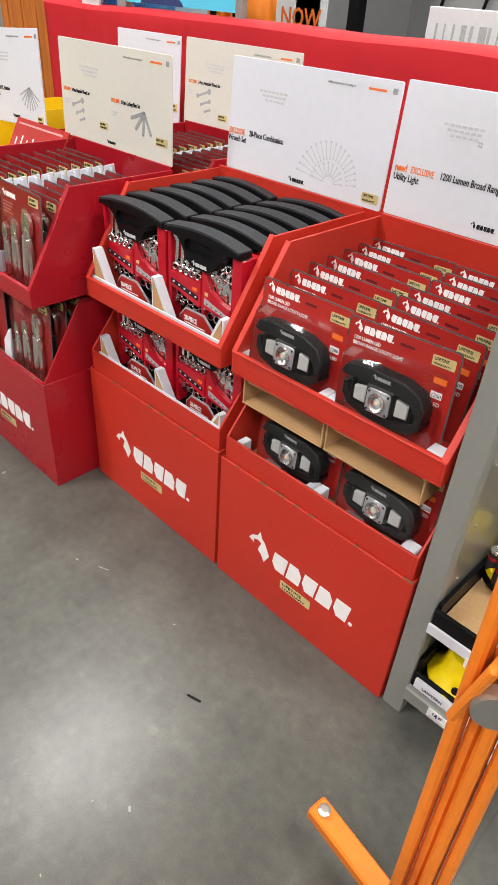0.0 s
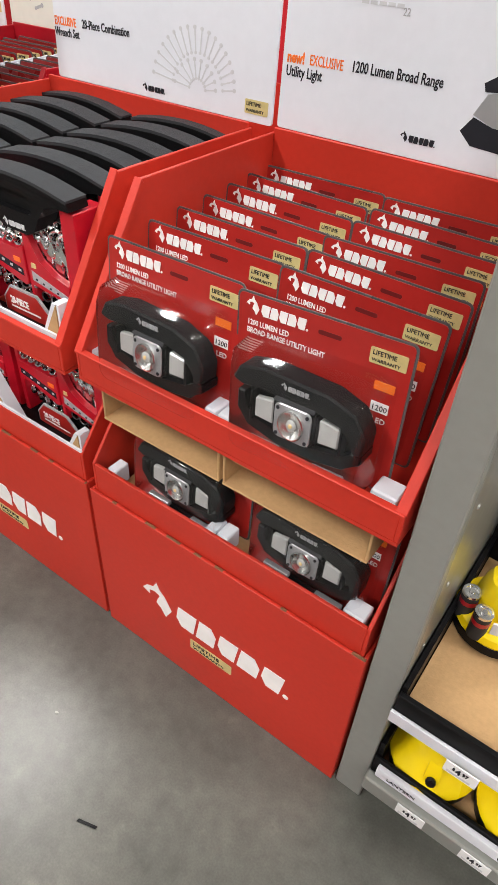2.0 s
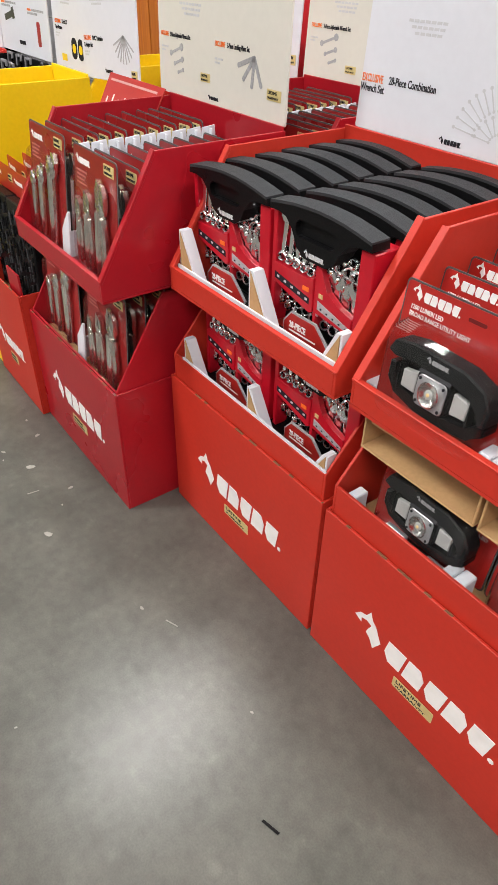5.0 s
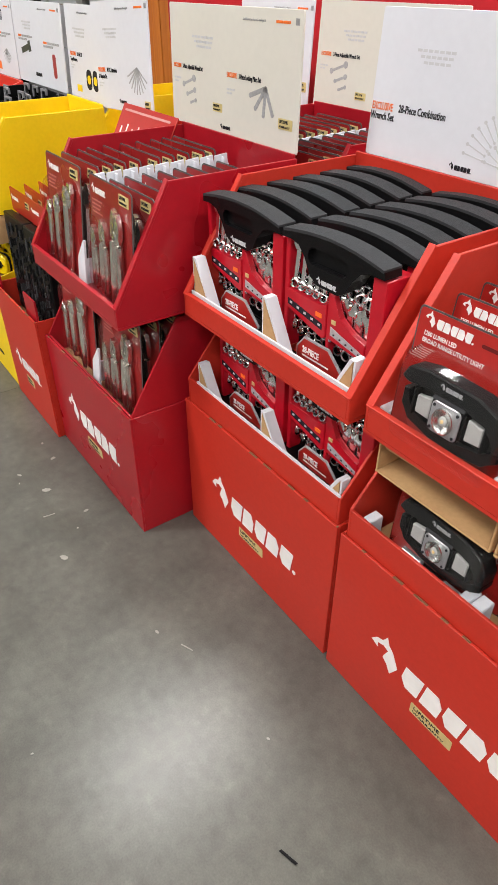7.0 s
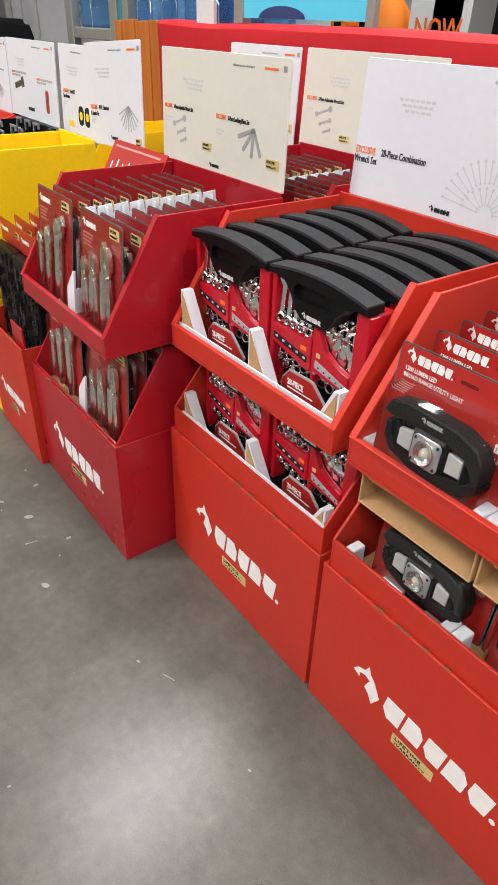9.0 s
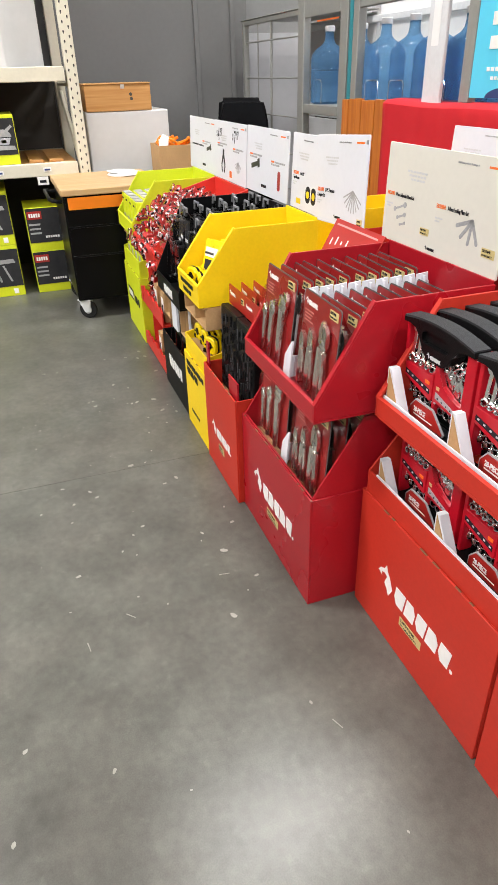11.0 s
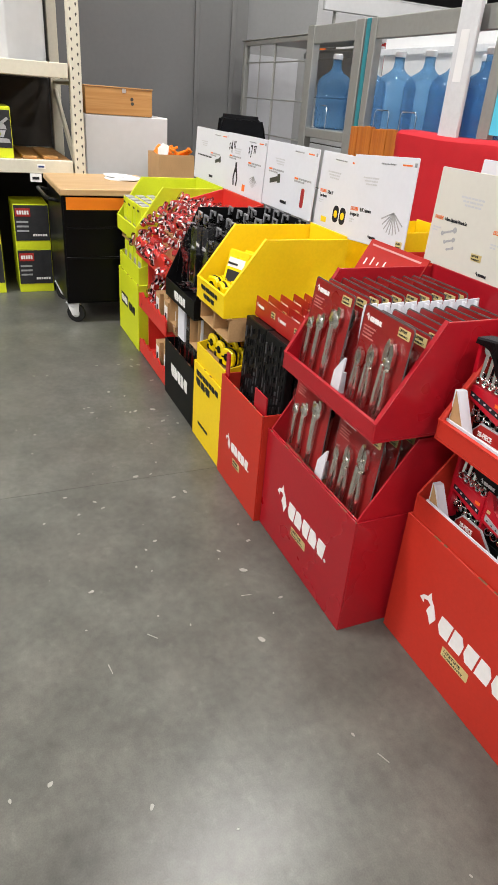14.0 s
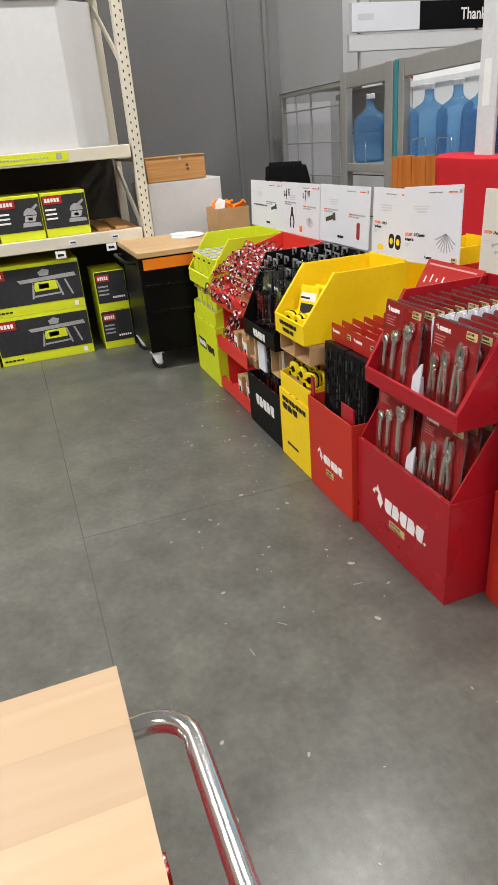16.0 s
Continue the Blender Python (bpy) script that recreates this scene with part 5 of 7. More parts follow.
# ---- black bin: flashlights in clear shells ----
def flashlight_pack(tall):
    p = thing("flashlight_pack", "black flashlight in a clear hanging shell", "packaged lamp", "packaged flashlights in the black bin")
    bm = B()
    lathe(bm, [(0.014, 0.02), (0.014, 0.10), (0.019, 0.115), (0.021, 0.15), (0.018, 0.152)], 12, (0, 0.0, 0))
    part("barrel", bm, BLACKP, p, "black metal barrel", smooth=True)
    part("insert_card", bx(-0.036, 0.036, 0.022, 0.024, 0.004, tall - 0.045), DARKGREY, p, "dark insert card")
    part("card_print", bx(-0.032, 0.022, 0.0205, 0.0219, 0.03, 0.115), PACKRED, p, "red print on the card")
    part("card_print", bx(-0.028, 0.02, 0.0205, 0.0219, 0.165, 0.178), WHITEINK, p, "white print on the card")
    bm = B()
    prism(bm, xz(rounded(0.082, tall - 0.04, 0.012, 3, 0, (tall - 0.04) / 2), -0.026), (0, 0.054, 0))
    sh = part("shell", bm, SHELL, p, "clear plastic shell", bevel=0.004, smooth=True)
    sh.visible_shadow = False
    bm = B()
    tab = rounded(0.05, 0.05, 0.012, 3, 0, tall - 0.02)
    hole = rounded(0.03, 0.014, 0.006, 3, 0, tall - 0.012)
    of, nf = [bm.verts.new((x, 0.02, z)) for x, z in tab], [bm.verts.new((x, 0.02, z)) for x, z in hole]
    for a, b in zip(range(16), range(16)):
        c = (a + 1) % 16
        bm.faces.new((of[a], of[c], nf[c], nf[a]))
    r = bmesh.ops.extrude_face_region(bm, geom=bm.faces[:])
    bmesh.ops.translate(bm, vec=(0, 0.003, 0), verts=[v for v in r["geom"] if isinstance(v, bmesh.types.BMVert)])
    part("hang_tab", bm, SHELL, p, "clear hanging tab with a slot")
    bm = B()
    for x0, x1, z0, z1 in ((-0.024, -0.016, -0.030, 0.008), (0.018, 0.026, -0.012, 0.008), (-0.016, 0.018, 0.000, 0.008)):
        box(bm, x0, x1, 0.0175, 0.0255, tall + z0, tall + z1)
    part("hook_rim", bm, HOOKGREY, p, "smoky grey square hook rim", bevel=0.0012)
    return p


fp = flashlight_pack(0.30)
fill(fp, [pose(-3.115 + 0.098 * c + jit(0.006), 0.775 + 0.085 * r, 0.530 + 0.018 * min(r, 2) + (0.03 if c in (1, 2) and r == 0 else 0), -4 + jit(3), 0, jit(6)) for r in range(5) for c in range(4)]
     + [pose(-3.10 + 0.11 * c, 0.765 + 0.09 * r, 0.165, -4, 0, jit(6)) for r in range(2) for c in range(4)])
solid("inner_crate", bx(-3.17, -2.77, 0.735, 1.18, 0.0, 0.164), KRAFT, "brown inner carton inside the bin", "carton")
carton(-3.180, -3.085, 0.735, 1.15, 0.345, 0.485, "brown cardboard spacer carton between black trays")
carton(-2.88, -2.77, 0.735, 1.15, 0.345, 0.485, "brown cardboard spacer carton between black trays")
for x0, x1 in ((-3.08, -2.985), (-2.765, -2.757)):
    solid("white_liner", bx(x0, x1, 0.745, 0.755, 0.31, 0.486), WHITECARD, "white card liner between the trays", "card insert")


# ---- red rack of small tools ----
red_rack = thing("display_rack", "bright red three-tier display of small tools", "display bin", "cardboard display bins along the aisle", (-3.445, 0.718, 0))
for x in (-0.255, 0.247):
    bm = B()
    prism(bm, [(x, 0.05, 0), (x, 0.46, 0), (x, 0.46, 0.87), (x, 0.20, 0.80), (x, 0.05, 0.60)], (0.008, 0, 0))
    part("side_panel", bm, REDBRIGHT, red_rack, bevel=0.001)
part("back_panel", bx(-0.247, 0.247, 0.452, 0.46, 0, 0.87), REDBRIGHT, red_rack)
for z, lip, y0 in ((0.012, 0.085, 0.0), (0.265, 0.34, 0.0), (0.545, 0.625, -0.012)):
    part("shelf", bx(-0.247, 0.247, y0 + 0.008, 0.45, z, z + 0.006), REDBRIGHT, red_rack)
    part("lip", bx(-0.255, 0.255, y0, y0 + 0.007, z, lip), REDBRIGHT, red_rack, bevel=0.001)
    bm = B()
    for k in range(5):
        prism(bm, [(-0.24 + k * 0.1, y0 - 0.001, lip), (-0.19 + k * 0.1, y0 - 0.001, lip + 0.018), (-0.14 + k * 0.1, y0 - 0.001, lip)], (0, 0.009, 0))
    part("scalloped_edge", bm, REDBRIGHT, red_rack)
for z in (0.274, 0.021):
    for k in range(4):
        c = thing("small_carton", "small brown carton with a white label on a red shelf", "carton", "small cartons on the red shelves", (-3.415 + 0.075 * k, 0.742 + 0.02 * (k % 2), z))
        part("box", bx(-0.032, 0.032, 0, 0.16, 0, 0.145 + 0.02 * (k % 2)), KRAFT, c, bevel=0.002)
        part("label", bx(-0.024, 0.024, -0.001, 0, 0.04, 0.12), WHITEINK, c, "white label")
        part("print_bar", bx(-0.012, 0.012, -0.002, -0.001, 0.045, 0.085), INK, c)


HEAPRED = mat("coral_red_wrapper", (0.44, 0.030, 0.028), 0.3, 0, 0.3, 60, rnd=0.35)


def blister_tool():
    p = thing("small_tool_pack", "red and white wrapped small tool in a heap", "packaged tools", "heap of wrapped small tools")
    bm = B()
    prism(bm, xz(rounded(0.05, 0.075, 0.018, 3, 0, 0.037)), (0, 0.006, 0))
    part("wrapper", bm, HEAPRED, p, "red wrapper", bevel=0.002)
    part("wrapper_print", bx(-0.020, 0.020, -0.0008, 0.0, 0.004, 0.018), WHITEINK, p, "white print band")
    bm = B()
    lathe(bm, [(0.012, 0), (0.012, 0.005), (0.008, 0.008), (0.003, 0.009)], 10, m=pose(0.003, 0, 0.050, 90))
    part("cap", bm, CAPWHITE, p, "white round cap", smooth=True)
    bm = B()
    tube(bm, [(-0.012, -0.009, 0.02), (0.012, -0.009, 0.03)], 0.007, 8)
    part("body", bm, BLACKP, p, "black tool body", smooth=True)
    bm = B()
    lathe(bm, [(0.009, 0), (0.009, 0.004), (0.003, 0.005)], 10, m=pose(-0.010, -0.001, 0.062, 90))
    part("mark", bm, REDBRIGHT, p, "red round mark")
    bm = B()
    prism(bm, xz(rounded(0.056, 0.08, 0.02, 3, 0, 0.038), -0.018), (0, 0.022, 0))
    sh = part("wrap", bm, SHELL, p, "clear plastic wrap", bevel=0.004, smooth=True)
    sh.visible_shadow = False
    return p


bt = blister_tool()
spots = []
for r in range(12):
    for c in range(13):
        yy = 0.682 + 0.034 * r
        hz = 0.60 + 0.195 * math.sin(min(1.0, (r + 0.3) / 7.0) * math.pi / 2) + rp.uniform(-0.012, 0.012) - (0.03 if c in (0, 12) else 0)
        spots.append(pose(-3.70 + 0.0415 * c + jit(0.012), yy + jit(0.010), hz, rp.uniform(-85, -10), rp.uniform(-150, 150), rp.uniform(-60, 60)) @ Matrix.Scale(rp.uniform(0.60, 0.85), 4))
for c in range(4):
    for r in range(3):
        spots.append(pose(-3.67 + 0.05 * c, 0.738 + 0.03 * r, 0.285 + 0.06 * r + jit(0.01), rp.uniform(-50, -10), rp.uniform(-50, 50), rp.uniform(-40, 40)))
fill(bt, spots)
solid("inner_crate", bx(-3.685, -3.205, 0.84, 1.15, 0.552, 0.67), KRAFT, "brown inner carton under the heap of tools", "carton")


# ---- lime bin goods ----
MIDLIGHT = mat("light_grey_print", (0.34, 0.34, 0.34), 0.5, 0, 0.2, 60)

def lime_pack():
    p = thing("lime_pack", "small lime green accessory pack in a lime tray", "packaged tools", "lime accessory packs")
    part("box", bx(-0.045, 0.045, 0, 0.05, 0, 0.165), LIME, p, bevel=0.003)
    part("lid", bx(-0.042, 0.042, 0.004, 0.046, 0.1655, 0.169), MIDLIGHT, p, "grey smoked lid")
    part("window", bx(-0.034, 0.022, -0.001, 0, 0.02, 0.055), MIDINK, p, "grey print field")
    part("label", bx(-0.034, 0.005, -0.002, -0.001, 0.132, 0.142), INK, p, "dark print")
    return p


fill(lime_pack(), [pose(-4.10 + 0.105 * c, 0.745 + 0.062 * r, 0.600, 0, 0, jit(2)) for c in range(4) for r in range(5)]
     + [pose(-4.10 + 0.105 * c, 0.745 + 0.07 * r, 0.422, 0, 0, jit(4)) for c in range(4) for r in range(2)])
solid("inner_crate", bx(-4.17, -3.73, 0.735, 1.17, 0.0, 0.421), KRAFT, "brown inner carton inside the bin", "carton")
carton(-4.165, -3.955, 0.735, 1.12, 0.545, 0.586, "brown cardboard spacer carton between lime trays")
carton(-3.945, -3.735, 0.735, 1.12, 0.545, 0.586, "brown cardboard spacer carton between lime trays")


# ---- pallet rack with boxed machines ----
def pallet_rack():
    r = thing("pallet_rack", "beige punched steel pallet rack with boxed tools", "rack", at=(-4.95, 0, 0))
    for x0, x1, tag in ((-0.075, 0.0, 1), (-1.0, -0.925, 0)):
        po = part("upright", bx(x0, x1, 0.612, 0.682, 0, 3.6), RACKBEIGE, r, bevel=0.004)
        if tag:
            bm = B()
            for k in range(66):
                for y in (0.630, 0.664):
                    z = 0.05 + k * 0.0508 + (0.0254 if y > 0.65 else 0)
                    prism(bm, [(0.0006, y - 0.005, z + 0.004), (0.0006, y - 0.005, z + 0.010), (0.0006, y, z + 0.014), (0.0006, y + 0.005, z + 0.010), (0.0006, y + 0.005, z + 0.004), (0.0006, y, z - 0.008)], (0.001, 0, 0))
            tagged(part("hole_pattern", bm, DARKBROWN, po, "dark teardrop punched holes"), kind="stuff")
    for k in range(6):
        bm = B()
        tube(bm, [(-0.05, 0.645, 0.2 + 0.55 * k), (-0.95, 0.645, 0.2 + 0.55 * k + (0.5 if k % 2 else 0))], 0.018, 6)
        part("brace", bm, RACKBEIGE, r)
    for z0, z1 in ((0.775, 0.855), (1.318, 1.400), (2.9, 2.98)):
        part("front_beam", bx(-0.045, 0.004, -3.0, 0.600, z0, z1), RACKBEIGE, r, bevel=0.004)
        part("rear_beam", bx(-1.0, -0.96, -3.0, 0.600, z0, z1), RACKBEIGE, r)
        # upper decks carry the shade of their undersides in a dark colour
        part("deck", bx(-0.955, -0.05, -3.0, 0.600, z1 - 0.03, z1 - 0.004), DARKBROWN if z0 > 1 else CRATEWOOD, r)
    # added rear sheets: the rack's inner shade as a dark colour
    part("back_sheet", bx(-0.99, -0.97, -3.0, 0.60, 0.86, 1.31), DARKBROWN, r, "added dark sheet holding the shade at the rack's back")
    part("back_sheet", bx(-0.99, -0.97, -3.0, 0.60, 0.0, 0.77), DARKBROWN, r, "added dark sheet holding the shade at the rack's back")
    st = part("label_strip", bx(0.005, 0.007, -1.2, 0.178, 1.333, 1.392), LIME, r, "lime label strip with dark print")
    bm = B()
    for k in range(16):
        box(bm, 0.0075, 0.0085, -0.28 + k * 0.021, -0.266 + k * 0.021, 1.357, 1.366)
    part("brand_block", bx(0.0075, 0.0085, -0.52, -0.41, 1.340, 1.384), INK, st, "black block on the strip")
    part("strip_print", bm, MIDINK, st, "unreadable print as bars")
    part("strip_code", bx(0.0075, 0.0085, 0.10, 0.135, 1.347, 1.382), MIDINK, st)
    for y, z in ((0.004, 0.715), (0.362, 0.725)):
        t = part("price_tag", bx(0.005, 0.007, y - 0.035, y + 0.035, z, z + 0.05), WHITEINK, r, "white price tag")
        part("tag_print", bx(0.0075, 0.0085, y - 0.022, y + 0.02, z + 0.014, z + 0.030), INK, t)
    for y, z in ((0.10, 0.80), (0.40, 0.805)):
        t = part("price_tag", bx(0.005, 0.007, y - 0.025, y + 0.025, z, z + 0.025), WHITEINK, r, "white price tag")
        part("tag_print", bx(0.0075, 0.0085, y - 0.018, y + 0.018, z + 0.006, z + 0.017), NAVY, t)
    return r


pallet_rack()


def machine_box(x, y0, y1, z0, z1, depth, label, saw=False, band_top=True):
    """A printed machine carton: dark front, lime bands, a red label, a machine drawn in plain shapes. Faces +x."""
    b = thing("machine_box", label, "boxed machine", "boxed machines on the rack", (x, (y0 + y1) / 2, z0))
    w, h = y1 - y0, z1 - z0
    part("carton", bx(-depth, 0, -w / 2, w / 2, 0, h), LIME, b, bevel=0.003)
    part("dark_field", bx(0.0005, 0.002, -w / 2 + 0.004, w / 2 - 0.004, h * 0.20, h * (0.93 if band_top else 0.985)), DARKGREY, b, "dark printed field")
    lw = min(0.14, w * 0.42)
    part("red_label", bx(0.0025, 0.004, -w / 2 + 0.012, -w / 2 + 0.012 + lw, h * 0.74, h * 0.92), PACKRED, b, "red label with plain white blocks")
    bm = B()
    for k in range(5):
        a = -w / 2 + 0.022 + k * lw * 0.165
        box(bm, 0.0045, 0.006, a, a + lw * 0.125, h * 0.785, h * 0.87)
    part("emblem", bm, WHITEINK, b)

    def flat(pts, material, name="machine_picture", lab=""):
        bm = B()
        prism(bm, [(0.0025, y, z) for y, z in pts], (0.0015, 0, 0))
        part(name, bm, material, b, lab)

    if saw:
        c = w * 0.08
        flat([(c - 0.16, h * 0.70), (c + 0.24, h * 0.74), (c + 0.25, h * 0.66), (c - 0.14, h * 0.63)], MIDLIGHT, lab="printed grey table top")
        flat([(c - 0.06, h * 0.62), (c + 0.10, h * 0.63), (c + 0.11, h * 0.45), (c - 0.05, h * 0.44)], LIME, lab="printed lime machine body")
        flat([(c - 0.02, h * 0.58), (c + 0.05, h * 0.585), (c + 0.05, h * 0.49), (c - 0.02, h * 0.48)], WHITEINK)
        for a, e in ((-0.06, -0.08), (0.10, 0.13), (0.16, 0.20)):
            flat([(c + a, h * 0.62), (c + a + 0.014, h * 0.62), (c + e + 0.014, h * 0.30), (c + e, h * 0.30)], MIDLIGHT)
        flat([(c - 0.06, h * 0.36), (c + 0.14, h * 0.38), (c + 0.14, h * 0.345), (c - 0.06, h * 0.325)], MIDLIGHT)
        flat([(c, h * 0.74), (c + 0.06, h * 0.74), (c + 0.07, h * 0.84), (c + 0.03, h * 0.88), (c - 0.01, h * 0.82)], MIDLIGHT)
        part("code_square", bx(0.0005, 0.002, w / 2 - 0.075, w / 2 - 0.045, h * 0.05, h * 0.15), WHITEINK, b)
        bm = B()
        for k in range(5):
            box(bm, 0.0005, 0.002, -w / 2 + 0.02 + k * 0.028, -w / 2 + 0.042 + k * 0.028, h * 0.08, h * 0.115)
        part("small_print", bm, INK, b)
    else:
        bm = B()
        for k in range(3):
            box(bm, 0.0025, 0.004, -w / 2 + 0.015, -w / 2 + 0.09, h * (0.60 - 0.1 * k), h * (0.64 - 0.1 * k))
        part("small_print", bm, WHITEINK if band_top else MIDINK, b)
        if band_top:
            arc = [(0.075 + 0.045 * math.cos(math.pi * k / 8), h * 0.56 + 0.045 * math.sin(math.pi * k / 8)) for k in range(9)]
            flat(arc, MIDLIGHT, lab="printed grey saw guard")
            flat([(0.012, h * 0.30), (w / 2 - 0.012, h * 0.30), (w / 2 - 0.02, h * 0.38), (0.02, h * 0.40)], MIDLIGHT, lab="printed grey saw base")
            flat([(0.03, h * 0.41), (0.10, h * 0.41), (0.115, h * 0.54), (0.04, h * 0.54)], BOARDGREY)
            flat([(0.085, h * 0.70), (0.125, h * 0.80), (0.135, h * 0.76), (0.10, h * 0.66)], MIDLIGHT)
            flat([(0.055, h * 0.44), (0.085, h * 0.44), (0.085, h * 0.50), (0.055, h * 0.50)], LIME)
        else:
            bm = B()
            for k in range(6):
                box(bm, 0.0025, 0.004, 0.0 + k * 0.016, 0.012 + k * 0.016, h * 0.30, h * 0.35)
            part("small_print", bm, WHITEINK, b)
    return b


for y0 in (-0.055, -0.365):
    machine_box(-4.985, y0, y0 + 0.300, 0.856, 1.146, 0.40, "lime and dark grey boxed mitre saw on the rack shelf")
pb = thing("machine_box", "plain lime carton with small dark print on the shelf", "boxed machine", "boxed machines on the rack", (-4.985, -0.535, 0.856))
part("carton", bx(-0.40, 0, -0.15, 0.15, 0, 0.232), LIME, pb, bevel=0.003)
for k in range(4):
    part("print_line", bx(0.0005, 0.002, -0.12 + 0.05 * k, -0.114 + 0.05 * k, 0.03, 0.19 - 0.03 * (k % 2)), MIDINK, pb)
for y0 in (-0.555, -1.24):
    for z0 in (0.0, 0.350):
        machine_box(-5.0, y0, y0 + 0.668, z0, z0 + 0.349, 0.55, "long lime and dark grey boxed table saw on the floor", saw=True)
for z0 in (0.0, 0.290):
    machine_box(-5.0, 0.205, 0.430, z0, z0 + 0.288, 0.35, "small lime and dark grey boxed machine in a stack", band_top=False)
for y in (0.30, 0.43):
    solid("shelf_board", bx(-5.75, -5.03, y, y + 0.09, 0.852, 0.868), CRATEWOOD, "loose brown board on the rack shelf", "board", "loose boards on the shelf", bevel=0.002)
wb = thing("white_carton", "large white folded carton on the rack", "carton", at=(-5.0, 0, 1.397))
bm = B()
prism(bm, [(0.0, -1.4, 0), (0.0, 0.268, 0), (-0.13, 0.500, 0), (-0.6, 0.500, 0), (-0.6, -1.4, 0)], (0, 0, 0.845))
part("box", bm, PANELWHITE, wb, bevel=0.004)
part("flap", bx(-0.6, 0.02, -1.4, 0.30, 0.846, 0.852), PANELWHITE, wb)


# ---- black utility cart with a wooden top ----
def utility_cart():
    c = thing("utility_cart", "black steel tool cart with a wooden top and casters", "cart", at=(-4.56, 0.68, 0))
    part("body", bx(-0.31, 0.30, -0.262, 0.32, 0.125, 0.745), CARTBLACK, c, bevel=0.006)
    top = part("wooden_top", bx(-0.40, 0.33, -0.272, 0.34, 0.746, 0.782), CARTTOP, c, "light oak top", bevel=0.004)
    for z0, z1 in ((0.14, 0.403), (0.407, 0.573), (0.577, 0.735)):
        d = part("drawer", bx(0.301, 0.3045, -0.252, 0.31, z0, z1), CARTBLACK, c, bevel=0.001)
        part("drawer_pull", bx(0.305, 0.309, -0.24, 0.27, z1 - 0.018, z1 - 0.010), CARTBLACK, d)
    part("orange_tape", bx(0.310, 0.312, -0.238, 0.28, 0.668, 0.735), ORANGETAPE, c, "wide strip of orange tape")
    bm = B()
    tube(bm, [(0.20, -0.263, 0.70), (0.20, -0.315, 0.71), (0.16, -0.33, 0.715), (-0.2, -0.33, 0.715), (-0.24, -0.315, 0.71), (-0.24, -0.263, 0.70)], 0.011, 8)
    part("push_handle", bm, BLACKP, c, smooth=True)
    for x in (-0.24, 0.25):
        for y in (-0.220, 0.26):
            bm = B()
            turned = pose(x, y, 0, 0, 0, 62)
            for sy in (-0.024, 0.018):
                prism(bm, [turned @ Vector(p) for p in ((-0.036, sy, 0.118), (0.040, sy, 0.118), (0.034, sy, 0.045), (-0.004, sy, 0.045))], turned.to_3x3() @ Vector((0, 0.006, 0)))
            prism(bm, [turned @ Vector(p) for p in ((-0.040, -0.030, 0.118), (0.044, -0.030, 0.118), (0.044, 0.030, 0.118), (-0.040, 0.030, 0.118))], (0, 0, 0.007))
            ca = part("caster", bm, CAPWHITE, c, "pale steel caster fork")
            bm = B()
            lathe(bm, [(0.026, -0.013), (0.052, -0.013), (0.056, -0.008), (0.056, 0.008), (0.052, 0.013), (0.026, 0.013)], 20, m=pose(x, y, 0, 0, 0, 62) @ pose(0.014, 0, 0.056, 90))
            part("wheel", bm, RUBBER, ca, "black rubber wheel", smooth=True)
            bm = B()
            lathe(bm, [(0.006, -0.0145), (0.0255, -0.0145), (0.0255, 0.0145), (0.006, 0.0145)], 14, m=pose(x, y, 0, 0, 0, 62) @ pose(0.014, 0, 0.056, 90))
            part("hub", bm, SILVER, ca, "grey wheel hub", smooth=True)
    return c


utility_cart()
for k, (a, b2_, rz) in enumerate(((-4.72, 0.84, 8), (-4.70, 0.90, -14), (-4.78, 0.86, 30))):
    bm = B()
    prism(bm, [(0.11 * math.cos(i / 12 * math.pi * 2) * (1 + 0.1 * math.sin(i * 3)), 0.085 * math.sin(i / 12 * math.pi * 2), 0) for i in range(12)], (0, 0, 0.004))
    solid("paper", bm, PAPERWHITE, "loose white papers on the cart's top", "paper", "papers on the cart", m=pose(a, b2_, 0.7825 + 0.0055 * k, 0, 0, rz))

# ---- white cabinet with a wooden crate, box of straps, chair ----
cab = thing("white_cabinet", "plain white cabinet with a wooden crate on top", "cabinet", at=(-5.42, 1.0, 0))
part("body", bx(-0.30, 0.29, -0.285, 0.282, 0, 1.130), PANELWHITE, cab, bevel=0.004)
part("front_panel", bx(0.2915, 0.30, -0.280, 0.278, 0.02, 1.126), PANELWHITE, cab, bevel=0.003)
crate = thing("wooden_crate", "orange-brown wooden crate on the white cabinet", "crate", at=(-5.34, 0.948, 1.131))
for nm, a in (("side", (0.20, 0.22, -0.222, 0.222, 0, 0.158)), ("side", (-0.22, -0.20, -0.222, 0.222, 0, 0.158)), ("end", (-0.20, 0.20, -0.222, -0.204, 0, 0.158)), ("end", (-0.20, 0.20, 0.204, 0.222, 0, 0.158)), ("lid", (-0.225, 0.226, -0.226, 0.226, 0.159, 0.166))):
    part(nm, bx(*a), CRATEWOOD, crate, bevel=0.002)
for ky, kz in ((0.085, 0.098), (0.088, 0.072)):
    bm = B()
    lathe(bm, [(0.011, 0), (0.009, 0.0012)], 10, m=pose(0.2202, ky, kz, 0, 90, 0))
    part("knot_hole", bm, DARKBROWN, crate, "dark knot in the wood")
part("latch", bx(0.2205, 0.225, 0.02, 0.045, 0.132, 0.157), STEEL, crate)
sb = thing("strap_box", "open brown carton of orange straps and white paper", "carton", at=(-4.90, 1.24, 0.682))
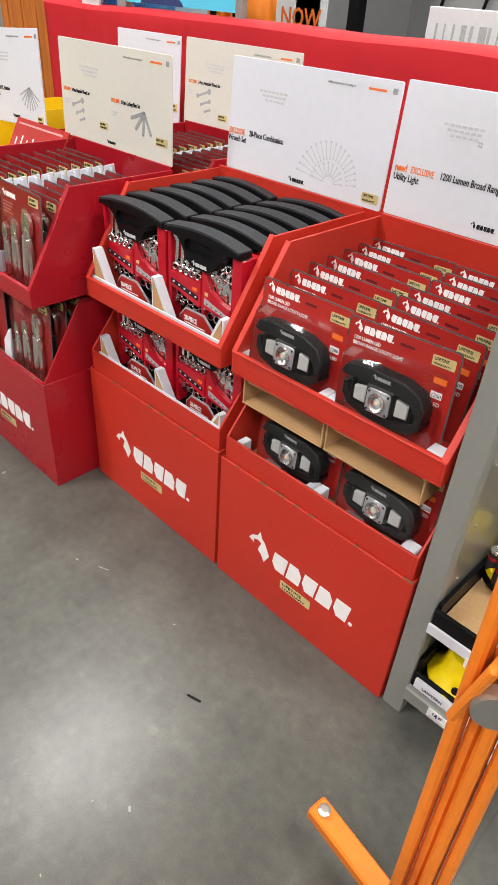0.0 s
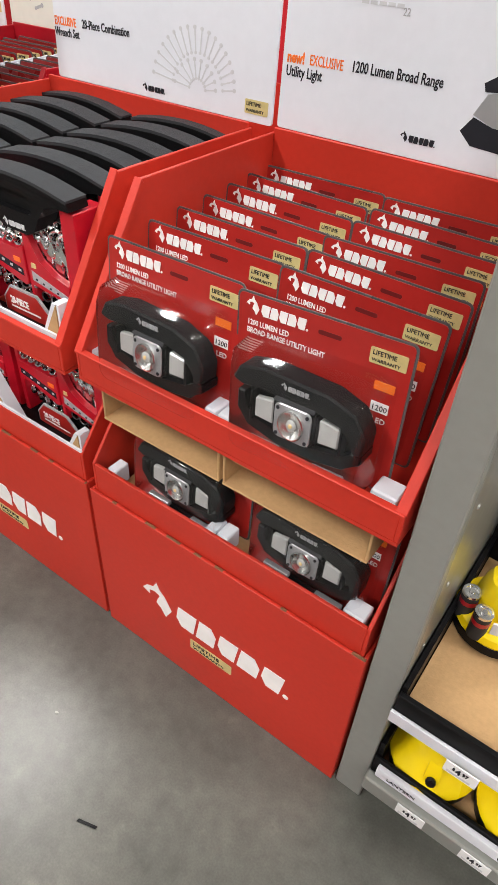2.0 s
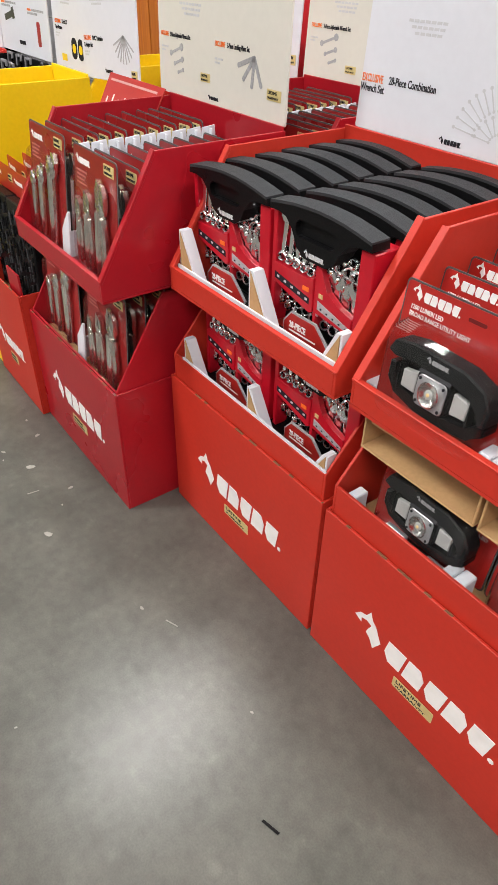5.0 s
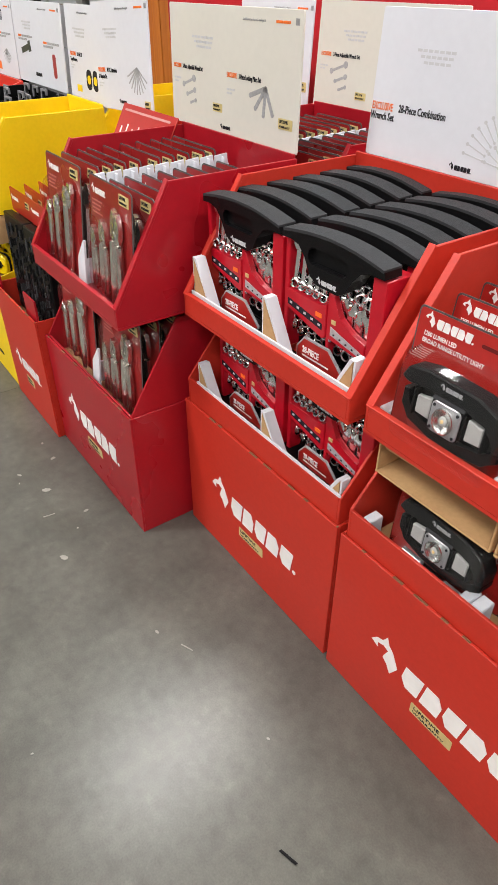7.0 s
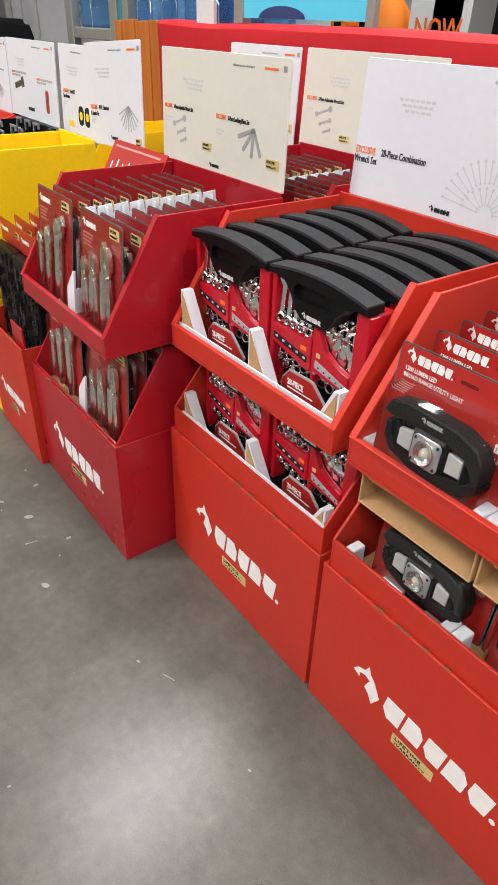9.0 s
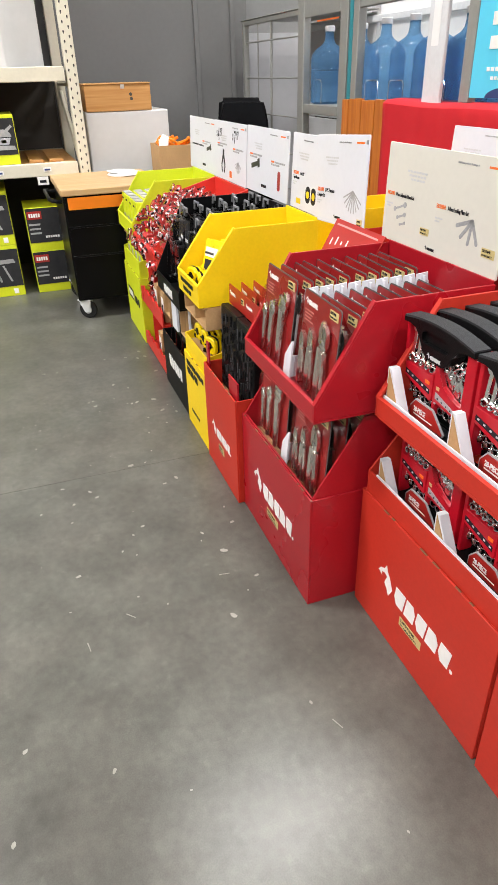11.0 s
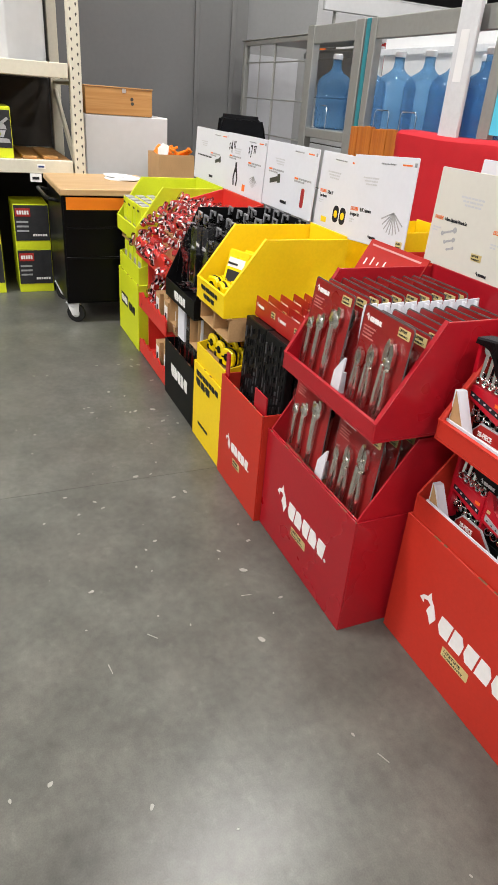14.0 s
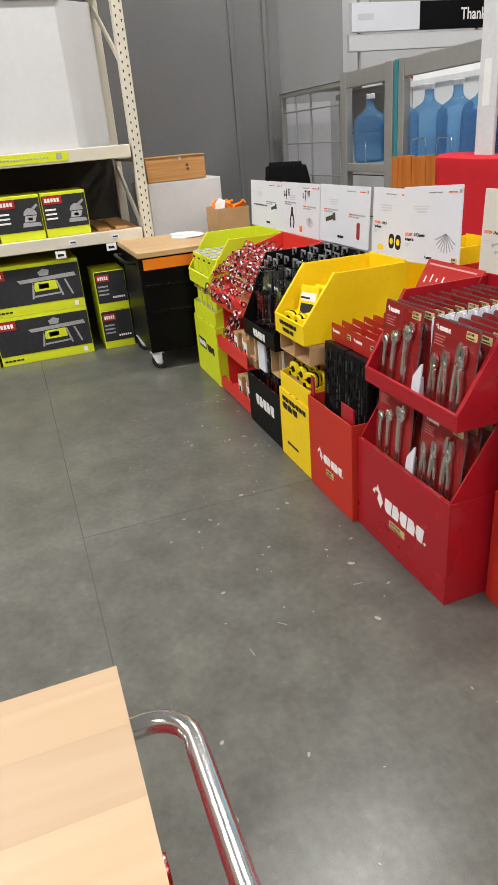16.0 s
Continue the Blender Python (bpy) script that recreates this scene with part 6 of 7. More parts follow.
for nm, a in (("base", (-0.14, 0.14, -0.12, 0.12, 0, 0.004)), ("side", (0.136, 0.14, -0.12, 0.12, 0.004, 0.25)), ("side", (-0.14, -0.136, -0.12, 0.12, 0.004, 0.25)), ("end", (-0.136, 0.136, -0.12, -0.116, 0.004, 0.25)), ("end", (-0.136, 0.136, 0.116, 0.12, 0.004, 0.25))):
    part(nm, bx(*a), KRAFT, sb, bevel=0.001)
for k in range(9):
    p0 = Vector((rp.uniform(-0.08, 0.1), rp.uniform(-0.06, 0.09), 0.20))
    bm = B()
    tube(bm, [p0 + Vector((0.03 * math.sin(i * 1.3 + k), 0.04 * math.cos(i * 1.1 + k), 0.018 * i)) for i in range(6)], 0.014, 6, 0.009)
    part("orange_strap", bm, ORANGETAPE, sb, "bundled orange strap", smooth=True)
bm = B()
for k in range(4):
    prism(bm, [(-0.02 + 0.02 * k, -0.10, 0.12), (0.10, -0.10 + 0.01 * k, 0.12), (0.11, -0.05, 0.30), (0.0, -0.06 - 0.01 * k, 0.31 - 0.01 * k)], (0.006, 0.004, 0))
part("white_paper", bm, PAPERWHITE, sb, "crumpled white paper")
solid("carton_stack", bx(-5.06, -4.74, 1.10, 1.38, 0.0, 0.68), KRAFT, "plain brown carton under the strap box", "carton", bevel=0.004)

chair = thing("office_chair", "black glossy vinyl office chair behind the signs", "chair", at=(-5.3, 1.85, 0))
bm = B()
prism(bm, [(0.20, -0.21, 0.62), (0.20, 0.21, 0.62), (0.185, 0.185, 1.05), (0.15, 0.16, 1.170), (0.15, -0.17, 1.180), (0.185, -0.195, 1.05)], (-0.07, 0, 0.01))
part("backrest", bm, LEATHER, chair, bevel=0.03, seg=3, smooth=True)
part("seat", bx(-0.28, 0.2, -0.23, 0.23, 0.44, 0.52), LEATHER, chair, bevel=0.03, seg=2, smooth=True)
bm = B()
tube(bm, [(-0.04, 0, 0.08), (-0.04, 0, 0.44)], 0.03, 10)
part("column", bm, CHROME, chair, smooth=True)
for k in range(5):
    bm = B()
    a = radians(72 * k)
    tube(bm, [(-0.04, 0, 0.09), (-0.04 + 0.26 * math.cos(a), 0.26 * math.sin(a), 0.055)], 0.02, 6)
    tube(bm, [(-0.04 + 0.26 * math.cos(a), 0.26 * math.sin(a) - 0.02, 0.028), (-0.04 + 0.26 * math.cos(a), 0.26 * math.sin(a) + 0.02, 0.028)], 0.028, 8)
    part("leg", bm, BLACKP, chair)


# ---- water bottle cage ----
def cage():
    c = thing("bottle_cage", "grey steel cage shelf for water bottles", "shelf rack", at=(-4.2, 2.06, 0))

    def bar(nm, x0, x1, y0, y1, z0, z1, m=CAGEMETAL, lab="", bev=0.004):
        return part(nm, bx(x0 + 4.2, x1 + 4.2, y0, y1, z0, z1), m, c, lab, bevel=bev)

    bar("post", -5.745, -5.70, 0, 0.04, 0, 1.67)
    bar("post", -4.665, -4.575, 0, 0.05, 0, 1.72)
    bar("post", -4.075, -3.985, 0, 0.05, 0, 1.72)
    bar("teal_strip", -3.972, -3.935, 0.004, 0.04, 0, 1.72, TEAL, "teal strip between the posts")
    bar("post", -3.92, -3.86, 0, 0.05, 0, 1.72)
    bar("post", -2.905, -2.845, 0, 0.05, 0, 1.72)
    bar("top_beam", -4.570, -4.080, 0.002, 0.03, 1.618, 1.715)
    bar("top_beam", -3.855, -2.910, 0.002, 0.03, 1.618, 1.715)
    bar("roof_sheet", -5.78, -4.67, 0.0, 0.58, 1.672, 1.680)
    bar("rear_rail", -5.78, -2.86, 0.545, 0.572, 1.600, 1.640, CAPWHITE, "white rear rail")
    bar("top_rail", -5.735, -4.670, 0.005, 0.03, 1.640, 1.670)
    bar("shelf_beam", -4.570, -4.080, 0.002, 0.03, 1.095, 1.150)
    bar("shelf_beam", -3.855, -2.910, 0.002, 0.03, 1.095, 1.150)
    bar("shelf", -4.66, -2.85, 0.052, 0.58, 1.138, 1.150)
    bar("back_board", -4.66, -2.85, 0.585, 0.60, 0.0, 1.745, PAPERWHITE, "white board behind the bottles")
    for q in range(5):
        bar("side_board", -5.78, -4.68, 0.575, 0.60, 0.02 + 0.33 * q, 0.34 + 0.33 * q, WHITEWALL, "pale grey board behind the mesh")
    for k in range(7):
        bm = B()
        z = 0.12 + 0.235 * k
        tube(bm, [(-5.74 + 4.2, 0.02, z), (-4.665 + 4.2, 0.02, z)], 0.005, 6)
        part("mesh_wire", bm, CAGEMETAL, c)
    for k in range(2):
        bm = B()
        x = -5.47 + 0.27 * k
        tube(bm, [(x + 4.2, 0.028, 0.02), (x + 4.2, 0.028, 1.65)], 0.005 if k != 1 else 0.010, 6)
        part("mesh_wire", bm, CAGEMETAL, c)
    for x in (-4.50, -3.80, -3.55, -3.2):
        bm = B()
        tube(bm, [(x + 4.2, 0.03, 1.15), (x + 4.2, 0.03, 1.27), (x + 4.215, 0.03, 1.285), (x + 4.325, 0.03, 1.285), (x + 4.34, 0.03, 1.27), (x + 4.34, 0.03, 1.15)], 0.003, 6)
        part("wire_loop", bm, CHROME, c, "bright wire loop", smooth=True)
    return c


cage()


def water_bottle():
    p = thing("water_bottle", "large clear blue plastic water bottle", "water bottle", "blue water bottles in the cage")
    bm = B()
    lathe(bm, [(0.092, 0.0), (0.110, 0.012), (0.112, 0.09), (0.108, 0.102), (0.112, 0.114), (0.112, 0.185), (0.108, 0.197), (0.112, 0.210), (0.112, 0.245), (0.104, 0.275), (0.080, 0.302), (0.046, 0.322), (0.031, 0.340), (0.027, 0.365), (0.027, 0.40)], 24)
    part("bottle", bm, JUG, p, smooth=True)
    bm = B()
    lathe(bm, [(0.030, 0.392), (0.031, 0.395), (0.031, 0.418), (0.026, 0.422)], 16)
    part("cap", bm, CAPWHITE, p, "white cap", smooth=True)
    return p


fill(water_bottle(), [pose(x, y, 1.151) for x, y in ((-4.47, 2.19), (-4.25, 2.30), (-3.80, 2.20), (-3.555, 2.22), (-3.32, 2.21), (-3.09, 2.22), (-3.16, 2.47), (-3.44, 2.49))])

# store post, poster, exit sign boards
post = thing("white_post", "chipped white square steel post", "post", at=(-3.050, 2.02, 0))
part("shaft", bx(-0.068, 0.068, -0.008, 0.012, 0, CEIL), CAPWHITE, post, bevel=0.004)
part("tape", bx(-0.03, 0.025, -0.0095, -0.0085, 1.42, 1.62), PAPERWHITE, post, "strip of white tape")
poster = thing("poster_stand", "sky blue poster board with a round seal in a grey frame", "poster", at=(-2.445, 2.030, 0))
part("board", bx(-0.345, 0.345, 0, 0.02, 1.225, 2.05), SKYBLUE, poster)
for x in (-0.385, 0.347):
    part("frame_side", bx(x, x + 0.038, -0.005, 0.025, 1.205, 2.08), CAGEMETAL, poster, bevel=0.003)
for z, size, body, mt in ((1.60, 0.06, "", NAVY), (1.48, 0.05, "BIG", NAVY), (1.40, 0.045, "HEALTHY", NAVY)):
    if body:
        words(poster, body, size, mt, -0.08 if body == "BIG" else -0.12, -0.002, z, 0, 0.8)
        part("print_bar", bx(-0.25, -0.10 if body == "BIG" else -0.14, -0.003, -0.001, z - 0.004, z + 0.04), WHITEINK, poster, "white print as a bar")
block_mark(poster, NAVY, -0.24, -0.001, 1.60, 0.27, 0.06, 5)
bm = B()
for k in range(12):
    box(bm, -0.25 + k * 0.026, -0.232 + k * 0.026, -0.002, 0, 1.32, 1.335)
    box(bm, -0.22 + k * 0.022, -0.205 + k * 0.022, -0.002, 0, 1.29, 1.302)
part("small_print", bm, WHITEINK, poster)
bm = B()
ring = [(0.185 + 0.112 * math.cos(k / 24 * 2 * math.pi), 1.50 + 0.12 * math.sin(k / 24 * 2 * math.pi)) for k in range(24)]
rin = [(0.185 + 0.100 * math.cos(k / 24 * 2 * math.pi), 1.50 + 0.108 * math.sin(k / 24 * 2 * math.pi)) for k in range(24)]
for k in range(24):
    j = (k + 1) % 24
    prism(bm, [(ring[k][0], -0.001, ring[k][1]), (ring[j][0], -0.001, ring[j][1]), (rin[j][0], -0.001, rin[j][1]), (rin[k][0], -0.001, rin[k][1])], (0, -0.002, 0))
part("seal", bm, WHITEINK, poster, "white ring seal")
part("seal_print", bx(0.13, 0.25, -0.003, -0.001, 1.49, 1.51), NAVY, poster)
bm = B()
prism(bm, [(-0.10 + 0.14 * math.cos(k / 16 * math.pi), -0.001, 1.226 + 0.04 * math.sin(k / 16 * math.pi)) for k in range(17)], (0, -0.002, 0))
part("dark_dome", bm, NAVY, poster, "dark printed dome")

solid("wall_beam", bx(-6.5, -6.22, 2.80, 7.0, 2.45, 2.60), WHITEWALL, "white beam over the exit", "beam", kind="structure", bevel=0.01)
solid("wall_board", bx(-6.245, -6.23, 2.12, 2.78, 0.2, 1.62), BOARDGREY, "pale grey boards leaning behind the cage mesh", "board", bevel=0.003)
ex = thing("exit_sign", "long white and black sign thanking shoppers", "sign", at=(-6.2, 3.0, 2.155))
part("white_field", bx(-0.05, 0.0, 0.0, 0.71, 0, 0.225), WHITECARD, ex, bevel=0.003)
part("black_field", bx(-0.05, 0.0, 0.712, 2.2, 0, 0.225), BLACKCARD, ex, bevel=0.003)
part("bracket", bx(-0.045, -0.02, 0.2, 2.1, 0.2265, 0.34), CAGEMETAL, ex)
part("grey_print", bx(0.0005, 0.002, 0.06, 0.22, 0.09, 0.14), GREYINK, ex, "unreadable print as a bar")
tw = words(ex, "Thank You", 0.135, WHITEINK, 0, 0, 0, 0.002, 0.85)
tw.matrix_basis = pose(0.003, 1.16, 0.07, 0, 0, 90)
part("lower_board", bx(-0.06, -0.02, -0.02, 4.0, -0.15, -0.015), WHITEWALL, ex, "white board strip under the sign", bevel=0.004)
part("lower_board", bx(-0.12, -0.08, 1.43, 4.0, -0.42, -0.10), WHITEWALL, ex, "white board strip under the sign", bevel=0.004)
for yy in (0.1, 1.4, 2.6, 3.9):
    part("hanger", bx(-0.085, -0.062, yy, yy + 0.02, -0.41, CEIL - 2.13), CAGEMETAL, ex)
# the opening's darkness put in as one solid dark sheet
solid("dark_opening", bx(-8.9, -8.8, 2.8, 9.0, 0.0, 1.95), DARKBROWN, "dark sheet standing for the unlit exit opening beyond the cage", "doorway", kind="structure")
for k, (y, mt) in enumerate(((3.15, ORANGEINK), (3.5, PAPERWHITE), (3.9, PACKRED))):
    solid("far_notice", bx(-8.78, -8.77, y * 1.3, y * 1.3 + 0.3, 1.75, 2.05), mt, "small bright notice by the far exit", "notice", "far notices")


# ---- red cloth over a table, stained boards, counter beyond ----
def cloth_wall():
    bm = B()
    nx, prof = 150, [(0.30, 1.195), (0.10, 1.205), (0.02, 1.200), (0.0, 1.185), (-0.004, 1.16), (0.0, 1.12), (0.0, 1.0), (0.002, 0.8), (0.004, 0.5), (0.006, 0.25), (0.008, 0.01)]
    x0, x1 = -3.37, 1.2
    rows = []
    for i in range(nx + 1):
        x = x0 + (x1 - x0) * i / nx
        col = []
        for j, (y, z) in enumerate(prof):
            fold = 0.012 * noise.noise((x * 5, z * 0.8, 0)) + 0.006 * noise.noise((x * 17, z * 2.5, 3))
            if j >= 4:
                fold += 0.010 * noise.noise((x * 1.2, z * 9, 7))
            dz = 0.010 * noise.noise((x * 2.2, 0, 5)) + 0.012 * math.sin((x + 3.4) * 1.1) * 0.4
            col.append(bm.verts.new((x, 1.965 + y + fold * (1 if j > 1 else 0.3), max(0.004, z + (dz if j < 6 else 0)))))
        rows.append(col)
    for a, b in zip(rows, rows[1:]):
        for j in range(len(prof) - 1):
            bm.faces.new((a[j], b[j], b[j + 1], a[j + 1]))
    end = rows[0]
    r = [bm.verts.new((x0 + 0.004, v.co.y + 0.004 if k > 2 else 2.26, v.co.z)) for k, v in enumerate(end)]
    table = solid("cloth_cover", bm, CLOTH, "bright red cloth draped over a low partition", "table cloth", smooth=True)
    for p in table.data.polygons:
        p.use_smooth = True
    sm = table.modifiers.new("thickness", "SOLIDIFY")
    sm.thickness = 0.003
    solid("partition", bx(x0 + 0.03, x1 - 0.02, 2.0, 2.235, 0, 1.172), KRAFT, "low brown partition under the red cloth", "partition")


cloth_wall()
bw = thing("stained_boards", "orange stained wooden panel of upright boards", "wooden panel", at=(-3.61, 1.985, 0))
for k in range(7):
    w = 0.072
    part("board", bx(-0.25 + k * w, -0.25 + k * w + w - 0.004, 0.0 + 0.003 * (k % 2), 0.025, 0, 1.195 + 0.004 * (k % 3)), ORANGEWOOD, bw, bevel=0.002)

ct = thing("service_counter", "grey service counter beyond the cloth", "counter", at=(-1.5, 2.75, 0))
part("body", bx(-0.9, 1.6, 0, 0.5, 0, 1.12), CAGEMETAL, ct, bevel=0.004)
part("back_panel", bx(-0.30, 0.35, 0.2, 0.24, 1.122, 1.7), WALLPALE, ct)
for x in (-0.25, -0.05):
    bm = B()
    tube(bm, [(x, 0.19, 1.7), (x + 0.01, 0.185, 1.4), (x - 0.02, 0.18, 1.25), (x + 0.05, 0.17, 1.16), (x + 0.09, 0.15, 1.13)], 0.008, 6)
    part("cable", bm, BLACKP, ct, smooth=True)
part("black_post", bx(-0.62, -0.56, 0.0, 0.05, 1.122, 2.0), BLACKP, ct, "black upright post")
ns = solid("notice_board", bx(-2.30, -2.16, 2.60, 2.61, 0.6, 1.42), PAPERWHITE, "white notice with orange capitals on the counter", "sign")
ns = thing("price_notice", "white notice with orange capitals", "sign", at=(-2.42, 2.60, 1.13))
part("sheet", bx(0, 0.30, 0, 0.006, 0, 0.24), PAPERWHITE, ns, bevel=0.001)
words(ns, "NOW", 0.10, ORANGEINK, 0.03, -0.001, 0.045, 0.002, 0.9)
sv = thing("orange_case", "orange and black plastic tool cases on a shelf", "tool case", at=(-2.58, 2.62, 1.12))
bm = B()
lathe(bm, [(0.11, 0), (0.12, 0.02), (0.11, 0.14), (0.06, 0.20)], 16)
part("shell", bm, ORANGETAPE, sv, smooth=True)
part("band", bx(-0.02, 0.02, -0.125, -0.10, 0, 0.19), BLACKP, sv, "black band")
sv2 = thing("orange_case", "orange tool case with black trim on a shelf", "tool case", at=(-2.80, 2.62, 1.12))
part("shell", bx(-0.06, 0.06, -0.06, 0.06, 0, 0.17), ORANGETAPE, sv2, bevel=0.012)
part("latch", bx(-0.02, 0.02, -0.068, -0.061, 0.05, 0.1), BLACKP, sv2)
solid("case_shelf", bx(-2.95, -2.42, 2.45, 2.75, 0.0, 1.119), CAGEMETAL, "grey metal shelf under the orange cases", "shelf")
lh = thing("label_holder", "clear acrylic label holder with black bar marks", "label holder", at=(-1.55, 2.50, 1.121))
part("stand", bx(0, 0.36, 0, 0.02, 0, 0.17), CAPWHITE, lh, bevel=0.003)
bm = B()
for k, w in enumerate((0.008, 0.006, 0.008, 0.02, 0.012, 0.03, 0.01, 0.006)):
    box(bm, 0.04 + k * 0.036, 0.04 + k * 0.036 + w, -0.002, 0, 0.03, 0.12)
part("bar_marks", bm, MIDINK, lh)
solid("holder_shelf", bx(-1.6, -1.1, 2.47, 2.74, 0.0, 1.12), CAGEMETAL, "grey ledge under the label holder", "shelf")


# ---- gondola shelf with lanterns ----
def gondola():
    g = thing("gondola_shelf", "grey steel gondola shelf with black trays", "shelf", at=(-0.305, 0.868, 0))
    up = part("upright", bx(-0.024, 0.024, 0, 0.03, 0, 1.35), GREYMETAL, g, bevel=0.002)
    part("side_sheet", bx(0.010, 0.0235, 0.031, 0.42, 0.10, 1.35), DULLMETAL, g, "scuffed bare metal side sheet", bevel=0.001)
    part("back_sheet", bx(0.024, 1.25, 0.40, 0.42, 0, 1.35), GREYMETAL, g)
    part("base_deck", bx(0.024, 1.25, 0.0, 0.40, 0.10, 0.115), GREYMETAL, g)
    part("kick_rail", bx(0.024, 1.25, -0.022, -0.004, 0.086, 0.125), GREYMETAL, g, bevel=0.003)
    part("upper_deck", bx(0.026, 1.25, 0.004, 0.40, 0.300, 0.318), BLACKP, g, "black shelf deck")
    part("upper_lip", bx(0.026, 1.25, -0.006, 0.003, 0.300, 0.362), BLACKCARD, g, "black tray lip", bevel=0.001)
    part("tray_side", bx(0.026, 0.034, 0.004, 0.36, 0.319, 0.372), BLACKCARD, g)
    part("tray_back", bx(0.026, 1.25, 0.352, 0.36, 0.319, 0.395), BLACKCARD, g)
    part("lower_lip", bx(0.026, 1.25, -0.002, 0.004, 0.118, 0.165), BLACKCARD, g, bevel=0.001)
    part("tray_side", bx(0.026, 0.034, 0.006, 0.36, 0.116, 0.20), BLACKCARD, g)
    part("tray_liner", bx(0.036, 1.25, 0.006, 0.35, 0.319, 0.324), KRAFT, g, "brown card liner")
    part("tray_liner", bx(0.036, 1.25, 0.006, 0.35, 0.116, 0.121), KRAFT, g, "brown card liner")
    for z, x in ((0.300, 0.024), (0.130, 0.036)):
        st = part("label_rail", bx(x, 1.25, -0.012, -0.0065 if z > 0.2 else -0.003, z, z + 0.026), WHITECARD, g, "white label rail", bevel=0.001)
    st.name = "label_rail"
    words(st, "LANTERN", 0.0105, INK, 0.055, -0.0128, 0.139, 0, 1.05)
    block_mark(st, INK, 0.235, -0.0128, 0.136, 0.085, 0.013, 7)
    for x, z in ((0.115, 0.296), (0.085, 0.098), (0.190, 0.098), (0.31, 0.296), (0.32, 0.098)):
        t = part("price_tag", bx(x, x + 0.046, -0.0255, -0.0235, z, z + 0.026), PAPERWHITE, g, "white price tag")
        words(t, "4", 0.017, INK, x + 0.016, -0.0262, z + 0.010, 0.0004, 0.8)
        words(t, "97", 0.010, INK, x + 0.025, -0.0262, z + 0.014, 0.0002, 0.8)
        words(t, "$", 0.009, INK, x + 0.011, -0.0262, z + 0.014, 0, 0.8)
        part("small_print", bx(x + 0.005, x + 0.038, -0.0265, -0.0256, z + 0.004, z + 0.008), GREYINK, t)
    for k in range(6):
        bm = B()
        lathe(bm, [(0.004, 0), (0.003, 0.002)], 8, m=pose(0.0237, 0.06, 0.40 + 0.14 * k, 0, 90, 0))
        part("rivet", bm, DULLMETAL, up)


gondola()


def lantern():
    p = thing("lantern", "round yellow plastic camping lantern on the shelf", "lantern", "yellow lanterns on the shelf")
    bm = B()
    lathe(bm, [(0.066, 0.0), (0.070, 0.006), (0.070, 0.022), (0.066, 0.026)], 28)
    part("rim", bm, BLACKP, p, "black base rim", smooth=True)
    bm = B()
    lathe(bm, [(0.069, 0.024), (0.072, 0.030), (0.068, 0.040), (0.052, 0.052), (0.044, 0.075), (0.042, 0.098), (0.036, 0.108), (0.02, 0.112)], 28)
    part("body", bm, LANTERN, p, smooth=True)
    bm = B()
    prism(bm, [(-0.018, -0.06, 0.040), (0.018, -0.06, 0.040), (0.016, -0.030, 0.112), (-0.016, -0.030, 0.112)], (0, 0.05, 0.006))
    part("grip", bm, LANTERN, p, bevel=0.006, seg=2, smooth=True)
    bm = B()
    lathe(bm, [(0.008, 0), (0.008, 0.004), (0.005, 0.006)], 10, m=pose(0, -0.058, 0.052, 60))
    part("switch", bm, BLACKP, p, "black switch")
    part("blue_tag", bx(-0.018, 0.018, 0.028, 0.034, 0.10, 0.128), BLUEP, p, "blue tag")
    return p


fill(lantern(), [pose(-0.205, 0.936, 0.122, 0, 0, 12), pose(-0.060, 0.940, 0.122, 0, 0, -8), pose(0.09, 0.938, 0.122, 0, 0, 5), pose(0.24, 0.938, 0.122, 0, 0, -5)])


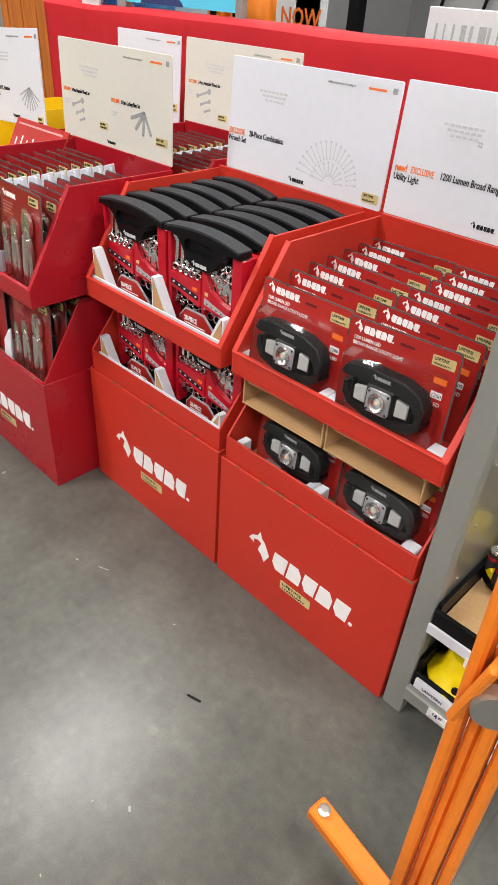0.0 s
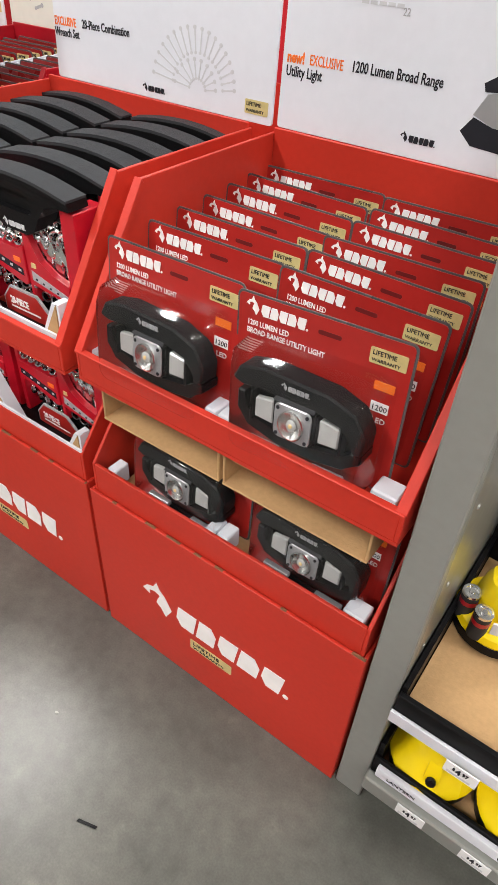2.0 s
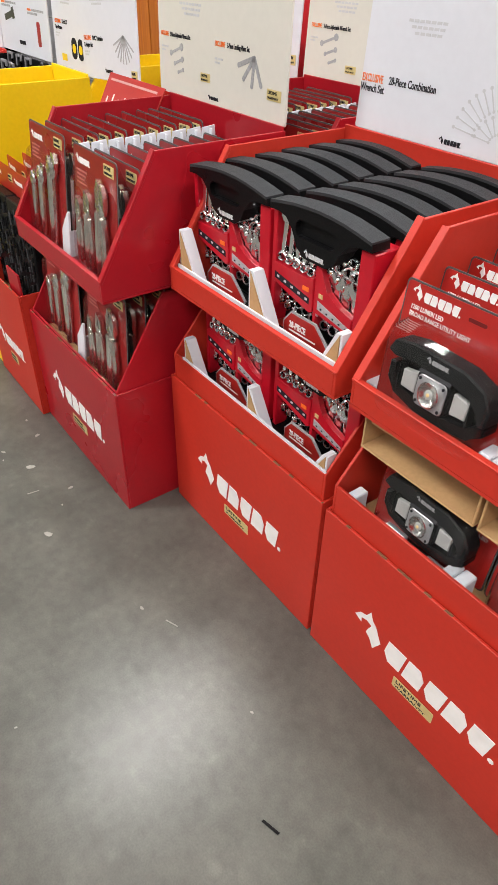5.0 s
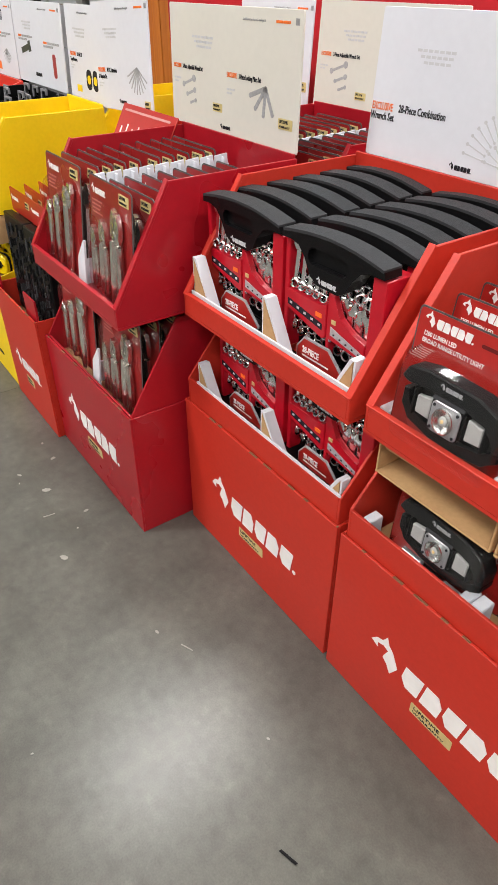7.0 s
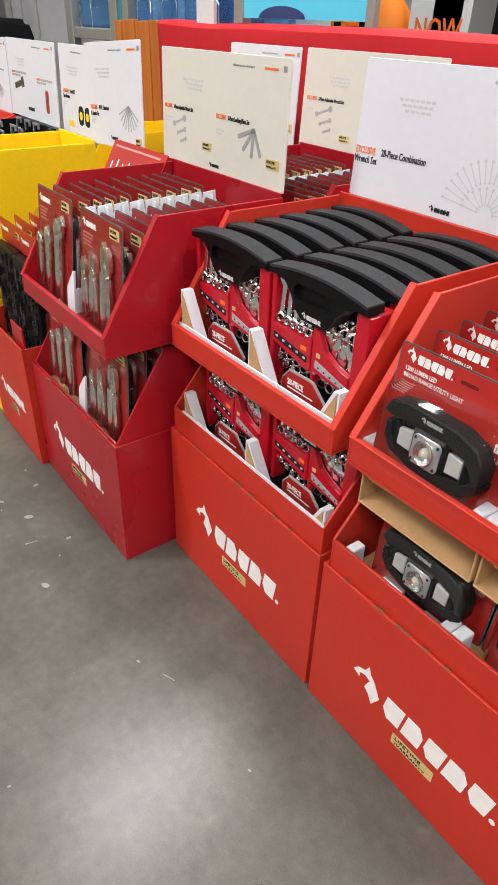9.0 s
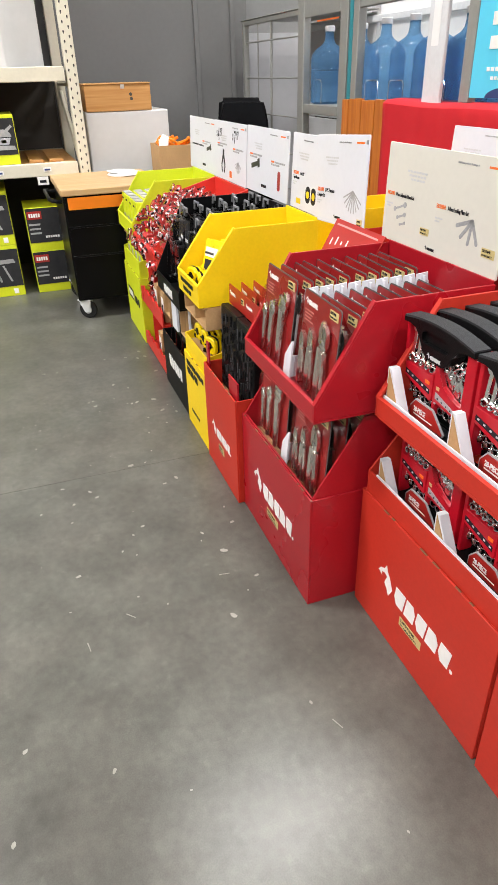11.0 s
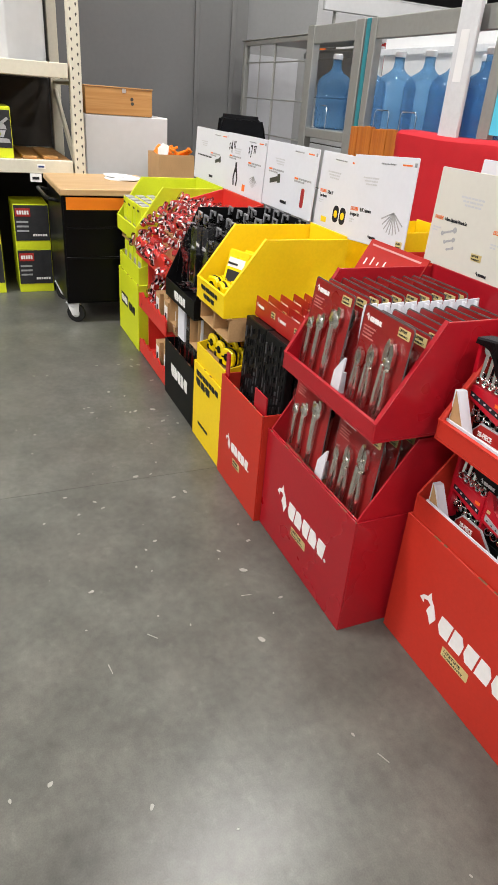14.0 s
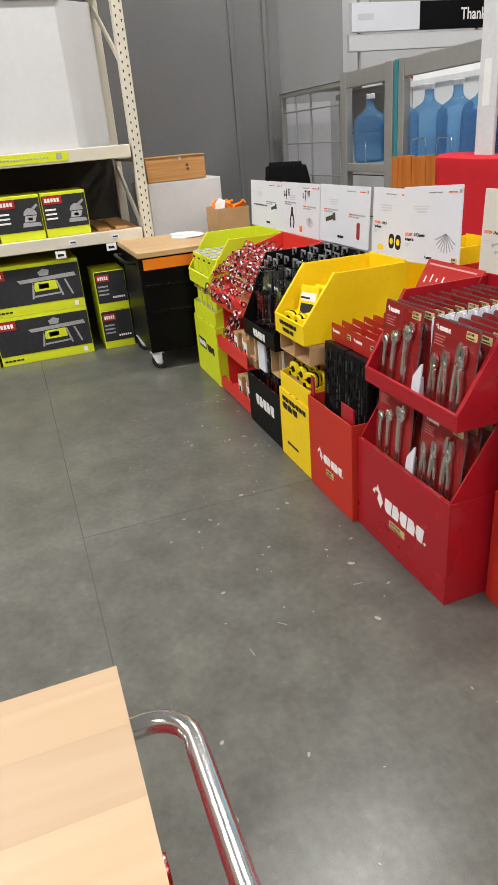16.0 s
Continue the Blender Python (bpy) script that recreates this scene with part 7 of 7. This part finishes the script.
def tall_lantern(x, y, z, rz):
    p = thing("lantern", "yellow lantern with two batteries packed beside it", "lantern", "yellow lanterns on the shelf", (x, y, z), rz)
    bm = B()
    lathe(bm, [(0.068, 0.0), (0.074, 0.008), (0.074, 0.026), (0.068, 0.030)], 28)
    part("rim", bm, BLACKP, p, "black base rim", smooth=True)
    bm = B()
    lathe(bm, [(0.073, 0.028), (0.076, 0.034), (0.072, 0.046), (0.056, 0.056)], 28)
    part("collar", bm, LANTERN, p, smooth=True)
    bm = B()
    rings = []
    for z, wx, wy, r in ((0.050, 0.098, 0.080, 0.022), (0.075, 0.094, 0.076, 0.022), (0.110, 0.082, 0.068, 0.022), (0.126, 0.070, 0.058, 0.020), (0.132, 0.050, 0.042, 0.016)):
        rings.append([bm.verts.new((x, y, z)) for x, y in rounded(wx, wy, r, 4)])
    for q, u in zip(rings, rings[1:]):
        for k in range(len(q)):
            bm.faces.new((q[k], q[(k + 1) % len(q)], u[(k + 1) % len(u)], u[k]))
    bm.faces.new(rings[-1])
    bm.faces.new(rings[0][::-1])
    part("body", bm, LANTERN, p, smooth=True)
    for k, (bxx, by) in enumerate(((-0.058, -0.022), (-0.034, -0.056))):
        bm = B()
        lathe(bm, [(0.0155, 0.034), (0.0155, 0.088)], 16, (bxx, by, 0))
        bt_ = part("battery", bm, DARKGREY, p, "dark battery cell", smooth=True)
        bm = B()
        lathe(bm, [(0.0158, 0.0885), (0.0158, 0.094), (0.0115, 0.0945), (0.0110, 0.091), (0.005, 0.091), (0.0045, 0.095)], 16, (bxx, by, 0))
        part("battery_top", bm, CHROME, bt_, "bright battery top", smooth=True)
        bm = B()
        lathe(bm, [(0.0157, 0.068), (0.0157, 0.078)], 16, (bxx, by, 0))
        part("battery_band", bm, CRIMSON, bt_, "red battery band", smooth=True)
    part("price_card", bx(-0.015, 0.05, -0.062, -0.058, 0.042, 0.078), WHITECARD, p, "white printed card")
    part("card_print", bx(0.0, 0.045, -0.0635, -0.0625, 0.048, 0.060), BLUEP, p, "blue print on the card")
    part("card_print", bx(0.0, 0.03, -0.0635, -0.0625, 0.064, 0.070), CRIMSON, p, "red print on the card")
    return p


tall_lantern(-0.214, 1.085, 0.325, 14).scale = (0.9, 0.9, 0.9)
tall_lantern(-0.03, 1.07, 0.325, -10).scale = (0.9, 0.9, 0.9)
kp = thing("folded_card", "folded brown cardboard piece on the shelf", "cardboard", at=(-0.095, 0.965, 0.325), rz=-25)
part("sheet", bx(0, 0.10, 0, 0.09, 0, 0.004), KRAFT, kp)
bm = B()
prism(bm, [(0, 0, 0.004), (0.10, 0, 0.004), (0.10, 0.03, 0.034), (0, 0.03, 0.034)], (0, 0.004, 0))
part("flap", bm, KRAFT, kp)
solid("shelf_box", bx(-0.24, 0.0, 1.185, 1.22, 0.325, 0.52), CAGEMETAL, "plain grey box at the back of the shelf", "box", bevel=0.003)


# ---- orange steel trolley beside the shelf ----
def trolley():
    t = thing("steel_trolley", "scratched orange steel folding trolley frame", "trolley", at=(0.05, 0.46, 0))
    o = Vector((0.05, 0.46, 0))

    def strut(nm, a, b, wx, wy, lab=""):
        a, b = Vector(a) - o, Vector(b) - o
        d = (b - a).normalized()
        s = d.cross(Vector((0, 1, 0))).normalized() * wx / 2
        u = d.cross(s).normalized() * wy / 2
        bm = B()
        q = [a + s + u, a - s + u, a - s - u, a + s - u]
        prism(bm, q, b - a)
        return part(nm, bm, ORANGEPAINT, t, lab, bevel=0.004)

    foot = strut("foot_bar", (-0.262, 0.530, 0.105), (-0.085, 0.512, 0.085), 0.028, 0.042)
    bm = B()
    lathe(bm, [(0.012, 0), (0.012, 0.006), (0.007, 0.009)], 8, m=Matrix.Translation(Vector((-0.240, 0.528, 0.1195)) - o))
    part("bolt", bm, STEEL, foot, "worn grey bolt")
    for dx, dy in ((-0.022, 0.0), (-0.003, 0.014), (0.015, 0.002), (0.034, 0.012)):
        strut("main_bar", (-0.052 + dx, 0.500 + dy, 0.07), (-0.084 + dx, 0.500 + dy, 0.93), 0.016, 0.032)
    strut("hook_arm", (-0.098, 0.480, 0.66), (-0.075, 0.475, 0.78), 0.012, 0.03)
    bm = B()
    lathe(bm, [(0.012, -0.010), (0.026, -0.010), (0.027, 0.0), (0.026, 0.010), (0.012, 0.010)], 18, m=Matrix.Translation(Vector((-0.062, 0.478, 0.715)) - o) @ pose(0, 0, 0, 90, 0, 30))
    part("pulley", bm, DULLMETAL, t, "grey round pulley", smooth=True)
    strut("base_bar", (-0.09, 0.50, 0.027), (0.35, 0.47, 0.027), 0.05, 0.05)
    strut("base_bar", (-0.10, 0.50, 0.94), (0.02, 0.50, 0.94), 0.03, 0.03)
    for x, y in ((0.25, 0.432), (0.32, 0.522)):
        bm = B()
        lathe(bm, [(0.012, -0.014), (0.044, -0.014), (0.046, 0.0), (0.044, 0.014), (0.012, 0.014)], 18, m=Matrix.Translation(Vector((x, y + 0.0, 0.046)) - o) @ pose(0, 0, 0, 90))
        part("wheel", bm, RUBBER, t, "black wheel", smooth=True)


trolley()


# ---- wood-topped red workbench with a chrome handle ----
def workbench():
    w = thing("workbench", "red steel workbench with a pale wooden top and chrome handle", "workbench", at=(-0.26, -0.58, 0))
    top = part("wooden_top", bx(-0.463, 0.468, -0.298, 0.286, 0.818, 0.848), BENCHWOOD, w, "pale maple top", bevel=0.003)
    for k in range(11):
        a = -0.465 + k * 0.085
        part("stave", bx(a, a + 0.0849, -0.30, 0.288, 0.8485, 0.851), BENCHWOOD, top)
    part("body", bx(-0.445, 0.45, -0.28, 0.278, 0.12, 0.815), REDENAMEL, w, bevel=0.004)
    br = part("bracket", bx(-0.350, -0.326, 0.2785, 0.294, 0.664, 0.684), REDENAMEL, w, "red lock bracket")
    bm = B()
    lathe(bm, [(0.003, 0), (0.003, 0.012), (0.002, 0.013)], 8, m=pose(-0.338, 0.290, 0.6835))
    part("pin", bm, CHROME, br)
    bm = B()
    pts = [(-0.43, 0.278, 0.788), (-0.43, 0.300, 0.788)]
    for k in range(7):
        a = radians(15 * k)
        pts.append((-0.43 + 0.045 * (1 - math.cos(a)), 0.305 + 0.045 * math.sin(a), 0.788))
    pts += [(-0.2, 0.350, 0.788), (0.1, 0.350, 0.788), (0.38, 0.350, 0.788), (0.41, 0.34, 0.788), (0.43, 0.31, 0.788), (0.43, 0.278, 0.788)]
    tube(bm, pts, 0.0130, 14)
    part("push_handle", bm, CHROME, w, "polished chrome tube handle", smooth=True)
    bm = B()
    lathe(bm, [(0.026, 0), (0.026, 0.004), (0.018, 0.008)], 14, m=pose(-0.43, 0.2785, 0.788, -90))
    part("flange", bm, CHROME, w, smooth=True)
    for x in (-0.38, 0.38):
        for y in (-0.22, 0.2):
            bm = B()
            tube(bm, [(x, y, 0.12), (x, y, 0.07)], 0.02, 8)
            ca = part("caster", bm, STEEL, w)
            bm = B()
            lathe(bm, [(0.02, -0.015), (0.055, -0.015), (0.058, 0), (0.055, 0.015), (0.02, 0.015)], 18, m=pose(x, y, 0.058, 90))
            part("wheel", bm, RUBBER, ca, "black wheel", smooth=True)


workbench()

# ---- litter on the floor ----
bm = B()
prism(bm, [(0, 0, 0), (0.035, 0.004, 0), (0.036, 0.009, 0), (0.001, 0.005, 0)], (0, 0, 0.002))
solid("black_scrap", bm, BLACKP, "thin black plastic scrap on the floor", "scrap", m=pose(-0.64, 0.545, 0.001, 0, 0, 10))


def chip(x, y, a, s, kind=0):
    bm = B()
    if kind == 0:
        n = 7
        r = random.Random(int(x * 1000 + y * 77))
        prism(bm, [(s * (0.7 + 0.5 * r.random()) * math.cos(2 * math.pi * k / n), 0.6 * s * (0.7 + 0.5 * r.random()) * math.sin(2 * math.pi * k / n), 0) for k in range(n)], (0, 0, 0.0012))
    else:
        prism(bm, [(0, 0, 0), (s * 4, 0.002, 0), (s * 4, 0.004, 0), (0, 0.003, 0)], (0, 0, 0.0015))
    solid("paint_fleck" if kind == 0 else "wood_splinter", bm, FLECK, "pale paint fleck dried on the concrete" if kind == 0 else "thin pale splinter lying on the concrete", "fleck" if kind == 0 else "splinter", "flecks on the floor", m=pose(x, y, 0.0005, 0, 0, a))


FLECK = mat("dried_pale_paint", (0.30, 0.295, 0.26), 0.6, 0, 0.15, 90)
rf = random.Random(11)
for k in range(30):
    x = -rf.uniform(0.5, 3.6)
    chip(x, rf.uniform(-0.25, 0.66), rf.uniform(0, 180), rf.choice((0.002, 0.003, 0.004, 0.006, 0.008)))
for k in range(50):
    x = -rf.uniform(1.4, 3.6)
    chip(x, 0.70 - abs(rf.gauss(0, 0.30)), rf.uniform(0, 180), rf.choice((0.004, 0.006, 0.008, 0.010, 0.013)))
for x, y, a in ((-1.62, 0.22, 40), (-1.55, 0.10, 5), (-1.68, 0.52, 80), (-1.1, 0.62, 20)):
    chip(x, y, a, 0.008, 1)

# ---- true size: the whole place by one factor ----
for ob in list(scene.objects):
    if ob.parent is None and ob is not cam:
        ob.matrix_basis = Matrix.Scale(SCALE, 4) @ ob.matrix_basis
